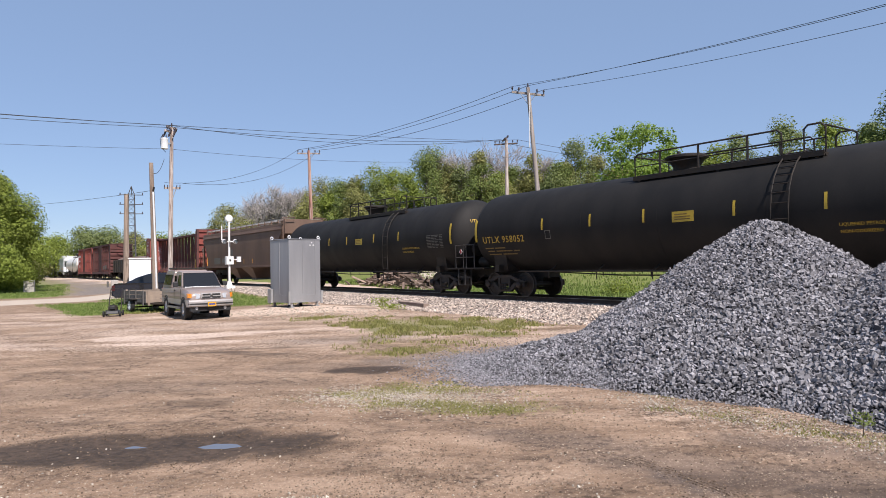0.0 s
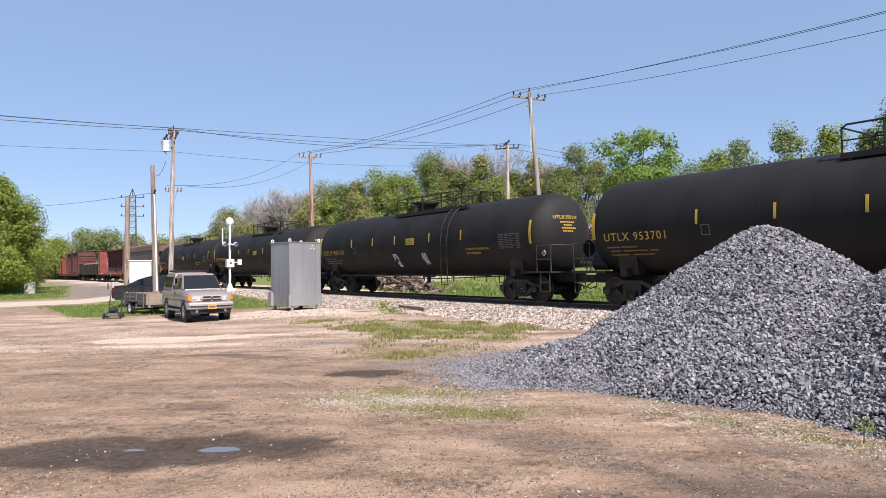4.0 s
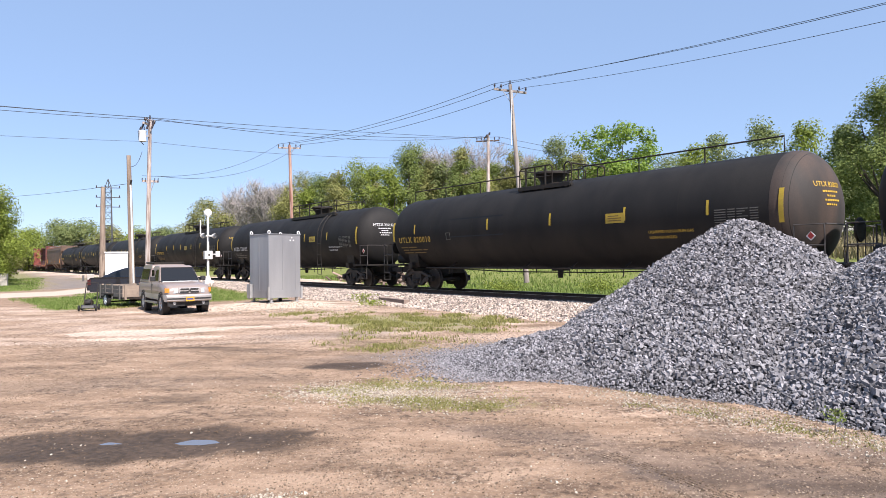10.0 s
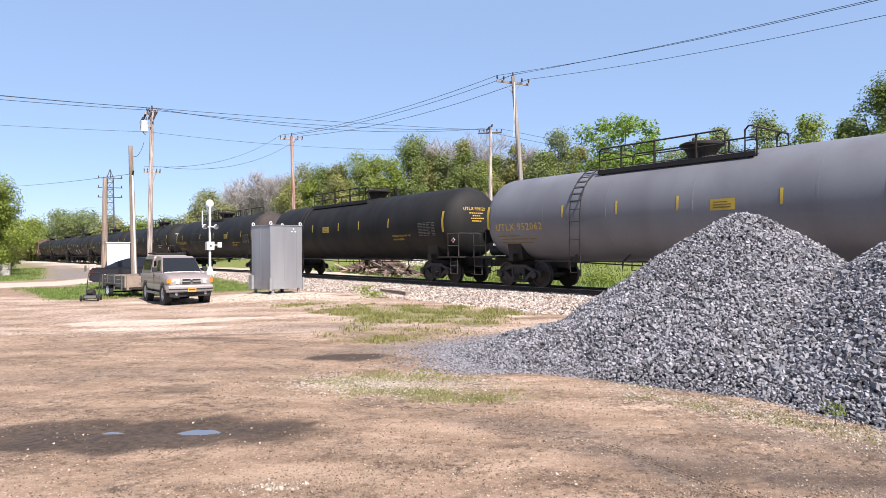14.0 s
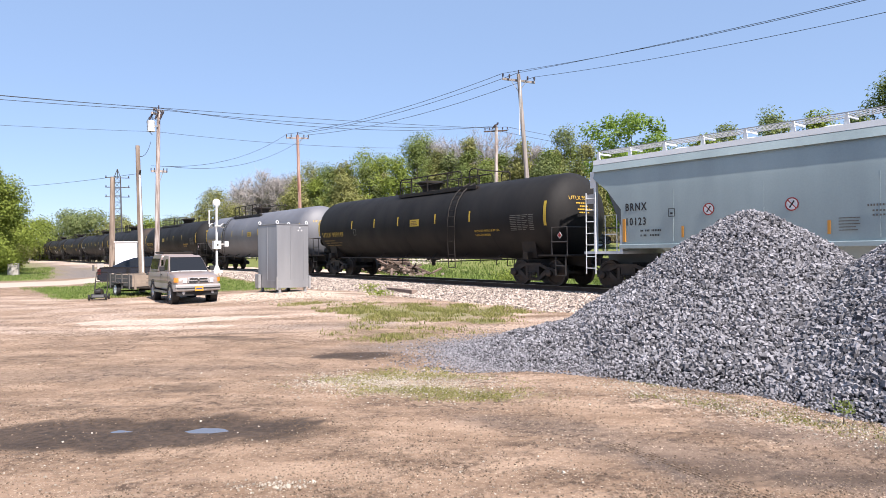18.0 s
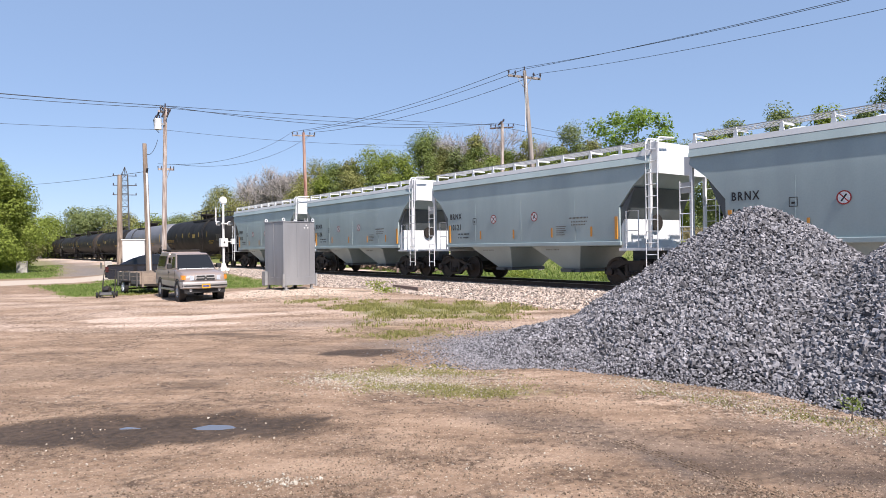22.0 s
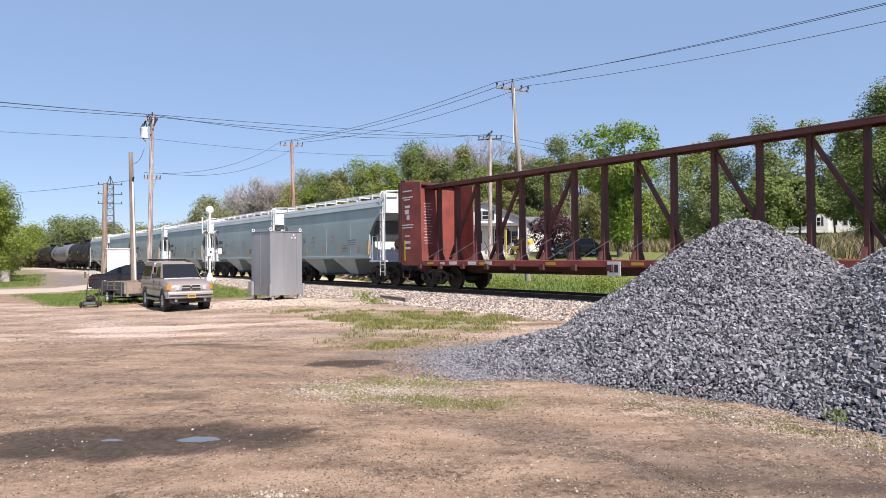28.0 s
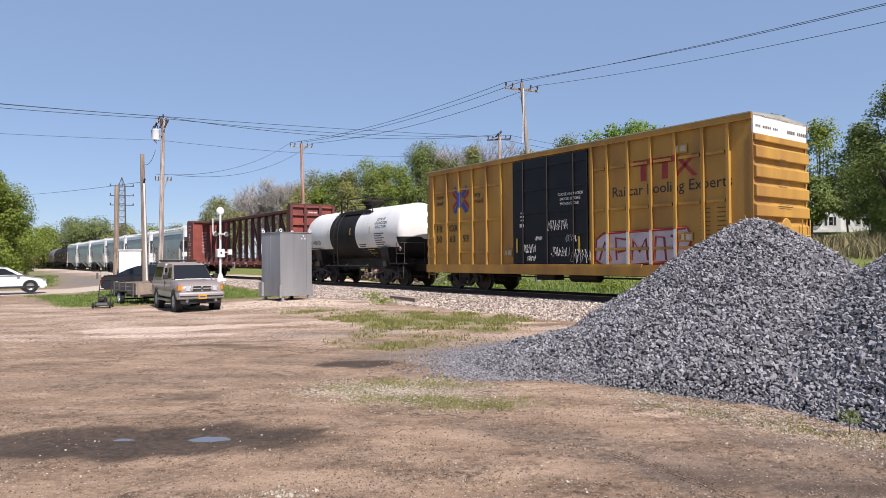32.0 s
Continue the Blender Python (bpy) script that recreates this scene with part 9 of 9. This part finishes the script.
    part("leaves", joined_quads("leaves", pts, [rnd.uniform(0.010, 0.022) for _ in pts], M["leaf_deep"], 9), None, w)
    part("stem", Shape().rod((0, 0, -0.1), (0.01, 0, 0.14), 0.006, 0.003, 5), M["bark"], w)
    for x, y, hgt in ((-3.2, 27.0, 0.34), (-2.6, 24.6, 0.2)):
        wd = thing("weed_plant", pose(x, y, ground_z(x, y)), "low ragged green weed clump on the gravel", "plant")
        pts = [(rnd.gauss(0, 0.22), rnd.gauss(0, 0.2), rnd.uniform(0.02, hgt)) for _ in range(260)]
        part("leaves", joined_quads("leaves", pts, [rnd.uniform(0.02, 0.05) for _ in pts], M["leaf_spring"], 19), None, wd)
        part("stem", Shape().rod((0, 0, -0.1), (0.02, 0, hgt * 0.8), 0.008, 0.004, 5), M["bark"], wd)
    # dandelion-yellow clump beyond the rails and other scrub
    for u, n, hgt in ((17.5, 6.2, 0.55), (13.2, 9.0, 0.9), (8.5, 8.0, 0.5)):
        p = on_track(u, n)
        b = thing("shrub", pose(p.x, p.y, ground_z(p.x, p.y)), "low bright green shrub in the grass beyond the rails", "shrub")
        pts = [(rnd.gauss(0, 0.5), rnd.gauss(0, 0.4), abs(rnd.gauss(0, 0.45)) * hgt + 0.05) for _ in range(900)]
        part("leaves", joined_quads("leaves", pts, [rnd.uniform(0.03, 0.07) for _ in pts], M["leaf_spring"], 10), None, b)
        part("stem", Shape().rod((0, 0, -0.1), (0.05, 0, hgt * 0.7), 0.02, 0.01, 5).rod((0, 0, 0), (-0.2, 0.1, hgt * 0.6), 0.015, 0.008, 5), M["bark"], b)


def build_stones():
    rnd = random.Random(31)
    places = []
    while len(places) < 27000:
        u = rnd.uniform(-3, 34) if rnd.random() < 0.8 else rnd.uniform(34, 60)
        n = rnd.uniform(-4.7, -0.9)
        p = on_track(u, n)
        if abs(u - road_centre(n)) < 3.2:
            continue
        if abs(n) > 4.0 and rnd.random() < 0.6:
            continue
        if -1.35 < n and rnd.random() < 0.5:
            continue
        places.append((p.x, p.y, ground_z(p.x, p.y) + 0.005, rnd.uniform(0.026, 0.062)))
    bed = new("ballast_stones", scatter_stones("ballast_stones", places, M["stone_pale"], 8))
    tagged(bed, "pale grey and buff crushed ballast stones", "ballast", kind="stuff")
    pale = []
    while len(pale) < 6500:
        k = rnd.random()
        if k < 0.3:
            x, y = rnd.gauss(-1.0, 0.55), rnd.gauss(8.6, 0.33)
        elif k < 0.42:
            x, y = rnd.gauss(-0.1, 0.8), rnd.gauss(8.2, 0.45)
        elif k < 0.66:
            f = rnd.random()
            x, y = 2.0 + 2.4 * f + rnd.gauss(0, 0.22), 8.3 - 3.0 * f + rnd.gauss(0, 0.3)
        elif k < 0.675:
            x, y = rnd.gauss(-1.25, 0.14), rnd.gauss(4.78, 0.06)
        elif k < 0.8:
            x, y = rnd.gauss(-5.6, 1.7), rnd.gauss(23.4, 0.8)
        else:
            y = 3.9 + 11 * rnd.random() ** 1.4
            x = rnd.uniform(-0.72, 0.72) * y
            if noise.noise((x * 0.7, y * 0.7, 21.0)) < 0.12:
                continue
        if y < 3.6 or heap_z(x, y) > ground_z(x, y) or (ground_masks(x, y)[2] > 0.35 and rnd.random() > 0.2):
            continue
        pale.append((x, y, ground_z(x, y) + 0.002, (2.4 if y > 20 else 1.0) * rnd.uniform(0.005, 0.0135) * (1.5 if rnd.random() < 0.06 else 1)))
    ob = new("lot_stones", scatter_stones("lot_stones", pale, M["pebble_pale"], 14))
    tagged(ob, "pale buff stones strewn in patches on the dirt", "stones", kind="stuff")
    clods = []
    for k in range(520):
        f = rnd.random()
        x, y = 1.43 + 0.62 * f + 0.1 * math.sin(2.2 * f), 5.8 - 1.35 * f
        lane = round(rnd.uniform(-2, 2)) * 0.045
        x, y = x + lane * 0.9, y + lane * 0.42 + round(rnd.uniform(-3, 3)) * 0.003
        clods.append((x, y, ground_z(x, y), rnd.uniform(0.005, 0.011)))
    while len(clods) < 4200:
        if rnd.random() < 0.3:
            a = rnd.uniform(0, 6.283)
            f = 0.75 + abs(rnd.gauss(0, 0.3))
            x, y = -3.05 + 2.0 * f * math.cos(a), 6.2 + 0.1 * f * 2.0 * math.cos(a) + 0.62 * f * math.sin(a)
        else:
            y = 4.0 + 10 * rnd.random() ** 1.3
            x = rnd.uniform(-0.72, 0.72) * y
            if noise.noise((x * 0.5, y * 1.3, 33.0)) < 0.12:
                continue
        if heap_z(x, y) > ground_z(x, y):
            continue
        clods.append((x, y, ground_z(x, y), rnd.uniform(0.003, 0.009)))
    ob = new("mud_clods", scatter_stones("mud_clods", clods, M["clod"], 15))
    tagged(ob, "dark crumbs of churned mud round the puddles", "mud", kind="stuff")
    lot = []
    while len(lot) < 32000:
        y = 3.6 + 12 * rnd.random() ** 1.6
        x = rnd.uniform(-0.75, 0.75) * y
        k = noise.noise((x * 0.6, y * 0.6, 7.0))
        if rnd.random() > 0.2 + 1.2 * max(0, k) or heap_z(x, y) > ground_z(x, y) or (ground_masks(x, y)[2] > 0.35 and rnd.random() > 0.15):
            continue
        lot.append((x, y, ground_z(x, y) + 0.002, rnd.uniform(0.0035, 0.0095) * (1.8 if rnd.random() < 0.06 else 1)))
    spill = []
    while len(spill) < 7000:
        x, y = rnd.gauss(1.35, 0.7), rnd.gauss(10.9, 0.95)
        if heap_z(x, y) > ground_z(x, y) + 0.03 or not 9.2 < y < 15:
            continue
        spill.append((x, y, ground_z(x, y) + 0.004, rnd.uniform(0.006, 0.018)))
    ob = new("spilled_stones", scatter_stones("spilled_stones", spill, M["stone_dark"], 12))
    tagged(ob, "thin spill of blue-grey stones at the heap's edge", "gravel", kind="stuff")
    ob = new("lot_pebbles", scatter_stones("lot_pebbles", lot, M["pebble"], 9))
    tagged(ob, "small pale pebbles pressed into the dirt", "pebbles", kind="stuff")


build_trees()
build_grass()
build_stones()


SUV_ROWS = ((0.0, -82.0), (12.0, -57.0), (22.0, -35.0), (27.0, -23.9), (29.0, -20.0), (30.4, -17.5), (31.0, -16.6), (31.5, -16.2), (32.0, -15.9))


NOSE = {car.name: 5.6 if "hopper" in car.name else 7.3 if "box" in car.name else 5.4 if s < 30 else 10.9 if "beam" in car.name else 9.3 for car, s in CARS}


def motions():
    for car, s in CARS:
        rows = []
        for k in range(65):
            t = k / 2
            u = s + 8.7998 * (t - 32) + 0.0065571 * (t - 32) ** 2 / 2
            # the train takes up its slack as it comes round to the straight
            u += 0.62 * math.exp(-(max(-6.0, u + NOSE.get(car.name, 9.5))) / 6.0)
            rows.append((t, pose(*(TRACK + ALONG * u), 0, 0, TRACK_DEG)))
        walk(car, rows)
        # wheels turn while the car is near
        t0 = 32 + (-18 - s) / 8.72
        ticks = [k / 15 for k in range(481) if t0 < k / 15 < t0 + 8.6]
        if s > 330 or not ticks:
            continue
        turns = [(t, -360.0 + math.degrees((8.7998 * (t - ticks[0]) + 0.0065571 * ((t - 32) ** 2 - (ticks[0] - 32) ** 2) / 2) / 0.458)) for t in ticks]
        for wheel in [o for o in car.children_recursive if o.name.startswith("wheelset")]:
            x, y, z = wheel.matrix_basis.translation
            keys = [(t, pose(x, y, z) @ Matrix.Rotation(radians(a), 4, "Y")) for t, a in turns]
            first = [(0.0, keys[0][1])] if ticks[0] > 0.01 else []
            last = [(32.0, keys[-1][1])] if ticks[-1] < 31.99 else []
            walk(wheel, first + keys + last)
    walk(SUV, [(t, pose(*on_track(33.6, n, 0.09), 0, 0, TRACK_DEG - 90)) for t, n in SUV_ROWS])


motions()
